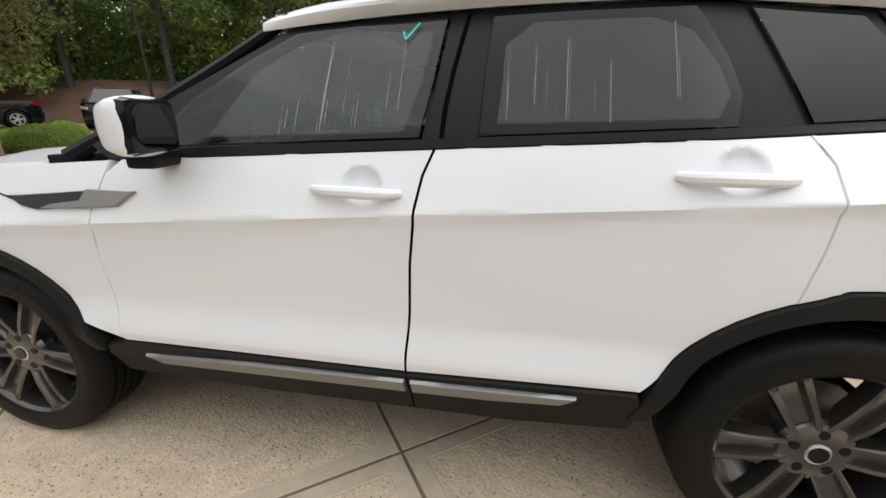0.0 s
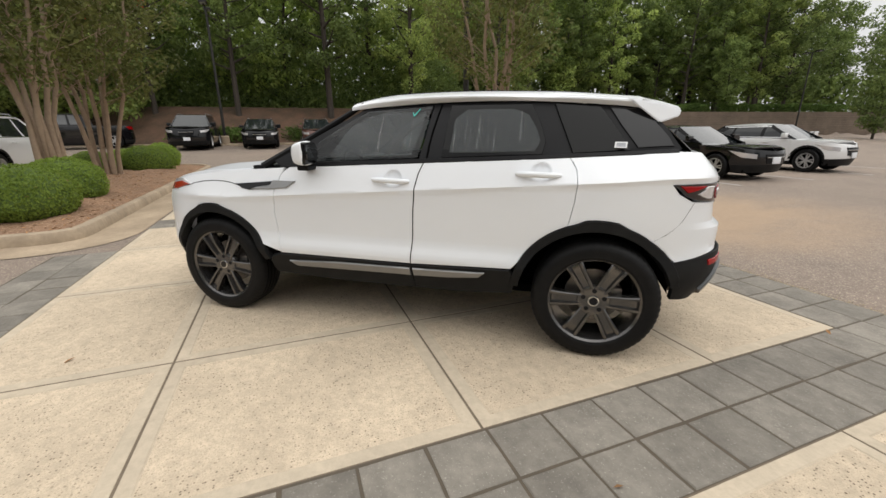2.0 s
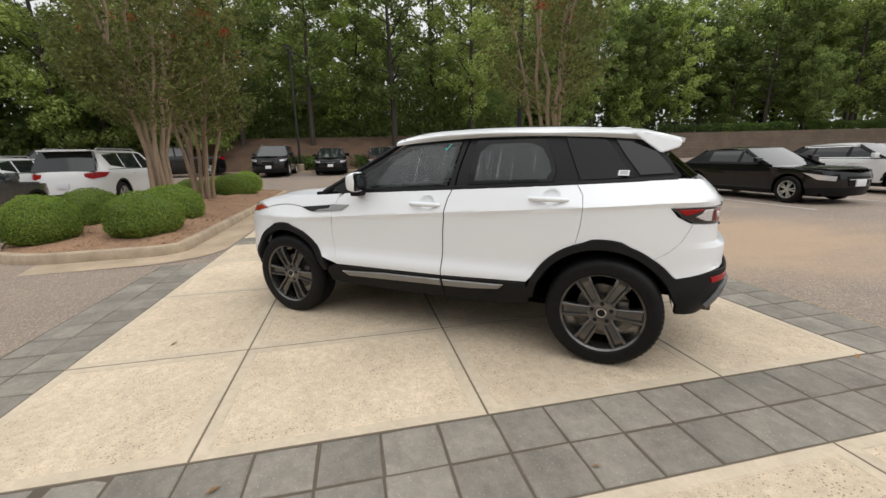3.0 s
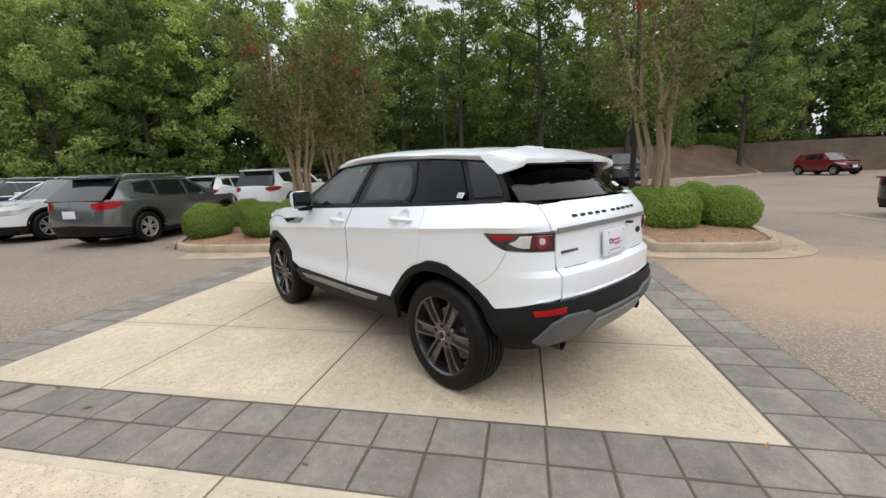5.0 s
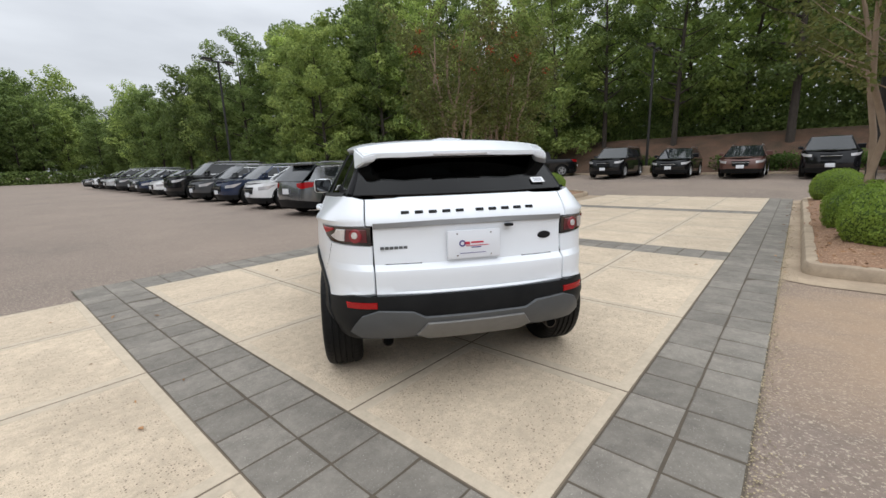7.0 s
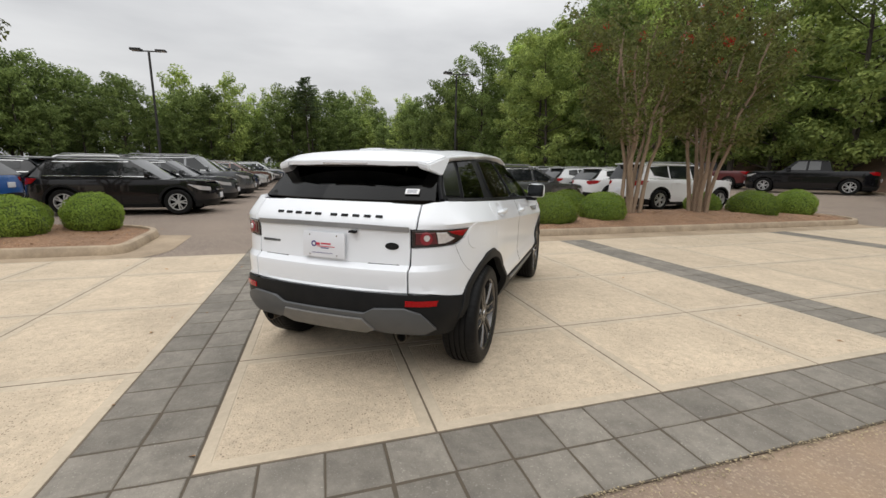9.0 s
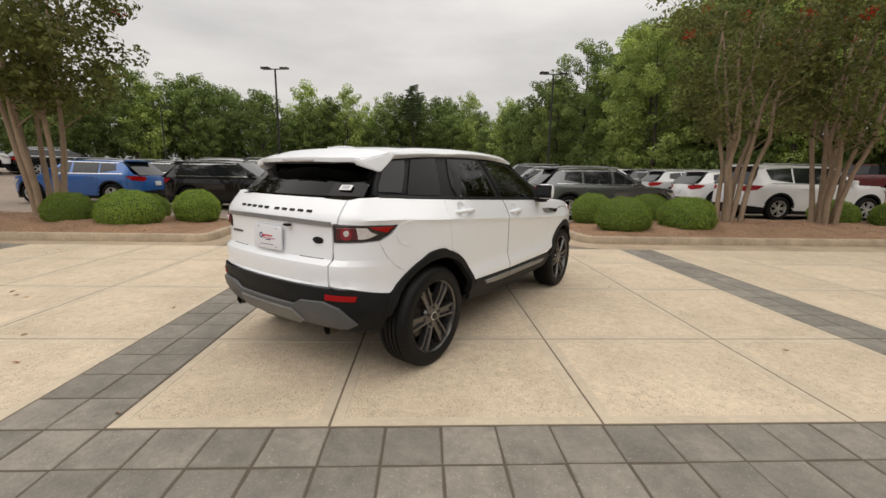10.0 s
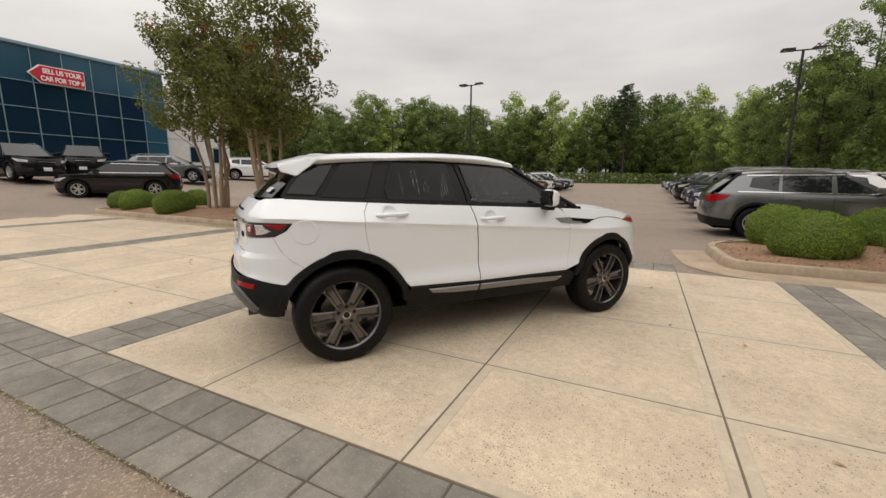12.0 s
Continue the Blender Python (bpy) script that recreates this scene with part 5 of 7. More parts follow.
        tube(bm, pts, [0.026, 0.025, 0.024, 0.023, 0.022, 0.021, 0.019, 0.014], 8)
        part("screen_pillar", bm, M_SATINBLACK, car, "black windscreen pillar")
    # interior
    bm = bmesh.new()
    box(bm, -0.70, 0.70, -1.65, 1.6, 0.30, 0.36, 0.02)
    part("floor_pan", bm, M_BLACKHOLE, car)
    bm = bmesh.new()
    box(bm, -0.74, 0.74, 0.62, 0.95, 0.75, 1.10, 0.06)
    part("dashboard", bm, M_SEAT, car, "dark dashboard")
    for x in (-0.36, 0.36):
        for y, zz in ((-0.25, 0.0), (-1.05, 0.03)):
            bm = bmesh.new()
            box(bm, x - 0.25, x + 0.25, y - 0.02, y + 0.48, 0.62 + zz, 0.76 + zz, 0.05)
            box(bm, x - 0.25, x + 0.25, -0.07, 0.07, 0.0, 0.62, 0.06, m=Matrix.Translation((0, y - 0.02, 0.68 + zz)) @ Matrix.Rotation(radians(14), 4, "X"))
            box(bm, x - 0.13, x + 0.13, -0.04, 0.04, 0.64, 0.80, 0.03, m=Matrix.Translation((0, y - 0.04, 0.68 + zz)) @ Matrix.Rotation(radians(12), 4, "X"))
            part("seat", bm, M_SEAT, car, "dark leather seat")
    bm = bmesh.new()
    R, r = 0.185, 0.016
    lathe(bm, [(R + r * math.cos(a), r * math.sin(a)) for a in [2 * math.pi * i / 10 for i in range(10)]], 36, axis="Y")
    box(bm, -0.05, 0.05, -0.02, 0.02, -0.05, 0.05, 0.01)
    box(bm, -0.18, 0.18, -0.012, 0.012, -0.014, 0.014)
    box(bm, -0.014, 0.014, -0.012, 0.012, -0.18, 0.0)
    ob = part("steering_wheel", bm, M_SEAT, car, "dark leather steering wheel")
    ob.matrix_basis = pose(-0.36, 0.42, 1.02, -25, 0, 0)
    # wheels
    first = build_wheel(car, pose(0.789, -WHEEL_Y, WHEEL_Z), True)
    copy_part(first, car, pose(0.789, WHEEL_Y, WHEEL_Z, 7, 0, 0))
    copy_part(first, car, pose(-0.789, -WHEEL_Y, WHEEL_Z, 0, 0, 180))
    copy_part(first, car, pose(-0.789, WHEEL_Y, WHEEL_Z, -4, 0, 180))
    # dried water streaks on the side glass
    rng = random.Random(7)
    for sgn in (1, -1):
        for y0, y1, n in ((0.18, -0.22, 13), (-0.45, -0.92, 10)):
            for k in range(n):
                y = rng.uniform(y0, y1)
                zb = belt_z(y) + rng.uniform(0.03, 0.10)
                z1 = zb + rng.uniform(0.05, 0.22)
                z1 = min(z1, 1.44 - max(0, y) * 0.6)
                if z1 < zb + 0.03:
                    continue
                bm = bmesh.new()
                ln = []
                for i in range(5):
                    z = zb + (z1 - zb) * i / 4
                    ln.append((Vector(skin(sgn * (T0 + y), z)) + Vector((-sgn * 0.001, 0, -0.001)), Vector((sgn * 0.85, 0, 0.5))))
                strip(bm, ln, rng.uniform(0.0008, 0.0022), 0.0004)
                part("water_streak", bm, M_STREAK, car, "pale dried water streak", smooth=0)
    return car


SUV = build_suv()

# ---- parked cars ----
M_CARGLASS = mat("dark_car_glass", (0.010, 0.012, 0.013), 0.05, spec=0.5)
M_SCREEN = mat("reflective_windscreen", (0.012, 0.015, 0.016), 0.05, spec=0.4, coat=0.3)
M_PAINTS = {
    "white": mat("white_paint", (0.74, 0.74, 0.74), 0.3, coat=0.9),
    "black": mat("black_paint", (0.006, 0.006, 0.007), 0.2, spec=0.2, coat=0.7),
    "grey": mat("gunmetal_paint", (0.15, 0.155, 0.16), 0.24, metal=0.65, coat=0.9),
    "silver": mat("silver_paint", (0.50, 0.51, 0.51), 0.32, metal=0.2, coat=0.9),
    "navy": mat("dark_blue_paint", (0.018, 0.028, 0.06), 0.25, spec=0.2, coat=0.8),
    "blue": mat("bright_blue_paint", (0.02, 0.11, 0.36), 0.28, metal=0.2, coat=1.0),
    "red": mat("red_paint", (0.15, 0.008, 0.012), 0.28, coat=1.0),
    "darkred": mat("dark_red_paint", (0.09, 0.012, 0.012), 0.3, coat=1.0),
    "bronze": mat("brown_red_paint", (0.13, 0.06, 0.045), 0.3, metal=0.3, coat=1.0),
    "darkgrey": mat("charcoal_paint", (0.065, 0.068, 0.072), 0.28, metal=0.2, spec=0.2, coat=0.8),
}
M_SCREEN.node_tree.nodes["Principled BSDF"].inputs["Coat IOR"].default_value = 1.65
COLOUR_WORDS = {"white": "white", "black": "black", "grey": "gunmetal grey", "silver": "silver", "navy": "navy blue", "blue": "bright blue", "red": "red", "darkred": "dark red", "bronze": "brownish red", "darkgrey": "charcoal grey"}
M_ALLOY = mat("silver_alloy", (0.58, 0.58, 0.58), 0.35, metal=0.7)
M_WHEELS = {}


def small_wheel(r=0.35, w=0.11):
    """Tyre and alloy meshes shared by all the parked cars; the outer face looks to +x."""
    if r not in M_WHEELS:
        bm = bmesh.new()
        lathe(bm, [(r * 0.66, -w), (r * 0.9, -w), (r, -w * 0.7), (r, w * 0.7), (r * 0.9, w), (r * 0.66, w * 0.95)], 28)
        t = bpy.data.meshes.new("tyre")
        bm.to_mesh(t)
        bm.free()
        t.materials.append(M_RUBBER)
        bm = bmesh.new()
        lathe(bm, [(r * 0.60, -w * 0.6), (r * 0.69, -w * 0.6), (r * 0.69, w * 0.95), (r * 0.62, w * 0.95), (r * 0.58, w * 0.5)], 28)
        for k in range(10):
            a = 2 * math.pi * k / 10 + (0.12 if k % 2 else -0.12)
            box(bm, w * 0.55, w * 0.85, -r * 0.045, r * 0.045, r * 0.1, r * 0.64, m=Matrix.Rotation(a, 4, "X"))
        lathe(bm, [(0.004, w * 0.4), (r * 0.17, w * 0.4), (r * 0.15, w * 0.9), (0.004, w * 0.9)], 12)
        a = bpy.data.meshes.new("rim")
        bm.to_mesh(a)
        bm.free()
        a.materials.append(M_ALLOY)
        bm = bmesh.new()
        lathe(bm, [(0.004, 0.0), (r * 0.6, 0.0), (r * 0.6, w * 0.3), (0.004, w * 0.3)], 20)
        d = bpy.data.meshes.new("wheel")
        bm.to_mesh(d)
        bm.free()
        d.materials.append(M_BLACKHOLE)
        M_WHEELS[r] = (d, t, a)
    return M_WHEELS[r]


KINDS = {
    # length, width, height, wheelbase, belt, bonnet height, screen base y, screen top y, roof end y, tail glass base y, wheel radius
    "suv": (4.66, 1.86, 1.60, 2.70, 1.06, 1.00, 1.00, 0.20, -1.62, -2.10, 0.36),
    "big_suv": (5.05, 1.99, 1.80, 2.95, 1.16, 1.15, 1.12, 0.42, -2.05, -2.35, 0.385),
    "crossover": (4.36, 1.80, 1.50, 2.64, 1.02, 0.97, 0.98, 0.18, -1.25, -1.92, 0.345),
    "sedan": (4.88, 1.86, 1.45, 2.83, 0.98, 0.90, 0.92, 0.02, -1.25, -1.92, 0.335),
    "small_hatch": (3.65, 1.60, 1.48, 2.38, 0.98, 0.95, 0.92, 0.30, -1.25, -1.62, 0.30),
    "pickup": (5.60, 1.95, 1.85, 3.50, 1.22, 1.20, 1.05, 0.45, -0.75, -0.95, 0.40),
    "van": (5.6, 2.05, 2.5, 3.5, 1.35, 1.2, 1.7, 1.0, -2.65, -2.75, 0.36),
}


def parked_car(kind, colour, m, label, group, name=None):
    """A parked car of a kind, built from its own bent panels."""
    L, Wd, H, WB, belt, bon, ys0, ys1, yr1, yr0, R = KINDS[kind]
    paint = M_PAINTS[colour]
    car = empty(name or {"suv": "suv", "big_suv": "suv", "crossover": "crossover", "sedan": "sedan_car", "small_hatch": "hatchback", "pickup": "pickup_truck", "van": "delivery_van"}[kind], label, "truck" if kind == "pickup" else "van" if kind == "van" else "car", m, group)
    hw = Wd / 2
    fy, ry = WB / 2 + 0.05, -WB / 2 + 0.05
    fwd, aft = L / 2, -L / 2
    prof = pchip([0.18, 0.34, 0.5, 0.62, belt - 0.18, belt - 0.05, belt, belt + 0.22, H - 0.05], [0.90, 0.955, 0.99, 0.985, 1.0, 0.985, 0.955, 0.85, 0.70 if kind != "van" else 0.84])

    def width(y, z):
        e = max(0.0, (y - (fwd - 1.0)) / 1.0, ((aft + 0.8) - y) / 0.8)
        k = max(0.0, min(1.0, (z - belt) / max(0.3, H - belt)))
        return hw * prof(z) - 0.10 * e * e - 0.05 * k * e

    t_r, t_f = 0.55, 0.6
    xr, xf = hw * 0.62, hw * 0.52
    tail = pchip([0.25, 0.42, 0.6, 0.75, belt - 0.1, belt + 0.02, H], [0.10, 0.02, 0.0, 0.02, 0.05, 0.10, 0.55 if kind not in ("pickup", "van") else 0.12])
    nose = pchip([0.2, 0.4, 0.55, 0.75, bon - 0.06, bon + 0.02], [0.12, 0.03, 0.0, 0.02, 0.10, 0.22])

    def skin2(t, z):
        sg = 1 if t >= 0 else -1
        s = abs(t)
        ya = aft + t_r
        yf = fwd - t_f
        c = 0.62
        ry_ = lambda x: aft + tail(z) + 0.05 * (x / xr) ** 2
        fy_ = lambda x: fwd - nose(z) - 0.08 * (x / xf) ** 2
        if s <= xr:
            return (sg * s, ry_(s), z)
        if s <= xr + c:
            x, y = hermite((xr, ry_(xr)), (0.5, 0.08), (width(ya, z), ya), (0.08, 0.6), (s - xr) / c)
            return (sg * x, y, z)
        y = ya + s - xr - c
        if y <= yf:
            return (sg * width(y, z), y, z)
        k = (y - yf) / 0.72
        if k <= 1:
            x, yy = hermite((width(yf, z), yf), (-0.1, 0.7), (xf, fy_(xf)), (-0.6, 0.18), k)
            return (sg * x, yy, z)
        x = xf - (y - yf - 0.72)
        return (sg * x, fy_(x), z)

    c = 0.62
    T = lambda y: y - (aft + t_r) + xr + c
    t_end = T(fwd - t_f) + 0.72 + xf
    ra = R + 0.065
    f_arch = [(T(y), z) for y, z in arc(fy, R, ra, 0, 180, 12)]
    r_arch = [(T(y), z) for y, z in arc(ry, R, ra, 0, 180, 12)]
    lo = 0.30
    bed = belt - 0.02
    doors = [ry + ra + 0.12, (ry + fy) / 2 - 0.02, fy - ra - 0.06]
    kw = dict(step=0.16, gap=0.004, lip=0.03)
    for mir in (False, True):
        top = bon - 0.03
        panel("front_fender", [(T(doors[2]), lo), (T(doors[2]), belt - 0.03), (T(ys0), bon - 0.01), (T(fwd - t_f), top - 0.02), (t_end, top - 0.12), (t_end, 0.42), (T(fwd - t_f) + 0.1, 0.40), (T(fy + ra), 0.38)] + [p for p in f_arch if p[1] > lo], skin2, paint, car, mirror=mir, **kw)
        panel("front_door", [(T(doors[1]), lo), (T(doors[1]), bed), (T(doors[2]), belt - 0.03), (T(doors[2]), lo)], skin2, paint, car, mirror=mir, **kw)
        panel("rear_door", [(T(doors[1]), lo), (T(doors[1]), bed), (T(doors[0]) - 0.1, bed), (T(doors[0]) - 0.1, lo + ra * 0.9), (T(doors[0]), lo)], skin2, paint, car, mirror=mir, **kw)
        panel("rear_quarter", [(T(doors[0]), lo), (T(doors[0]) - 0.1, lo + ra * 0.9), (T(doors[0]) - 0.1, bed), (xr + 0.2, bed), (0.0, bed), (0.0, 0.50), (xr + 0.2, 0.46), (T(ry - ra), 0.40)] + [p for p in r_arch[::-1] if p[1] > lo], skin2, paint, car, mirror=mir, **kw)
        panel("lower_cladding", [(T(ry + ra), 0.2), (T(fy - ra), 0.2), (T(fy - ra) , 0.315), (T(ry + ra), 0.315)], skin2, M_CLAD, car, mirror=mir, off=0.004, **kw)
        panel("rear_bumper_lower", [(0, 0.51), (xr + 0.2, 0.47), (T(ry - ra), 0.41), (T(ry - ra), 0.25), (0, 0.25)], skin2, M_CLAD, car, mirror=mir, off=0.003, **kw)
        panel("front_bumper_lower", [(T(fy + ra), 0.39), (T(fwd - t_f) + 0.1, 0.41), (t_end, 0.43), (t_end, 0.2), (T(fy + ra), 0.22)], skin2, M_CLAD, car, mirror=mir, off=0.003, **kw)
        panel("headlamp", [(T(fwd - t_f) - 0.05, top - 0.10), (T(fwd - t_f) + 0.35, top - 0.16), (T(fwd - t_f) + 0.62, top - 0.19), (T(fwd - t_f) + 0.60, top - 0.30), (T(fwd - t_f) + 0.25, top - 0.27)], skin2, M_LENS_CLEAR, car, "clear headlamp", mirror=mir, off=0.006, step=0.12)
        if kind != "van":
            panel("tail_lamp", [(xr - 0.10, belt - 0.09), (xr + 0.3, belt - 0.05), (xr + 0.58, belt - 0.07), (xr + 0.42, belt - 0.20), (xr + 0.1, belt - 0.25), (xr - 0.08, belt - 0.19)], skin2, M_LENS_RED, car, "red tail lamp", mirror=mir, off=0.006, step=0.1)
        # cabin sides
        roof_e = H - 0.085
        cab = [(T(ys0 + 0.05), belt - 0.025), (T(yr0), belt - 0.025), (T(yr1 - 0.08), roof_e - 0.09), (T(yr1 + 0.1), roof_e - 0.03), (T(yr1 + 0.7), roof_e), (T(ys1), roof_e), (T(ys1 + 0.12), roof_e - 0.05)]
        if kind == "van":
            panel("cabin_side", cab, skin2, paint, car, mirror=mir, off=-0.012, **kw)
            panel("side_window", [(T(1.55), belt + 0.04), (T(0.75), belt + 0.04), (T(0.75), H - 0.75), (T(1.15), H - 0.75)], skin2, M_CARGLASS, car, "dark side window", mirror=mir, off=-0.004, step=0.15)
        else:
            panel("cabin_side", cab, skin2, paint if kind in ("suv", "big_suv", "small_hatch") else M_SATINBLACK, car, mirror=mir, off=-0.012, **kw)
            ymid = doors[1]
            panel("front_window", [(T(ys0 - 0.22), belt + 0.02), (T(ymid + 0.05), belt + 0.02), (T(ymid + 0.04), roof_e - 0.05), (T(ys1 - 0.02), roof_e - 0.06)], skin2, M_CARGLASS, car, "dark side window", mirror=mir, off=-0.004, step=0.15, lip=0.01)
            yq = max(doors[0] - 0.12, yr1 + 0.25)
            panel("rear_window", [(T(ymid - 0.05), belt + 0.02), (T(yq), belt + 0.03), (T(max(yq, yr1 + 0.2) + 0.02), roof_e - 0.06), (T(ymid - 0.04), roof_e - 0.05)], skin2, M_CARGLASS, car, "dark side window", mirror=mir, off=-0.004, step=0.15, lip=0.01)
            if kind in ("suv", "big_suv", "crossover") and yq - 0.1 > yr0 + 0.35:
                panel("quarter_window", [(T(yq - 0.06), belt + 0.04), (T(yr0 + 0.62), belt + 0.13), (T(yr1 + 0.20), roof_e - 0.11), (T(max(yq, yr1 + 0.2) - 0.04), roof_e - 0.06)], skin2, M_CARGLASS, car, "dark quarter window", mirror=mir, off=-0.004, step=0.15, lip=0.01)
        if kind in ("suv", "big_suv", "crossover"):
            panel("window_trim", [(T(ys0 - 0.16), belt - 0.002), (T(ys0 - 0.16), belt + 0.016), (T(yr0 + 0.40), belt + 0.020), (T(yr0 + 0.40), belt + 0.002)], skin2, M_CHROME, car, "bright window line", mirror=mir, off=0.002, step=0.3, gap=0, lip=0.01)
            panel("window_trim", [(T(ys1 + 0.02), roof_e - 0.052), (T(ys1 + 0.02), roof_e - 0.036), (T(yr1 + 0.10), roof_e - 0.060), (T(yr1 + 0.10), roof_e - 0.076)], skin2, M_CHROME, car, "bright window line", mirror=mir, off=-0.002, step=0.3, gap=0, lip=0.01)
            for cy in (fy, ry):
                ring = arc(cy, R, ra + 0.055, 4, 176, 12) + arc(cy, R, ra - 0.004, 176, 4, 12)
                panel("arch_cladding", [(T(y), z) for y, z in ring], skin2, M_CLAD, car, mirror=mir, off=0.006, step=0.2, gap=0)
        sg = -1 if mir else 1
        bm = bmesh.new()
        box(bm, sg * (hw * 0.93), sg * (hw * 0.93 + 0.2), ys0 - 0.32, ys0 - 0.20, belt + 0.0, belt + 0.15, 0.03)
        part("door_mirror", bm, paint, car)
        for cy in (fy, ry):
            d, t, a = small_wheel(R)
            w = place(new("wheel", d), car)
            w.matrix_basis = pose(sg * (hw - 0.125), cy, R, 0, 0, 180 if mir else 0)
            place(new("tyre", t), w)
            place(new("rim", a), w)
            bm = bmesh.new()
            rings = [(bm.verts.new((sg * hw * 0.55, y, z)), bm.verts.new((sg * (hw - 0.05), y, z))) for y, z in arc(cy, R, ra + 0.015, -10, 190, 12)]
            for p, q in zip(rings, rings[1:]):
                bm.faces.new((p[0], p[1], q[1], q[0]))
            bm.faces.new([p[0] for p in rings])
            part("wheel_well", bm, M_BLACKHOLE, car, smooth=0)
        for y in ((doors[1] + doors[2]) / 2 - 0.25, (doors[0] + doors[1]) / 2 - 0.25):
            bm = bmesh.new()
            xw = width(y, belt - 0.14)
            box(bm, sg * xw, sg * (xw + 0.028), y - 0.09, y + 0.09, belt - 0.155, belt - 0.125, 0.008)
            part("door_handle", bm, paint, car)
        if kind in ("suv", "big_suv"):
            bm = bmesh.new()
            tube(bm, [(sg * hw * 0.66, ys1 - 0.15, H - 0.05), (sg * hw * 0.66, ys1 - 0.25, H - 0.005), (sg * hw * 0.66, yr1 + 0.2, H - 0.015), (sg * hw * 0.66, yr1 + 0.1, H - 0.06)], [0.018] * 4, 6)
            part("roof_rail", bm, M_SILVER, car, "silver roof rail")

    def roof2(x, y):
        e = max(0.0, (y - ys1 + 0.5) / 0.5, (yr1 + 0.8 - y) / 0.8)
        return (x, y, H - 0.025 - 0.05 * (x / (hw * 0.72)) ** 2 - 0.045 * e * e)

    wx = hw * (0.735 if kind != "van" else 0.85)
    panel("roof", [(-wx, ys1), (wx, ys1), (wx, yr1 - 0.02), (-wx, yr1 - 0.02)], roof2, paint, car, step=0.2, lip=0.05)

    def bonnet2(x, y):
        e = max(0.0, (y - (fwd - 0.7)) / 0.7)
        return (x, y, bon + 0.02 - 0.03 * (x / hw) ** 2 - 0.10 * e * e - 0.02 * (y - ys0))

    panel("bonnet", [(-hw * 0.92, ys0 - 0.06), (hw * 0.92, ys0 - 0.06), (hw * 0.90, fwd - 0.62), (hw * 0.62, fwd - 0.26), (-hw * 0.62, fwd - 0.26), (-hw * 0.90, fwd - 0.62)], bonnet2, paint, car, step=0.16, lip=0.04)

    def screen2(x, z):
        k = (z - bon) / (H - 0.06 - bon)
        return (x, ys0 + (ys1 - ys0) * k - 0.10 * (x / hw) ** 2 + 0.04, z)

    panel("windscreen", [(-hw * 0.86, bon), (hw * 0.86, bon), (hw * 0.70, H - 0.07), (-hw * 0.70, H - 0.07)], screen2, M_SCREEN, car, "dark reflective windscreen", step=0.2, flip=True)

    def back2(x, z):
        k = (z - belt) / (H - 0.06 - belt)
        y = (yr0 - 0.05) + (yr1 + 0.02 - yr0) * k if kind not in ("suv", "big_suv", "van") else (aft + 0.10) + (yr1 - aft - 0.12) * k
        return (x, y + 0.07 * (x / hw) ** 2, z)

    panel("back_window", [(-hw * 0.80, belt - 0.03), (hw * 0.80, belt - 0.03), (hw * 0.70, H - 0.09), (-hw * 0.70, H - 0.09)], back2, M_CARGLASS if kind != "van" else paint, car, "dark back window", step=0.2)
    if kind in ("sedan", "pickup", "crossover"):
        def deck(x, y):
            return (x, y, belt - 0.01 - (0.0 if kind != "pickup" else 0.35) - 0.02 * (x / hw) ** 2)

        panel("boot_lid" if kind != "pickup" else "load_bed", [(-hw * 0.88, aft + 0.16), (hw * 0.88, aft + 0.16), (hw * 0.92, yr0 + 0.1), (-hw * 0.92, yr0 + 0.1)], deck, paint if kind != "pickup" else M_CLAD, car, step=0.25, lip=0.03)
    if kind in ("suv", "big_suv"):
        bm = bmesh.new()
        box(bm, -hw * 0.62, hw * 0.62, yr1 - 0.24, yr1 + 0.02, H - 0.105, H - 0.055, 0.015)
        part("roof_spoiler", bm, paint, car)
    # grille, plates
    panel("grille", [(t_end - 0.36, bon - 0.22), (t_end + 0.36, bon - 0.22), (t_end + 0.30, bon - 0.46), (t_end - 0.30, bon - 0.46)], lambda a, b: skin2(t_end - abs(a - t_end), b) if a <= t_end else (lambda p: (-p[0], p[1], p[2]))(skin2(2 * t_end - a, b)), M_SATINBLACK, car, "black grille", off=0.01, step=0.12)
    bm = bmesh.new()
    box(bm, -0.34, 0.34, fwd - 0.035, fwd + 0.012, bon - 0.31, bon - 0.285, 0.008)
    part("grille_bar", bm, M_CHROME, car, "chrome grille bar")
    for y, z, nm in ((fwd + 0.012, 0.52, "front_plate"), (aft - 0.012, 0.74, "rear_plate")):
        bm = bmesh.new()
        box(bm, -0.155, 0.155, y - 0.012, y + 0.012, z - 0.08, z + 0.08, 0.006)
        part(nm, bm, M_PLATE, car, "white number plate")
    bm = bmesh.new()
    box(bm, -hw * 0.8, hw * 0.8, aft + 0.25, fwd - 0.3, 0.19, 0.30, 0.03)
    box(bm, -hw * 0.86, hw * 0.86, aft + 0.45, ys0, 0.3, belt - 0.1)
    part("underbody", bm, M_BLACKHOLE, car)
    return car


def put_car(kind, colour, u, v, turn, what, group):
    """turn: degrees of the car's nose from the plan's v axis towards u."""
    p = at_plan(u, v)
    m = Matrix.Translation((p.x, p.y, ground_height(p.x, p.y) + 0.012 - 0.004)) @ Matrix.Rotation(PLAN_A + radians(turn) - math.pi / 2, 4, "Z")
    names = {"suv": "SUV", "big_suv": "large SUV", "crossover": "crossover", "sedan": "saloon car", "small_hatch": "small hatchback", "pickup": "crew cab pickup truck", "van": "delivery van"}
    return parked_car(kind, colour, m, COLOUR_WORDS[colour] + " " + names[kind] + " " + what, group)


ROW_A = "cars parked along the aisle"
ROW_B = "cars parked back to back behind the aisle row"
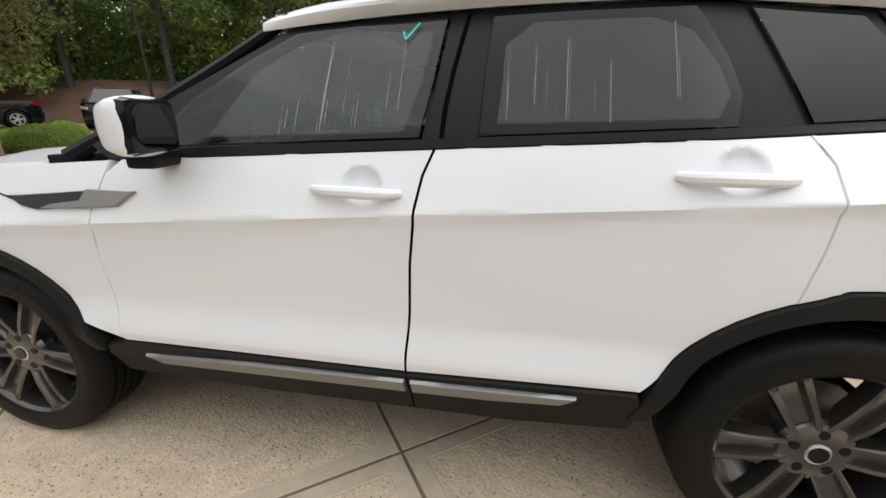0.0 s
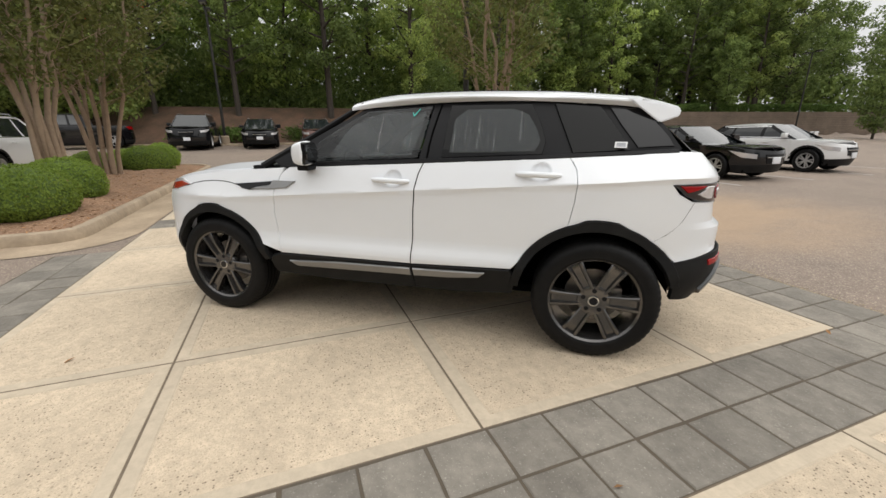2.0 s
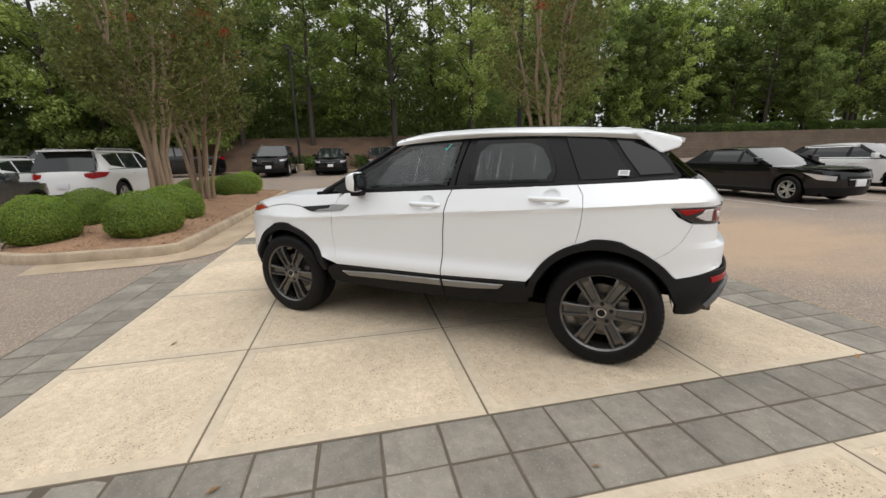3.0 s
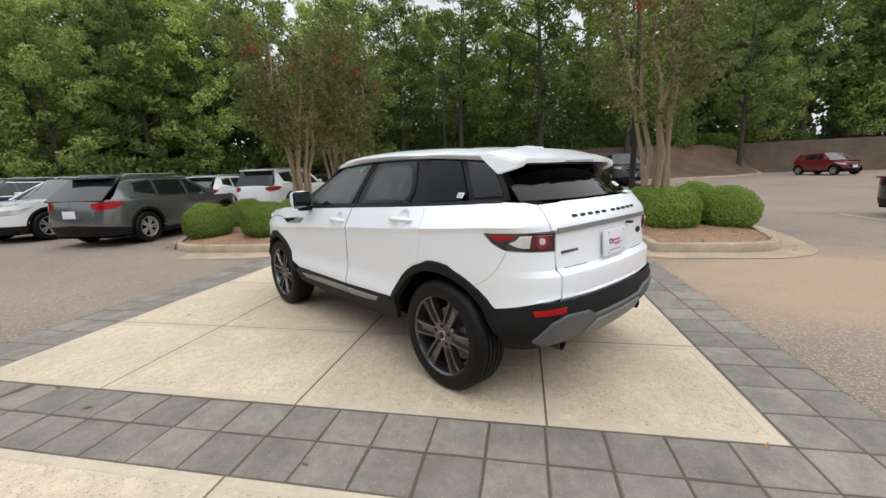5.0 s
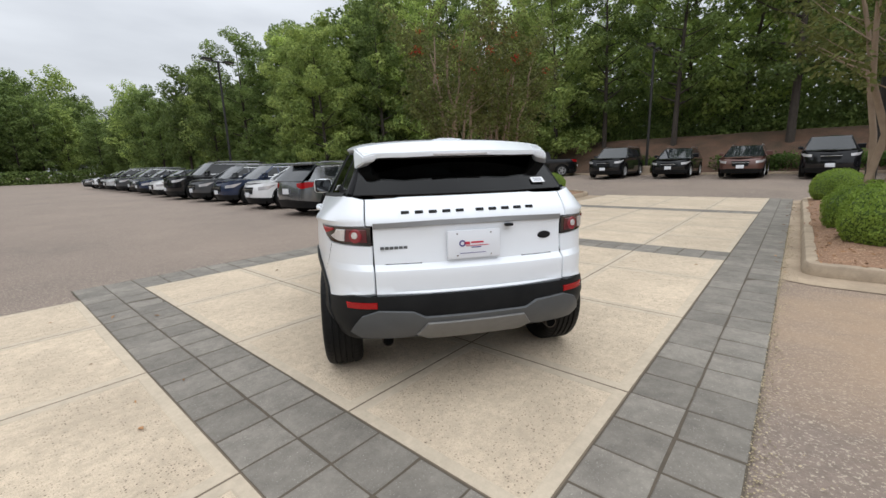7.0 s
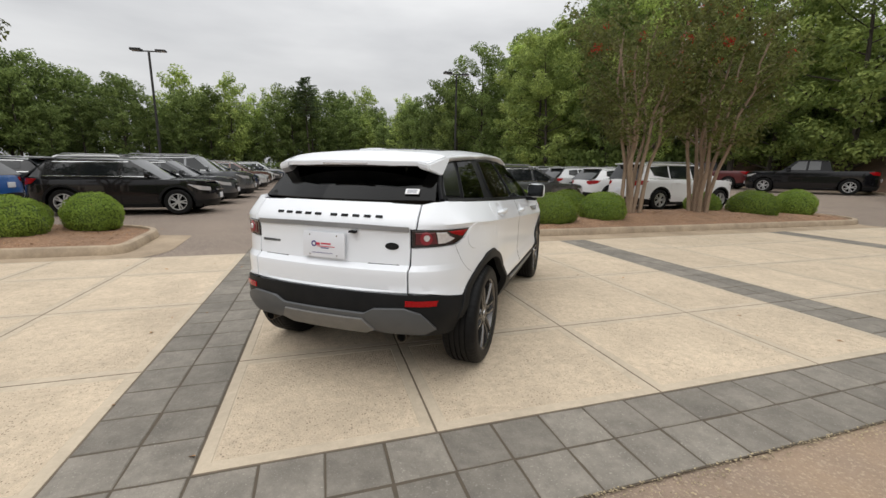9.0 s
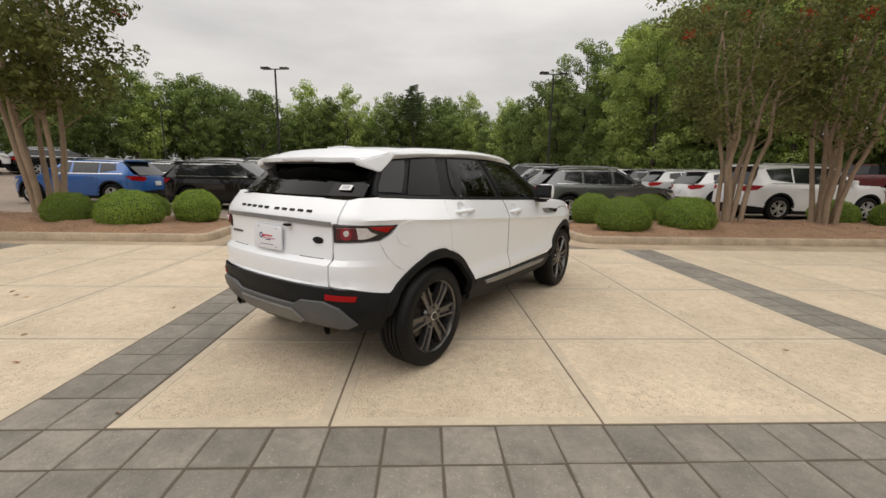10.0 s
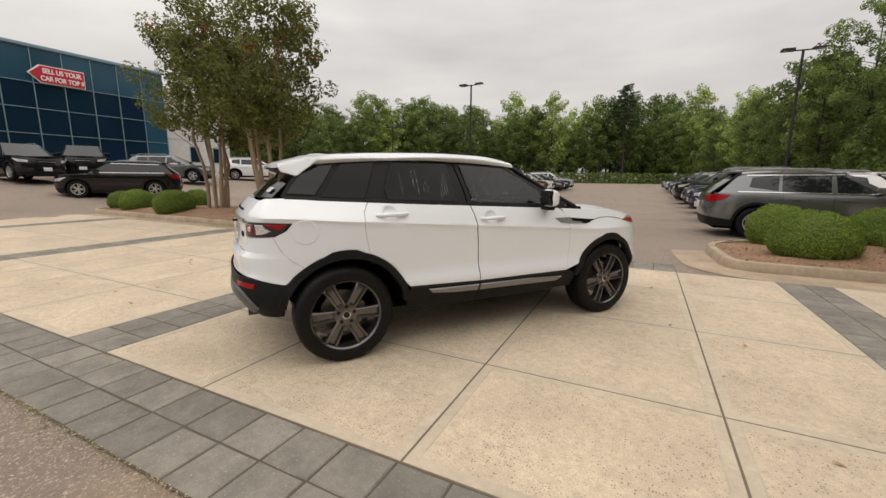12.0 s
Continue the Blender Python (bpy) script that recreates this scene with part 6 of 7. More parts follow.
ROW_N = "cars parked below the bank"
# right of the aisle: a tail-out SUV, then noses to the aisle
put_car("suv", "grey", 10.95, 7.25, 2, "parked nose-in beside a planting island", ROW_A)
for k, (kind, colour) in enumerate((("suv", "white"), ("suv", "navy"), ("suv", "darkgrey"), ("big_suv", "black"), ("sedan", "white"), ("sedan", "navy"), ("crossover", "grey"), ("suv", "darkgrey"), ("sedan", "silver"), ("suv", "black"), ("crossover", "white"), ("sedan", "grey"))):
    put_car(kind, colour, 14.0 + 2.85 * k, 7.5, 180 + (k % 3 - 1), "parked tail-in with its nose to the aisle", ROW_A)
# behind them, the second half of the double row
for k, (kind, colour) in enumerate((("big_suv", "white"), ("suv", "white"), ("suv", "silver"), ("suv", "darkgrey"), ("crossover", "white"), ("suv", "black"))):
    put_car(kind, colour, 11.4 + 2.9 * k, 14.3, 0, "parked nose-out behind the island", ROW_B)
# left of the aisle
for k, (kind, colour) in enumerate((("suv", "black"), ("suv", "darkgrey"), ("big_suv", "grey"), ("suv", "navy"), ("sedan", "silver"), ("suv", "bronze"), ("crossover", "white"), ("sedan", "darkgrey"), ("sedan", "navy"), ("suv", "silver"))):
    put_car(kind, colour, 12.4 + 2.9 * k, -4.7, (k % 3 - 1), "parked with its nose to the aisle", ROW_A)
for k, (kind, colour) in enumerate((("suv", "blue"), ("suv", "black"), ("suv", "silver"), ("big_suv", "white"), ("sedan", "grey"))):
    put_car(kind, colour, 13.6 + 2.9 * k, -10.6, 180, "parked in the second row", ROW_B)
# below the bank to the north-east
put_car("big_suv", "black", 7.95, 25.3, 180, "parked facing out below the bank", ROW_N)
put_car("suv", "black", 4.6, 25.3, 180, "with a chrome grille parked facing out below the bank", ROW_N)
put_car("suv", "bronze", 1.5, 25.2, 180, "parked facing out below the bank", ROW_N)
put_car("pickup", "black", -1.6, 25.3, 180, "parked facing out below the bank", ROW_N)
put_car("pickup", "darkgrey", -4.75, 25.2, 180, "parked facing out by the bank", ROW_N)
put_car("pickup", "black", 14.0, 26.4, 118, "parked side-on below the bank", ROW_N)
put_car("pickup", "darkred", 20.6, 26.8, 110, "parked far back under the trees", ROW_N)
# east of the drive
put_car("sedan", "black", -8.3, 7.9, 181, "parked in the open lot", "cars in the open lot")
put_car("crossover", "white", -12.3, 8.0, 186, "parked in the open lot", "cars in the open lot")
put_car("small_hatch", "red", -18.3, 29.4, 195, "parked by the terrace wall", "cars in the open lot")
put_car("sedan", "white", -48.0, 17.0, 120, "parked far off", "cars in the open lot")
# in front of the glass building
put_car("suv", "black", 8.8, -17.8, 235, "parked side-on before the glass building", "cars by the building")
put_car("big_suv", "black", 7.4, -24.0, 4, "parked before the glass building", "cars by the building")
put_car("pickup", "black", 10.6, -25.2, -25, "parked before the glass building", "cars by the building")
put_car("suv", "grey", 13.6, -22.2, 40, "parked beside the glass building", "cars by the building")
put_car("suv", "white", 19.6, -22.4, 55, "parked in the open lot by the building", "cars by the building")
put_car("suv", "black", 23.6, -20.2, 60, "parked beside the glass building", "cars by the building")
put_car("van", "white", -33.0, 52.0, 140, "on a road above the wall", "cars in the open lot")

# ---- plants ----
def leaf_mat(name, base, dark, rough=0.55, spray=0.8):
    m = bpy.data.materials.new(name)
    m.use_nodes = True
    n, l = m.node_tree.nodes, m.node_tree.links
    b = n["Principled BSDF"]
    b.inputs["Roughness"].default_value = rough
    b.inputs["Specular IOR Level"].default_value = 0.14
    g = n.new("ShaderNodeNewGeometry")
    o = n.new("ShaderNodeObjectInfo")
    mx = n.new("ShaderNodeMix")
    mx.data_type = "RGBA"
    mx.inputs[6].default_value, mx.inputs[7].default_value = (*dark, 1), (*base, 1)
    # whole sprays differ in tone as well as single leaves
    tc = n.new("ShaderNodeTexCoord")
    sp = n.new("ShaderNodeTexNoise")
    sp.inputs["Scale"].default_value = spray
    sp.inputs["Detail"].default_value = 2
    l.new(tc.outputs["Object"], sp.inputs["Vector"])
    sr = n.new("ShaderNodeMapRange")
    sr.inputs["From Min"].default_value, sr.inputs["From Max"].default_value = 0.36, 0.64
    l.new(sp.outputs["Fac"], sr.inputs["Value"])
    half = n.new("ShaderNodeMath")
    half.operation = "MULTIPLY_ADD"
    half.inputs[1].default_value = 0.55
    l.new(g.outputs["Random Per Island"], half.inputs[0])
    wide = n.new("ShaderNodeMath")
    wide.operation = "MULTIPLY"
    wide.inputs[1].default_value = 0.5
    l.new(sr.outputs["Result"], wide.inputs[0])
    l.new(wide.outputs[0], half.inputs[2])
    l.new(half.outputs[0], mx.inputs["Factor"])
    h = n.new("ShaderNodeHueSaturation")
    r = n.new("ShaderNodeMapRange")
    r.inputs["To Min"].default_value, r.inputs["To Max"].default_value = 0.75, 1.25
    l.new(o.outputs["Random"], r.inputs["Value"])
    l.new(r.outputs["Result"], h.inputs["Value"])
    l.new(mx.outputs[2], h.inputs["Color"])
    l.new(h.outputs["Color"], b.inputs["Base Color"])
    tr = n.new("ShaderNodeBsdfTranslucent")
    l.new(h.outputs["Color"], tr.inputs["Color"])
    ms = n.new("ShaderNodeMixShader")
    ms.inputs["Fac"].default_value = 0.45
    l.new(b.outputs["BSDF"], ms.inputs[1])
    l.new(tr.outputs["BSDF"], ms.inputs[2])
    l.new(ms.outputs["Shader"], n["Material Output"].inputs["Surface"])
    return m


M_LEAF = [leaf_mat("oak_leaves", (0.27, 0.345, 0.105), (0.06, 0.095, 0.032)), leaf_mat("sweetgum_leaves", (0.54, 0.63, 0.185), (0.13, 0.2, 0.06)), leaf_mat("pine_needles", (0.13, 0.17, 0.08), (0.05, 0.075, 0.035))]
M_MYRTLE = leaf_mat("crape_myrtle_leaves", (0.245, 0.262, 0.082), (0.075, 0.088, 0.03), spray=2.5)
M_BLOSSOM = leaf_mat("red_blossom", (0.5, 0.04, 0.03), (0.35, 0.02, 0.02))
M_BOX = leaf_mat("clipped_shrub_leaves", (0.28, 0.375, 0.07), (0.16, 0.235, 0.042))
M_HOLLY = leaf_mat("holly_leaves", (0.18, 0.27, 0.065), (0.05, 0.09, 0.025))
# solid core of a shrub, a darker green than its leaves
M_SHRUBCORE = mat("shrub_core_green", (0.10, 0.15, 0.032), 0.9, vary=0.5, scale=12)
M_BARK = mat("grey_brown_bark", (0.06, 0.048, 0.038), 0.95, vary=0.7, scale=6, bump=0.6, bump_scale=30)
M_MYRTLEBARK = mat("smooth_tan_bark", (0.30, 0.22, 0.15), 0.75, vary=0.6, scale=7, dark=(0.19, 0.13, 0.09), bump=0.25, bump_scale=18)


def leaves(points, normals, sizes, rng, shape=0.55):
    """Vertices and faces of folded diamond leaves at the points."""
    n = len(points)
    a = rng.normal(size=(n, 3)) * 0.6 + normals
    a /= np.linalg.norm(a, axis=1, keepdims=True)
    t = np.cross(a, rng.normal(size=(n, 3)))
    t /= np.linalg.norm(t, axis=1, keepdims=True) + 1e-9
    b = np.cross(a, t)
    s = sizes[:, None]
    p0 = points - t * s
    p1 = points + b * s * shape + a * s * 0.15
    p2 = points + t * s
    p3 = points - b * s * shape + a * s * 0.15
    v = np.stack([p0, p1, p2, p3], 1).reshape(-1, 3)
    f = np.arange(4 * n).reshape(-1, 4)
    return v, f


def leaf_mesh(name, v, f, materials, index=None):
    me = bpy.data.meshes.new(name)
    me.from_pydata(v.tolist(), [], f.tolist())
    for m in materials:
        me.materials.append(m)
    if index is not None:
        me.polygons.foreach_set("material_index", index.astype(np.int32))
    me.update()
    return me


def clump_cloud(rng, centres, radii, per, flat=0.75):
    pts, nrm = [], []
    for c, r in zip(centres, radii):
        k = max(4, int(per * r * r))
        d = rng.normal(size=(k, 3))
        d /= np.linalg.norm(d, axis=1, keepdims=True)
        q = d * (rng.uniform(0.35, 1.0, size=(k, 1)) ** 0.5) * r
        q[:, 2] *= flat
        pts.append(c + q)
        nrm.append(d + np.array([0, 0, 0.6]))
    return np.concatenate(pts), np.concatenate(nrm)


def forest_tree(seed, h, spread, per, leaf, low, full=1.0):
    """Meshes of a trunk with limbs and of a crown of leaf clumps."""
    rng = np.random.default_rng(seed)
    bm = bmesh.new()
    bend = rng.normal(size=2) * 0.35
    top = h * 0.9
    trunk = [(bend[0] * (k / 6) ** 2, bend[1] * (k / 6) ** 2, top * k / 6) for k in range(7)]
    tube(bm, trunk, [0.0135 * h * (1 - 0.85 * k / 6) for k in range(7)], 8)
    cs, rs = [], []
    nb = 30
    for k in range(nb):
        f = low + (0.97 - low) * (k + rng.uniform(0, 1)) / nb
        z = h * f
        prof = math.sin(math.pi * min(1.0, (f - low) / (1.03 - low)) ** 0.75)
        ln = spread * (0.30 + 0.75 * prof) * rng.uniform(0.7, 1.15)
        a = k * 2.4 + rng.uniform(-0.5, 0.5)
        base = (bend[0] * f * f, bend[1] * f * f, z - 0.25 * ln)
        tip = (base[0] + math.cos(a) * ln, base[1] + math.sin(a) * ln, z + 0.25 * ln)
        mid = ((base[0] + tip[0]) / 2, (base[1] + tip[1]) / 2, (base[2] + tip[2]) / 2 - 0.06 * ln)
        tube(bm, [base, mid, tip], [0.0065 * h * (1.1 - f), 0.004 * h * (1.1 - f), 0.01], 5, cap=False)
        for q in (0.45, 0.75, 1.0):
            cs.append(np.array(base) * (1 - q) + np.array(tip) * q + rng.normal(size=3) * 0.3)
            rs.append(full * (0.36 + 0.42 * rng.uniform()) * (spread / 3.2) * (1.1 if q < 1 else 0.9))
    cs.append(np.array([bend[0], bend[1], h * 0.95]))
    rs.append(0.6 * spread / 3.2)
    trunk_me = bpy.data.meshes.new("trunk")
    bm.to_mesh(trunk_me)
    bm.free()
    trunk_me.materials.append(M_BARK)
    p, nr = clump_cloud(rng, cs, rs, per, 0.75)
    v, f = leaves(p, nr, rng.uniform(0.7, 1.25, len(p)) * leaf, rng)
    return trunk_me, v, f


def tiered_pine(seed, h, spread, low):
    """Meshes of a straight bare trunk and of flat tufted tiers that shorten towards a rounded top."""
    rng = np.random.default_rng(seed)
    bm = bmesh.new()
    tube(bm, [(0.12 * math.sin(k), 0.1 * math.cos(2 * k), h * 0.98 * k / 8) for k in range(9)], [0.011 * h * (1 - 0.88 * k / 8) for k in range(9)], 8)
    cs, rs = [], []
    tiers = 13
    for k in range(tiers):
        f = k / (tiers - 1)
        z = h * (low + (0.985 - low) * f)
        reach = spread * (0.72 + 0.28 * math.sin(math.pi * min(1.0, f * 2.2)) - 0.38 * f ** 3)
        for j in range(6 if f < 0.8 else 4):
            a = j * 1.05 + k * 0.7 + rng.uniform(-0.3, 0.3)
            ln = reach * rng.uniform(0.62, 1.12)
            tip = np.array([math.cos(a) * ln, math.sin(a) * ln, z + (0.16 - 0.30 * (1 - f)) * ln])
            base = np.array([0.0, 0.0, z - 0.02 * ln])
            tube(bm, [tuple(base), tuple(base * 0.45 + tip * 0.55 + np.array([0, 0, 0.03 * ln])), tuple(tip)], [0.055 * (1.1 - f), 0.035 * (1.1 - f), 0.012], 5, cap=False)
            for q in (0.45, 0.63, 0.8, 0.95, 1.05):
                cs.append(base * (1 - q) + tip * q + rng.normal(size=3) * np.array([0.16, 0.16, 0.05]) + np.array([0, 0, 0.10]))
                rs.append(rng.uniform(0.26, 0.44))
    for q in range(5):
        cs.append(np.array([rng.normal() * 0.22, rng.normal() * 0.22, h * (0.95 + 0.012 * q)]))
        rs.append(0.3)
    trunk_me = bpy.data.meshes.new("trunk")
    bm.to_mesh(trunk_me)
    bm.free()
    trunk_me.materials.append(M_BARK)
    p, nr = clump_cloud(rng, cs, rs, 330, 0.42)
    v, f = leaves(p, nr, rng.uniform(0.7, 1.25, len(p)) * 0.115, rng, 0.35)
    return trunk_me, v, f


KITS = {}
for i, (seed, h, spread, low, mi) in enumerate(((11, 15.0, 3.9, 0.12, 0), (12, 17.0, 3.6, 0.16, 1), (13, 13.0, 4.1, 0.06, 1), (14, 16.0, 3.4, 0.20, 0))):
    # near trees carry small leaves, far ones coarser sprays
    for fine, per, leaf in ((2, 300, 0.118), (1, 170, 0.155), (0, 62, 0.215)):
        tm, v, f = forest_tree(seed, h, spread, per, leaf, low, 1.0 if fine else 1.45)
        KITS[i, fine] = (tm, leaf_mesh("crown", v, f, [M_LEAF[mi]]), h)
tm, v, f = tiered_pine(15, 18.0, 3.2, 0.62)
KITS[4, 0] = (tm, leaf_mesh("crown", v, f, [M_LEAF[2]]), 18.0)
TREE_WORDS = ["tall broadleaf tree with dense dark green leaves", "tall broadleaf tree with light green leaves", "low-branched green broadleaf tree", "slender dark green tree with a high crown", "tall pine with a bare lower trunk"]
rng_t = random.Random(21)


def plant_tree(x, y, kit, scale=1.0, fine=0):
    tm, cm, h = KITS[kit, fine]
    m = Matrix.Translation((x, y, ground_height(x, y) - 0.05)) @ Matrix.Rotation(rng_t.uniform(0, 6.28), 4, "Z") @ Matrix.Diagonal((scale, scale, scale * rng_t.uniform(0.92, 1.1), 1))
    t = empty("pine_tree" if kit == 4 else "tree", TREE_WORDS[kit] + " in the wood edge", "tree", None, "trees of the wood")
    t.matrix_basis = m
    place(new("trunk", tm), t)
    place(new("crown", cm), t)
    return t


def tree_line(points, spacing, layers, depth, scale=1.0, fine=0, mix=(0, 3, 0, 3, 0, 3, 1), vary=0.2):
    """Staggered trees along a line of plan points; later layers stand behind, to the line's right."""
    for a, b in zip(points, points[1:]):
        A, B = at_plan(*a), at_plan(*b)
        d = (B - A)
        n = max(1, int(d.length / spacing))
        side_v = Vector((d.y, -d.x, 0)).normalized()
        for layer in range(layers):
            for k in range(n):
                p = A + d * ((k + 0.5 * (layer % 2) + rng_t.uniform(-0.3, 0.3)) / n) + side_v * (layer * depth + rng_t.uniform(-1.2, 1.2))
                plant_tree(p.x, p.y, rng_t.choice(mix), scale * rng_t.uniform(1.0 - vary, 1.0 + 0.6 * vary) * (1.0 + 0.12 * layer), max(0, fine - layer))


# wood on the bank to the north-east, along the car park's north side, and far off to the west
tree_line([(-14.0, 33.5), (-6.0, 31.2), (10.0, 31.0), (26.0, 34.0)], 4.2, 2, 5.0, 1.08, fine=2, mix=(1, 2, 1, 2, 1, 3))
tree_line([(24.0, 31.5), (33.0, 23.0), (52.0, 20.0)], 3.4, 3, 5.0, 1.0, 2, (0, 1, 2, 3))
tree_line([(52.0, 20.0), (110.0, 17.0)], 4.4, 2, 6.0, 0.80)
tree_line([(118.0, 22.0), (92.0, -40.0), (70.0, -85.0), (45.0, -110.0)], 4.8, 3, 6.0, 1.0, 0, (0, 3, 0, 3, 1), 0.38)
tree_line([(-57.0, 33.9), (-46.0, 40.0), (-29.0, 45.0), (-15.0, 41.5)], 3.8, 3, 5.0, 1.0, 1, (1, 3, 0, 1))
tree_line([(-120.0, 20.0), (-68.0, 52.0)], 6.0, 2, 6.0, 1.0)
for u, v, k, s in ((-20.0, 40.0, 2, 0.6), (-30.0, 44.0, 2, 0.62), (-46.5, 34.6, 0, 0.5), (-50.5, 22.0, 0, 0.62)):
    p = at_plan(u, v)
    plant_tree(p.x, p.y, k, s)
plant_tree(-65.0, 80.5, 4, 1.24)


def woods_backing():
    """Loose undergrowth and deep foliage behind the wood edge, too dense to count."""
    rng = np.random.default_rng(5)
    pts, sizes = [], []

    def strip_of(a, b, n, depth, z0, z1, back, leaf=0.38):
        A, B = np.array(at_plan(*a)), np.array(at_plan(*b))
        d = B - A
        s = np.array([-d[1], d[0], 0]) / np.linalg.norm(d)
        t = rng.uniform(0, 1, (n, 1))
        q = A + d * t + s * (back + rng.uniform(0, depth, (n, 1)))
        zz = rng.uniform(0, 1, n) ** 1.4
        for i in range(n):
            q[i, 2] = ground_height(q[i, 0], q[i, 1]) + z0 + (z1 - z0) * zz[i]
        pts.append(q)
        sizes.append(rng.uniform(0.7, 1.3, n) * leaf)

    strip_of((-12, 37), (26, 39), 42000, 4.0, 0.1, 4.2, 0, 0.11)
    strip_of((-20, 47), (30, 47), 34000, 3.0, 0.0, 10.5, 0, 0.24)
    strip_of((26, 38), (34, 24), 8000, 3.0, 0.0, 3.0, 0, 0.18)
    strip_of((22, 43), (44, 29), 15000, 3.0, 0.0, 9.5, 0, 0.24)
    strip_of((34, 23), (112, 20), 16000, 3.0, 0.0, 3.5, 0, 0.24)
    strip_of((32, 38), (112, 32), 9000, 2.0, 0.0, 13.0, 0)
    strip_of((115, 24), (89, -40), 9000, 3.0, 0.0, 2.4, 0, 0.22)
    strip_of((89, -40), (67, -85), 8000, 3.0, 0.0, 2.4, 0, 0.22)
    strip_of((67, -85), (42, -110), 6000, 3.0, 0.0, 2.4, 0, 0.22)
    strip_of((132, 26), (100, -44), 6000, 2.0, 0.0, 14.0, 0)
    strip_of((100, -44), (50, -122), 8000, 2.0, 0.0, 14.0, 0)
    strip_of((-110, 36), (-62, 54), 5000, 3.0, 0.0, 6.0, 4)
    strip_of((-62, 54), (-16, 52), 6000, 3.0, 0.0, 9.0, 4)
    p = np.concatenate(pts)
    nr = rng.normal(size=p.shape)
    v, f = leaves(p, nr, np.concatenate(sizes), rng, 0.7)
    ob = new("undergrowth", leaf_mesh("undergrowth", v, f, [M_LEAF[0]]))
    tagged(ob, "dense dark green undergrowth along the wood edge", "undergrowth", kind="stuff")


woods_backing()


def crape_myrtle(seed, h, spread, m, label, per=560, stems=8):
    """Several smooth stems from one base, forking upwards into an airy crown with red blossom."""
    rng = np.random.default_rng(seed)
    thing = empty("crape_myrtle", label, "tree", m, "crape myrtles in the islands")
    cs, rs = [], []
    for k in range(stems):
        a = 2 * math.pi * k / stems + rng.uniform(-0.3, 0.3)
        r0 = rng.uniform(0.05, 0.32)
        base = Vector((math.cos(a) * r0, math.sin(a) * r0, -0.1))
        lean = spread * rng.uniform(0.15, 0.50)
        pts, rad = [], []
        for i in range(8):
            f = i / 7
            wob = Vector((rng.normal() * 0.075, rng.normal() * 0.075, 0))
            pts.append(base + Vector((math.cos(a) * lean * f ** 1.5, math.sin(a) * lean * f ** 1.5, h * 0.80 * f)) + wob * min(1, 3 * f))
            rad.append(0.060 * (1 - 0.82 * f) * rng.uniform(0.9, 1.1) + 0.006)
        bm = bmesh.new()
        tube(bm, pts, rad, 8)
        stem = part("stem", bm, M_MYRTLEBARK, thing, smooth=60)
        for j in range(12):
            f = 0.36 + 0.60 * (j + rng.uniform(0, 1)) / 12
            i = min(6, int(f * 7))
            p = pts[i].lerp(pts[i + 1], f * 7 - i)
            b = a + rng.uniform(-1.9, 1.9)
            ln = spread * rng.uniform(0.25, 0.6) * (1.15 - 0.5 * abs(f - 0.65))
            tip = p + Vector((math.cos(b) * ln, math.sin(b) * ln, ln * rng.uniform(0.5, 1.1)))
            bm = bmesh.new()
            tube(bm, [p, p.lerp(tip, 0.5) + Vector((0, 0, -0.05)), tip], [0.016 * (1.2 - f), 0.010 * (1.2 - f), 0.003], 5, cap=False)
            part("branch", bm, M_MYRTLEBARK, stem, smooth=60)
            for q in (0.55, 0.8, 1.0):
                cs.append(np.array(p.lerp(tip, q)) + rng.normal(size=3) * 0.10)
                rs.append(rng.uniform(0.26, 0.42))
    p, nr = clump_cloud(rng, cs, rs, per, 0.85)
    v, f = leaves(p, nr, rng.uniform(0.7, 1.3, len(p)) * 0.058, rng)
    place(new("crown", leaf_mesh("crown", v, f, [M_MYRTLE])), thing)
    tips = [c for c in cs if c[2] > h * 0.62]
    sel = [tips[i] for i in rng.choice(len(tips), 14, replace=False)]
    p, nr = clump_cloud(rng, sel, [0.15] * len(sel), 1500)
    v, f = leaves(p, nr, rng.uniform(0.7, 1.2, len(p)) * 0.032, rng)
    tagged(place(new("blossom", leaf_mesh("blossom", v, f, [M_BLOSSOM])), thing), label="red blossom clusters")
    return thing


for seed, u, v, h, sp, per, stems in ((31, 7.9, 9.3, 6.4, 2.4, 290, 7), (32, 7.8, 11.7, 6.2, 2.4, 290, 7), (33, -1.75, 8.3, 6.8, 2.2, 250, 6), (35, 7.4, -9.2, 6.9, 2.25, 690, 6), (36, 7.3, -6.7, 6.7, 2.25, 690, 6)):
    crape_myrtle(seed, h, sp, Matrix.Translation(at_plan(u, v, 0.22)) @ Matrix.Rotation(seed, 4, "Z"), "multi-stemmed crape myrtle with olive leaves and red blossom", per, stems)


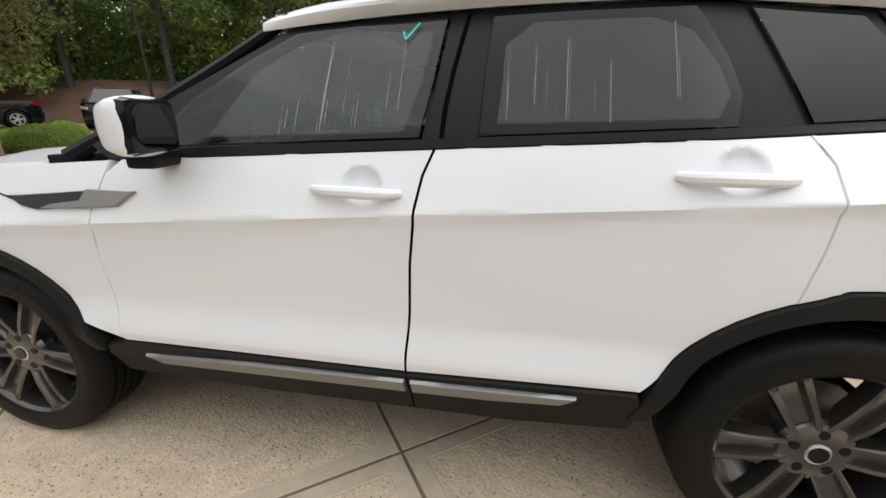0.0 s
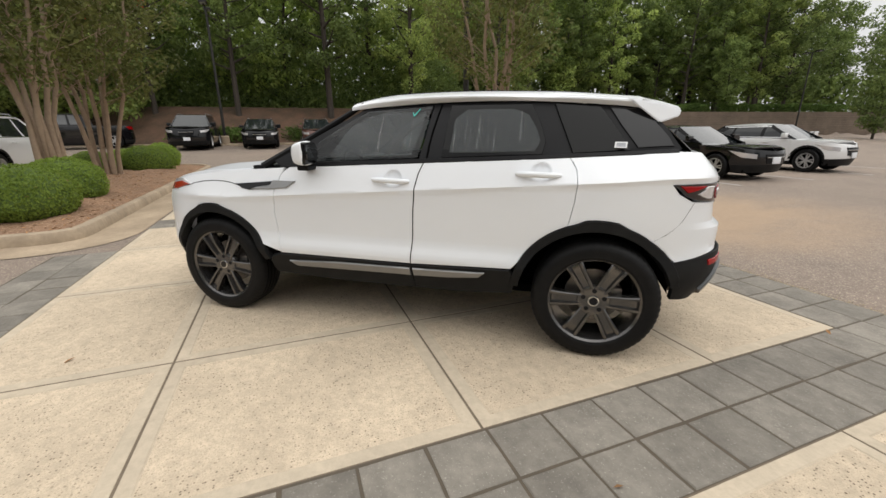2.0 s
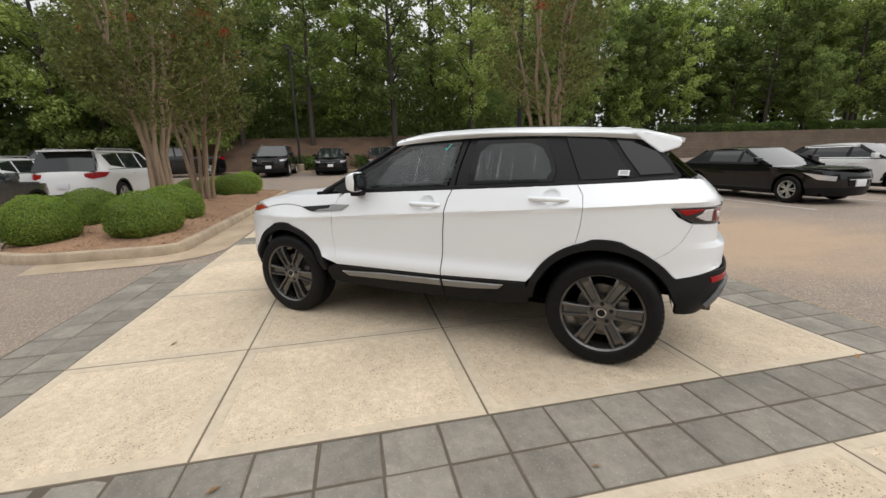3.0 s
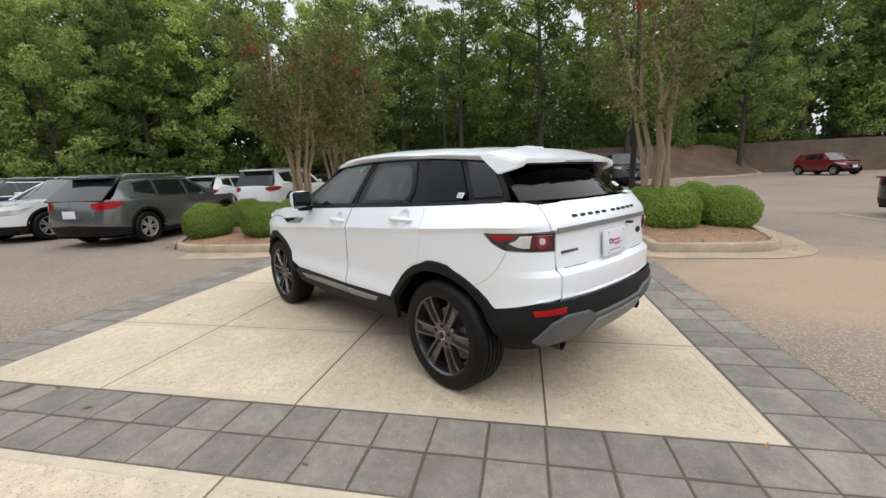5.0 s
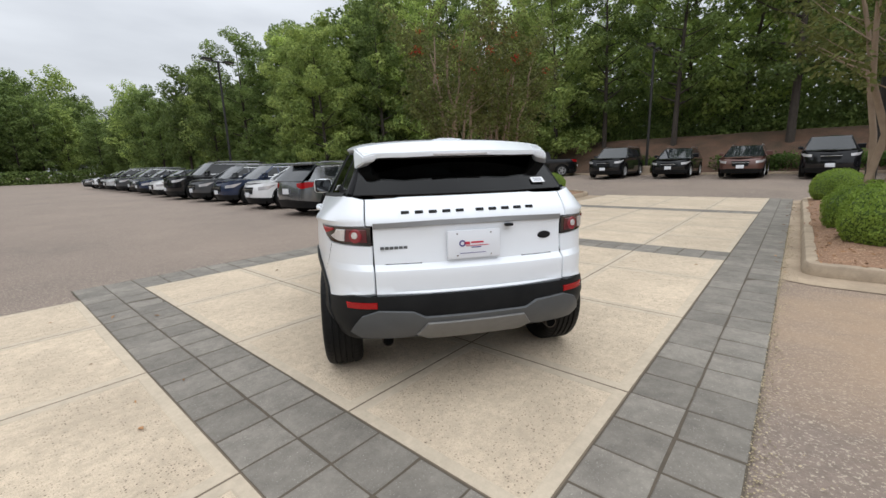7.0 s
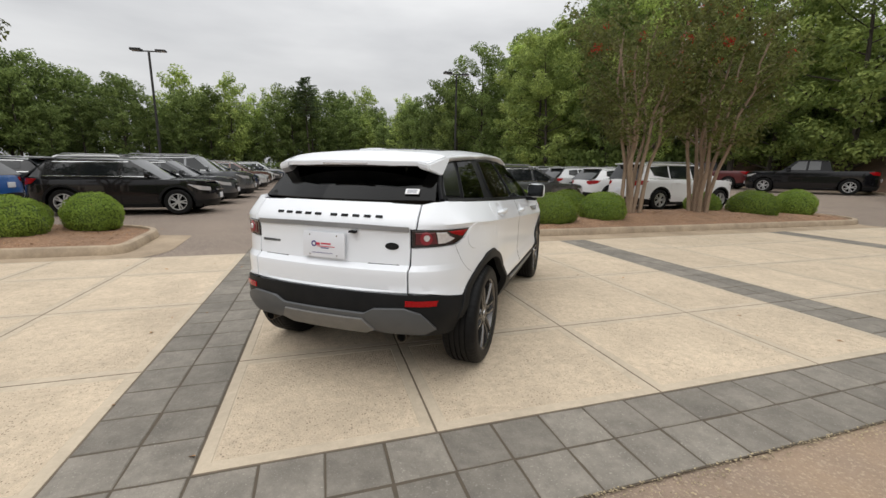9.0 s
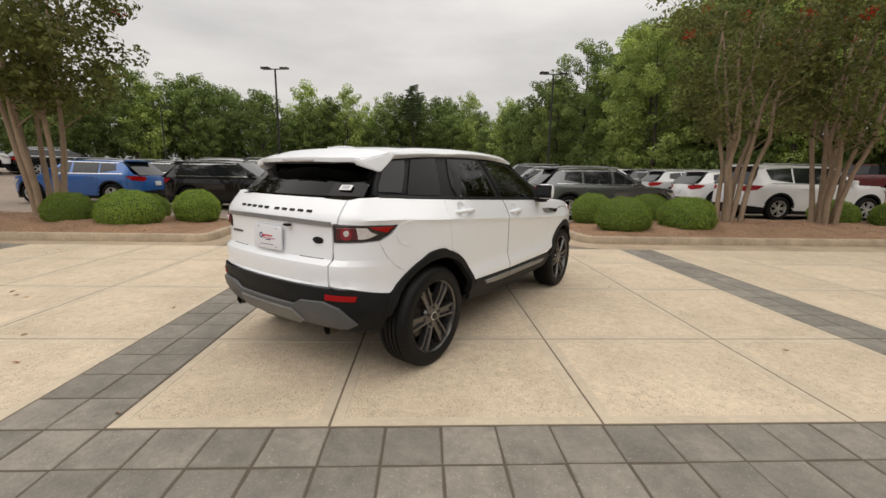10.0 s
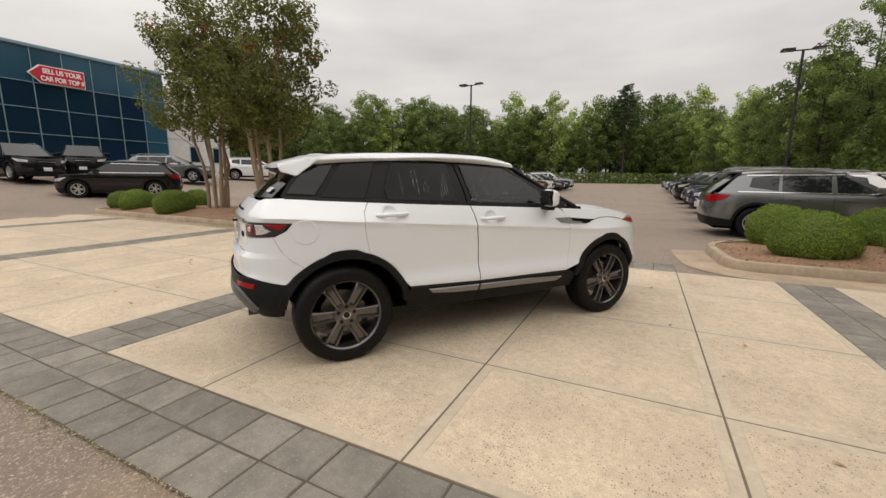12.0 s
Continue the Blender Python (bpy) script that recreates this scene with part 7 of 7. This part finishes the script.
def shrub_mesh(seed, rx, ry, rz, leaf=0.026, count=5200, material=None):
    """A clipped mound: a lumpy core and thousands of small leaves on it."""
    rng = np.random.default_rng(seed)
    bm = bmesh.new()
    bmesh.ops.create_icosphere(bm, subdivisions=3, radius=1)
    for v in bm.verts:
        n = v.co.copy()
        k = 0.93 + 0.07 * noise.noise(n * 2.2 + Vector((seed, 0, 0)))
        z = n.z * rz
        z = max(z, -rz * 0.62)
        v.co = Vector((n.x * rx * k, n.y * ry * k, (z + rz * 0.62) * k))
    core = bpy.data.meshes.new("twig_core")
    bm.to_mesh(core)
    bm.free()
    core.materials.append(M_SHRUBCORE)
    d = rng.normal(size=(count, 3))
    d /= np.linalg.norm(d, axis=1, keepdims=True)
    ex = 0.92
    d = np.sign(d) * np.abs(d) ** ex
    d /= np.linalg.norm(d, axis=1, keepdims=True) ** 0.6
    k = np.array([0.985 + 0.09 * noise.noise(Vector(x) * 2.2 + Vector((seed, 0, 0))) + 0.035 * noise.noise(Vector(x) * 7) for x in d])[:, None]
    k *= rng.uniform(0.93, 1.03, (count, 1))
    p = d * k * np.array([rx, ry, rz])
    p[:, 2] = np.maximum(p[:, 2], -rz * 0.60) + rz * 0.62
    v, f = leaves(p, d * 1.2, rng.uniform(0.7, 1.3, count) * leaf, rng, 0.6)
    return core, leaf_mesh("foliage", v, f, [material or M_BOX])


SHRUBS = [shrub_mesh(41, 0.69, 0.69, 0.50, 0.021, 9500), shrub_mesh(42, 0.76, 0.66, 0.48, 0.021, 9500), shrub_mesh(43, 0.64, 0.62, 0.52, 0.021, 9500)]


def shrub(u, v, kit, s, turn, z=0.16, sz=1.0):
    ob = empty("clipped_shrub", "rounded clipped green shrub on the mulch", "shrub", Matrix.Translation(at_plan(u, v, z)) @ Matrix.Rotation(turn, 4, "Z") @ Matrix.Diagonal((s, s, s * sz, 1)), "clipped shrubs in the islands")
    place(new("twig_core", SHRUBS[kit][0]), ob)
    place(new("foliage", SHRUBS[kit][1]), ob)
    return ob


for i, (u, v, s) in enumerate(((6.95, 6.15, 0.98), (7.15, 7.75, 1.05), (8.45, 6.05, 0.95), (8.55, 7.6, 0.98), (7.35, 13.4, 1.08), (7.4, 15.3, 1.02), (8.4, 12.6, 0.9), (8.3, 14.8, 0.9),
                               (-1.62, 6.75, 0.95), (-2.72, 7.0, 0.95), (-1.55, 8.25, 1.0), (-2.75, 8.7, 0.95), (-1.5, 14.2, 1.0), (-2.3, 10.2, 0.8),
                               (7.85, -3.75, 0.92), (6.85, -4.6, 0.98), (7.9, -5.0, 0.85), (6.9, -5.9, 0.85), (6.5, -12.2, 0.9), (6.4, -9.9, 1.0), (8.1, -11.4, 0.85), (6.6, -13.3, 0.8))):
    shrub(u, v, i % 3, 0.87 * s, i * 1.3, sz=1.2 if u < 0 else 1.08)


def holly_hedge():
    """Dark hedge blocks at the bank's foot and on the terrace."""
    rng = np.random.default_rng(8)
    for u0, v0, u1, v1, hh in ((9.6, 28.0, 5.6, 28.0, 1.0), (3.0, 28.2, -0.6, 28.2, 0.9), (-2.8, 28.4, -6.0, 28.6, 0.9), (-6.5, 33.4, -17.5, 38.6, 1.25), (-16.0, 41.6, -23.0, 40.0, 1.25), (-30.0, 38.6, -44.0, 35.0, 1.2), (-45.5, 34.6, -62.0, 30.4, 1.2)):
        A, B = np.array(at_plan(u0, v0)), np.array(at_plan(u1, v1))
        n = int(np.linalg.norm(B - A) * 620)
        t = rng.uniform(0, 1, (n, 1))
        p = A + (B - A) * t + rng.normal(size=(n, 3)) * np.array([0.3, 0.3, 0])
        for k in range(n):
            top = hh * (0.85 + 0.18 * noise.noise(Vector((p[k, 0] * 0.9, p[k, 1] * 0.9, 1))))
            p[k, 2] = ground_height(p[k, 0], p[k, 1]) + top * rng.uniform(0.02, 1.0) ** 0.6
        v, f = leaves(p, rng.normal(size=p.shape) + np.array([0, 0, 0.7]), rng.uniform(0.05, 0.11, n), rng)
        tagged(new("hedge", leaf_mesh("hedge", v, f, [M_HOLLY])), "dark green holly hedge at the foot of the bank", "hedge", group="hedges by the bank")


holly_hedge()


def litter():
    """Dead leaves scattered on the mulch and gutters."""
    rng = np.random.default_rng(3)
    pts = []
    for u0, u1, v0, v1, n in ((6.1, 9.0, 5.0, 16.0, 2200), (-3.2, -0.9, 5.1, 15.0, 1300), (5.9, 8.8, -13.5, -2.7, 1700), (0.1, 5.2, -5.0, 5.0, 45), (-0.7, -0.5, 5.0, 15.0, 50)):
        uv = np.stack([rng.uniform(u0, u1, n), rng.uniform(v0, v1, n)], 1)
        inside = (u1 - u0) > 2 and v1 > 5.5 or v0 < -6
        for u, v in uv:
            q = at_plan(float(u), float(v))
            pts.append((q.x, q.y, 0.012 if not inside else 0.31))
    p = np.array(pts)
    # let each leaf fall on what lies below it
    deps = bpy.context.evaluated_depsgraph_get()
    for k in range(len(p)):
        hit, loc, nn, _, ob, _ = scene.ray_cast(deps, Vector((p[k, 0], p[k, 1], 0.75)), Vector((0, 0, -1)), distance=1.0)
        if hit:
            p[k, 2] = loc.z + 0.006
    v, f = leaves(p, np.tile([0, 0, 3.0], (len(p), 1)), rng.uniform(0.014, 0.04, len(p)), rng, 0.35)
    tagged(new("leaf_litter", leaf_mesh("leaf_litter", v, f, [mat("dead_leaves", (0.30, 0.16, 0.07), 0.9, isle_vary=0.5)])), "dry brown fallen leaves on mulch and paving", "leaf litter", kind="stuff")


def edge_grit():
    """Loose stones and dry grass bits along the ragged seam of pavers and asphalt."""
    rng = np.random.default_rng(8)
    n = 5200
    v = rng.uniform(-7.0, 9.5, n)
    ragged = 0.018 + 0.03 * np.abs(np.sin(v * 2.3) + 0.6 * np.sin(v * 7.1 + 1)) ** 1.5
    u = -0.594 - rng.exponential(1.0, n) * ragged
    r = rng.uniform(0.002, 0.0065, n)
    oct_ = np.array([[1, 0, 0], [0, 1, 0], [-1, 0, 0], [0, -1, 0], [0, 0, 0.8]])
    faces = np.array([[0, 1, 4], [1, 2, 4], [2, 3, 4], [3, 0, 4]])
    base = np.array([at_plan(float(a), float(b)) for a, b in zip(u, v)])
    base[:, 2] = np.where(u > -0.6, 0.003, 0.0006)
    turn = rng.uniform(0, 6.28, n)
    c, k = np.cos(turn)[:, None], np.sin(turn)[:, None]
    lx, ly = oct_[None, :, 0] * rng.uniform(0.6, 1.5, (n, 1)), oct_[None, :, 1]
    verts = np.stack([lx * c - ly * k, lx * k + ly * c, np.broadcast_to(oct_[None, :, 2], (n, 5))], 2) * r[:, None, None] + base[:, None, :]
    f = (faces[None] + 5 * np.arange(n)[:, None, None]).reshape(-1, 3)
    grit = mat("loose_tan_grit", (0.33, 0.27, 0.17), 0.95, isle_vary=0.55)
    tagged(new("loose_grit", leaf_mesh("loose_grit", verts.reshape(-1, 3), f, [grit])), "loose tan grit along the asphalt seam of the pavers", "gravel", kind="stuff")


# ---- lamp posts, wall, building ----
M_POLE = mat("dark_bronze_metal", (0.03, 0.028, 0.026), 0.5, metal=0.4, vary=0.3, scale=4)
M_LAMPGLASS = mat("lamp_lens", (0.5, 0.5, 0.48), 0.3)


def lamp_post(x, y, top, turn, label):
    g = ground_height(x, y)
    ob = empty("lamp_post", label, "lamp post", Matrix.Translation((x, y, g)) @ Matrix.Rotation(radians(turn), 4, "Z"), "car park lamp posts")
    h = top - g
    bm = bmesh.new()
    lathe(bm, [(0.001, -0.1), (0.24, -0.1), (0.24, 0.55), (0.2, 0.6), (0.001, 0.6)], 16, axis="Z")
    part("footing", bm, M_KERB, ob, "round concrete footing")
    bm = bmesh.new()
    rings = tube(bm, [(0, 0, 0.55), (0, 0, h * 0.5), (0, 0, h)], [0.085, 0.075, 0.065], 10)
    part("pole", bm, M_POLE, ob)
    bm = bmesh.new()
    box(bm, -0.75, 0.75, -0.03, 0.03, h - 0.02, h + 0.05, 0.01)
    part("cross_arm", bm, M_POLE, ob)
    for sg in (-1, 1):
        bm = bmesh.new()
        box(bm, sg * 0.42, sg * 1.0, -0.18, 0.18, h + 0.02, h + 0.13, 0.02)
        head = part("lamp_head", bm, M_POLE, ob, "flat dark lamp head")
        bm = bmesh.new()
        box(bm, sg * 0.48, sg * 0.95, -0.14, 0.14, h + 0.008, h + 0.024)
        part("lens", bm, M_LAMPGLASS, head)
    return ob


lamp_post(-25.6, 15.25, 8.6, 30, "tall dark lamp post with twin flat heads among parked cars")
lamp_post(-9.0, 27.3, 8.7, 40, "tall dark lamp post with twin flat heads in the double row")
lamp_post(17.6, 18.7, 8.0, 37, "tall dark lamp post below the wooded bank")
p = at_plan(-1.68, 10.1)
lamp_post(p.x, p.y, 8.4, 37, "tall dark lamp post in a planting island")
lamp_post(-56.0, 19.5, 8.6, 60, "tall dark lamp post far off in the car park")
lamp_post(52.0, -25.5, 8.8, 20, "tall dark lamp post by the terrace wall")

M_BLOCK = mat("weathered_wall_block", (0.155, 0.116, 0.086), 0.95, vary=0.7, scale=0.8, dark=(0.075, 0.06, 0.045), bump=0.4, bump_scale=25, obj_vary=0.15, isle_vary=0.18)


def terrace_wall():
    """A retaining wall of long courses, each block with its own edges."""
    d = WALL_B - WALL_A
    along = d.normalized()
    n = int(d.length / 1.2)
    rngw = random.Random(6)
    bm = bmesh.new()
    for k in range(n):
        p = WALL_A + d * (k / n) - Vector((-along.y, along.x, 0)) * 0.25
        ahead = max(k, 8)
        g = ground_height(*(WALL_A + d * (ahead / n) - Vector((-along.y, along.x, 0)) * 0.5).xy)
        for c in range(11):
            z0 = g - 0.2 + c * 0.25
            off = 0.6 * (c % 2)
            m = Matrix.Translation((p.x, p.y, 0)) @ Matrix.Rotation(math.atan2(along.y, along.x), 4, "Z")
            j = rngw.uniform(-0.015, 0.015)
            box(bm, off, off + d.length / n - 0.008, -0.15 + j + 0.012 * c, 0.3, z0, z0 + 0.238, 0, m)
    wall = part("wall_east", bm, M_BLOCK, smooth=0)
    tagged(wall, "weathered brown block retaining wall", "wall", kind="structure")


terrace_wall()


def iron_railing():
    """A black railing on the terrace: posts, two rails and thin uprights."""
    rail = empty("railing", "black iron railing on the grassy terrace", "fence")
    A, B = at_plan(-24.0, 39.4), at_plan(-36.0, 36.3)
    d = B - A
    n = 80
    for k in range(n + 1):
        p = A + d * (k / n)
        z = ground_height(p.x, p.y)
        post = k % 16 == 0
        bm = bmesh.new()
        r = 0.035 if post else 0.011
        box(bm, p.x - r, p.x + r, p.y - r, p.y + r, z - 0.05, z + (1.22 if post else 1.08))
        part("post" if post else "upright", bm, M_SATINBLACK, rail, smooth=0)
    for h in (0.18, 1.0):
        bm = bmesh.new()
        tube(bm, [(q.x, q.y, ground_height(q.x, q.y) + h) for q in (A + d * (k / 10) for k in range(11))], [0.022] * 11, 6)
        part("rail", bm, M_SATINBLACK, rail)


iron_railing()

# glass showroom
M_FACADE = mat("blue_green_facade_glass", (0.007, 0.024, 0.048), 0.05, metal=0.0, spec=0.2, vary=0.3, scale=0.4, dark=(0.006, 0.012, 0.02))
M_FACADE_TOP = mat("pale_blue_spandrel_glass", (0.028, 0.088, 0.14), 0.1, metal=0.1, spec=0.3, obj_vary=0.2)
M_MULLION = mat("pale_mullion", (0.22, 0.33, 0.40), 0.4, metal=0.4)
M_WHITEBLOCK = mat("white_painted_block", (0.62, 0.62, 0.60), 0.85, vary=0.3, scale=2, bump=0.3, bump_scale=20)
M_SIGNRED = mat("red_sign", (0.52, 0.012, 0.035), 0.45)
M_SIGNWHITE = mat("white_sign_letters", (0.85, 0.85, 0.85), 0.5)


def showroom():
    """x runs along v, y along u; the glass front looks to +x."""
    b = empty("glass_showroom", "two-storey showroom with a blue-green glass front", "building", plan_pose(20.5, -34.2, 0.0))
    W, H, N = 1.68, 9.7, 22
    rows = [0.25, 2.35, 4.05, 5.75, 7.45, H]
    bm = bmesh.new()
    box(bm, -18, -0.25, -N * W, -0.15, -0.2, H - 0.1)
    part("body", bm, M_WHITEBLOCK, b)
    bm = bmesh.new()
    box(bm, -18.2, 0.14, -N * W - 0.1, 0.08, H, H + 0.22, 0.03)
    part("roof", bm, M_MULLION, b, "pale metal roof edge")
    for i in range(N):
        for r in range(5):
            bm = bmesh.new()
            box(bm, -0.06, 0.0, -(i + 1) * W + 0.035, -i * W - 0.035, rows[r] + 0.03, rows[r + 1] - 0.03)
            part("pane", bm, M_FACADE_TOP if r == 4 or i == 0 else M_FACADE, b, smooth=0)
    for i in range(N + 1):
        bm = bmesh.new()
        box(bm, -0.05, 0.07, -i * W - 0.024, -i * W + 0.024, 0.1, H)
        part("mullion", bm, M_MULLION, b)
    for r in rows:
        bm = bmesh.new()
        box(bm, -0.05, 0.055, -N * W, 0, r - 0.024, r + 0.024)
        part("transom", bm, M_MULLION, b)
    # white block wing
    bm = bmesh.new()
    box(bm, -18, -1.2, -0.15, 6.8, -0.2, 9.0)
    wing = part("wing", bm, M_WHITEBLOCK, b, "white painted block wing")
    for y in (2.7, 5.0):
        bm = bmesh.new()
        box(bm, -1.25, -1.17, y - 0.06, y + 0.86, 2.54, 4.01, 0.01)
        part("window_frame", bm, M_MULLION, wing, "pale metal window frame")
        bm = bmesh.new()
        box(bm, -1.22, -1.155, y, y + 0.8, 2.6, 3.95)
        part("window", bm, M_FACADE, wing, "dark window pane")
    for z in (1.2, 4.6, 6.8, 8.95):
        bm = bmesh.new()
        box(bm, -1.24, -1.17, -0.15, 6.82, z, z + 0.09, 0.01)
        part("string_course", bm, M_WHITEBLOCK, wing)
    # arrow sign
    bm = bmesh.new()
    pts = [(-8.60, 8.05), (-8.02, 8.58), (-5.62, 8.58), (-5.62, 7.52), (-8.02, 7.52)]
    a = [bm.verts.new((0.28, y, z)) for y, z in pts]
    c = [bm.verts.new((0.16, y, z)) for y, z in pts]
    bm.faces.new(a)
    bm.faces.new(c[::-1])
    for i in range(5):
        bm.faces.new((a[i], c[i], c[(i + 1) % 5], a[(i + 1) % 5]))
    bmesh.ops.recalc_face_normals(bm, faces=bm.faces[:])
    sign = part("arrow_sign", bm, M_SIGNRED, b, "red arrow sign with white lettering")
    bm = bmesh.new()
    lip = [(-8.71, 8.05), (-8.06, 8.65), (-5.55, 8.65), (-5.55, 7.45), (-8.06, 7.45)]
    a = [bm.verts.new((0.2, y, z)) for y, z in lip]
    c = [bm.verts.new((0.12, y, z)) for y, z in lip]
    bm.faces.new(a)
    bm.faces.new(c[::-1])
    for i in range(5):
        bm.faces.new((a[i], c[i], c[(i + 1) % 5], a[(i + 1) % 5]))
    bmesh.ops.recalc_face_normals(bm, faces=bm.faces[:])
    part("sign_rim", bm, M_SIGNWHITE, b, "white rim of the arrow sign")
    for text, z in (("SELL US YOUR", 8.13), ("CAR FOR TOP $", 7.64)):
        cu = bpy.data.curves.new("sign_text", "FONT")
        cu.body = text
        cu.size = 0.44
        cu.extrude = 0.012
        cu.offset = 0.012
        cu.space_character = 0.98
        cu.align_x = "CENTER"
        ob = place(new("sign_text", cu), sign)
        cu.materials.append(M_SIGNWHITE)
        ob.matrix_basis = Matrix(((0, 0, 1, 0.295), (1, 0, 0, -6.86), (0, 1, 0, z), (0, 0, 0, 1))) @ Matrix.Diagonal((0.78, 1, 1, 1))
        tagged(ob, label="white sign lettering")
    return b


showroom()

# worn parking lines and a dirt wash across the asphalt
def ground_strip(name, u0, v0, u1, v1, w, material, label, category, z=0.004):
    bm = bmesh.new()
    A, B = at_plan(u0, v0), at_plan(u1, v1)
    d = B - A
    s = Vector((-d.y, d.x, 0)).normalized() * w / 2
    n = max(2, int(d.length / 1.0))
    prev = None
    for k in range(n + 1):
        p = A + d * (k / n)
        pair = [bm.verts.new((q.x, q.y, ground_height(q.x, q.y) + 0.012 + z - 0.01)) for q in (p - s, p + s)]
        if prev:
            bm.faces.new((prev[0], pair[0], pair[1], prev[1]))
        prev = pair
    for f in bm.faces:
        f.normal_update()
        if f.normal.z < 0:
            f.normal_flip()
    return tagged(part(name, bm, material), label, category, kind="structure")


for u in (-6.8, -9.6, -12.4, -15.2):
    ground_strip("parking_line", u, 5.2, u - 0.1, 10.4, 0.1, M_LINE, "worn white parking line", "parking line")

# ---- many small paving pieces ----
lay_slabs()
lay_pavers()
litter()
edge_grit()
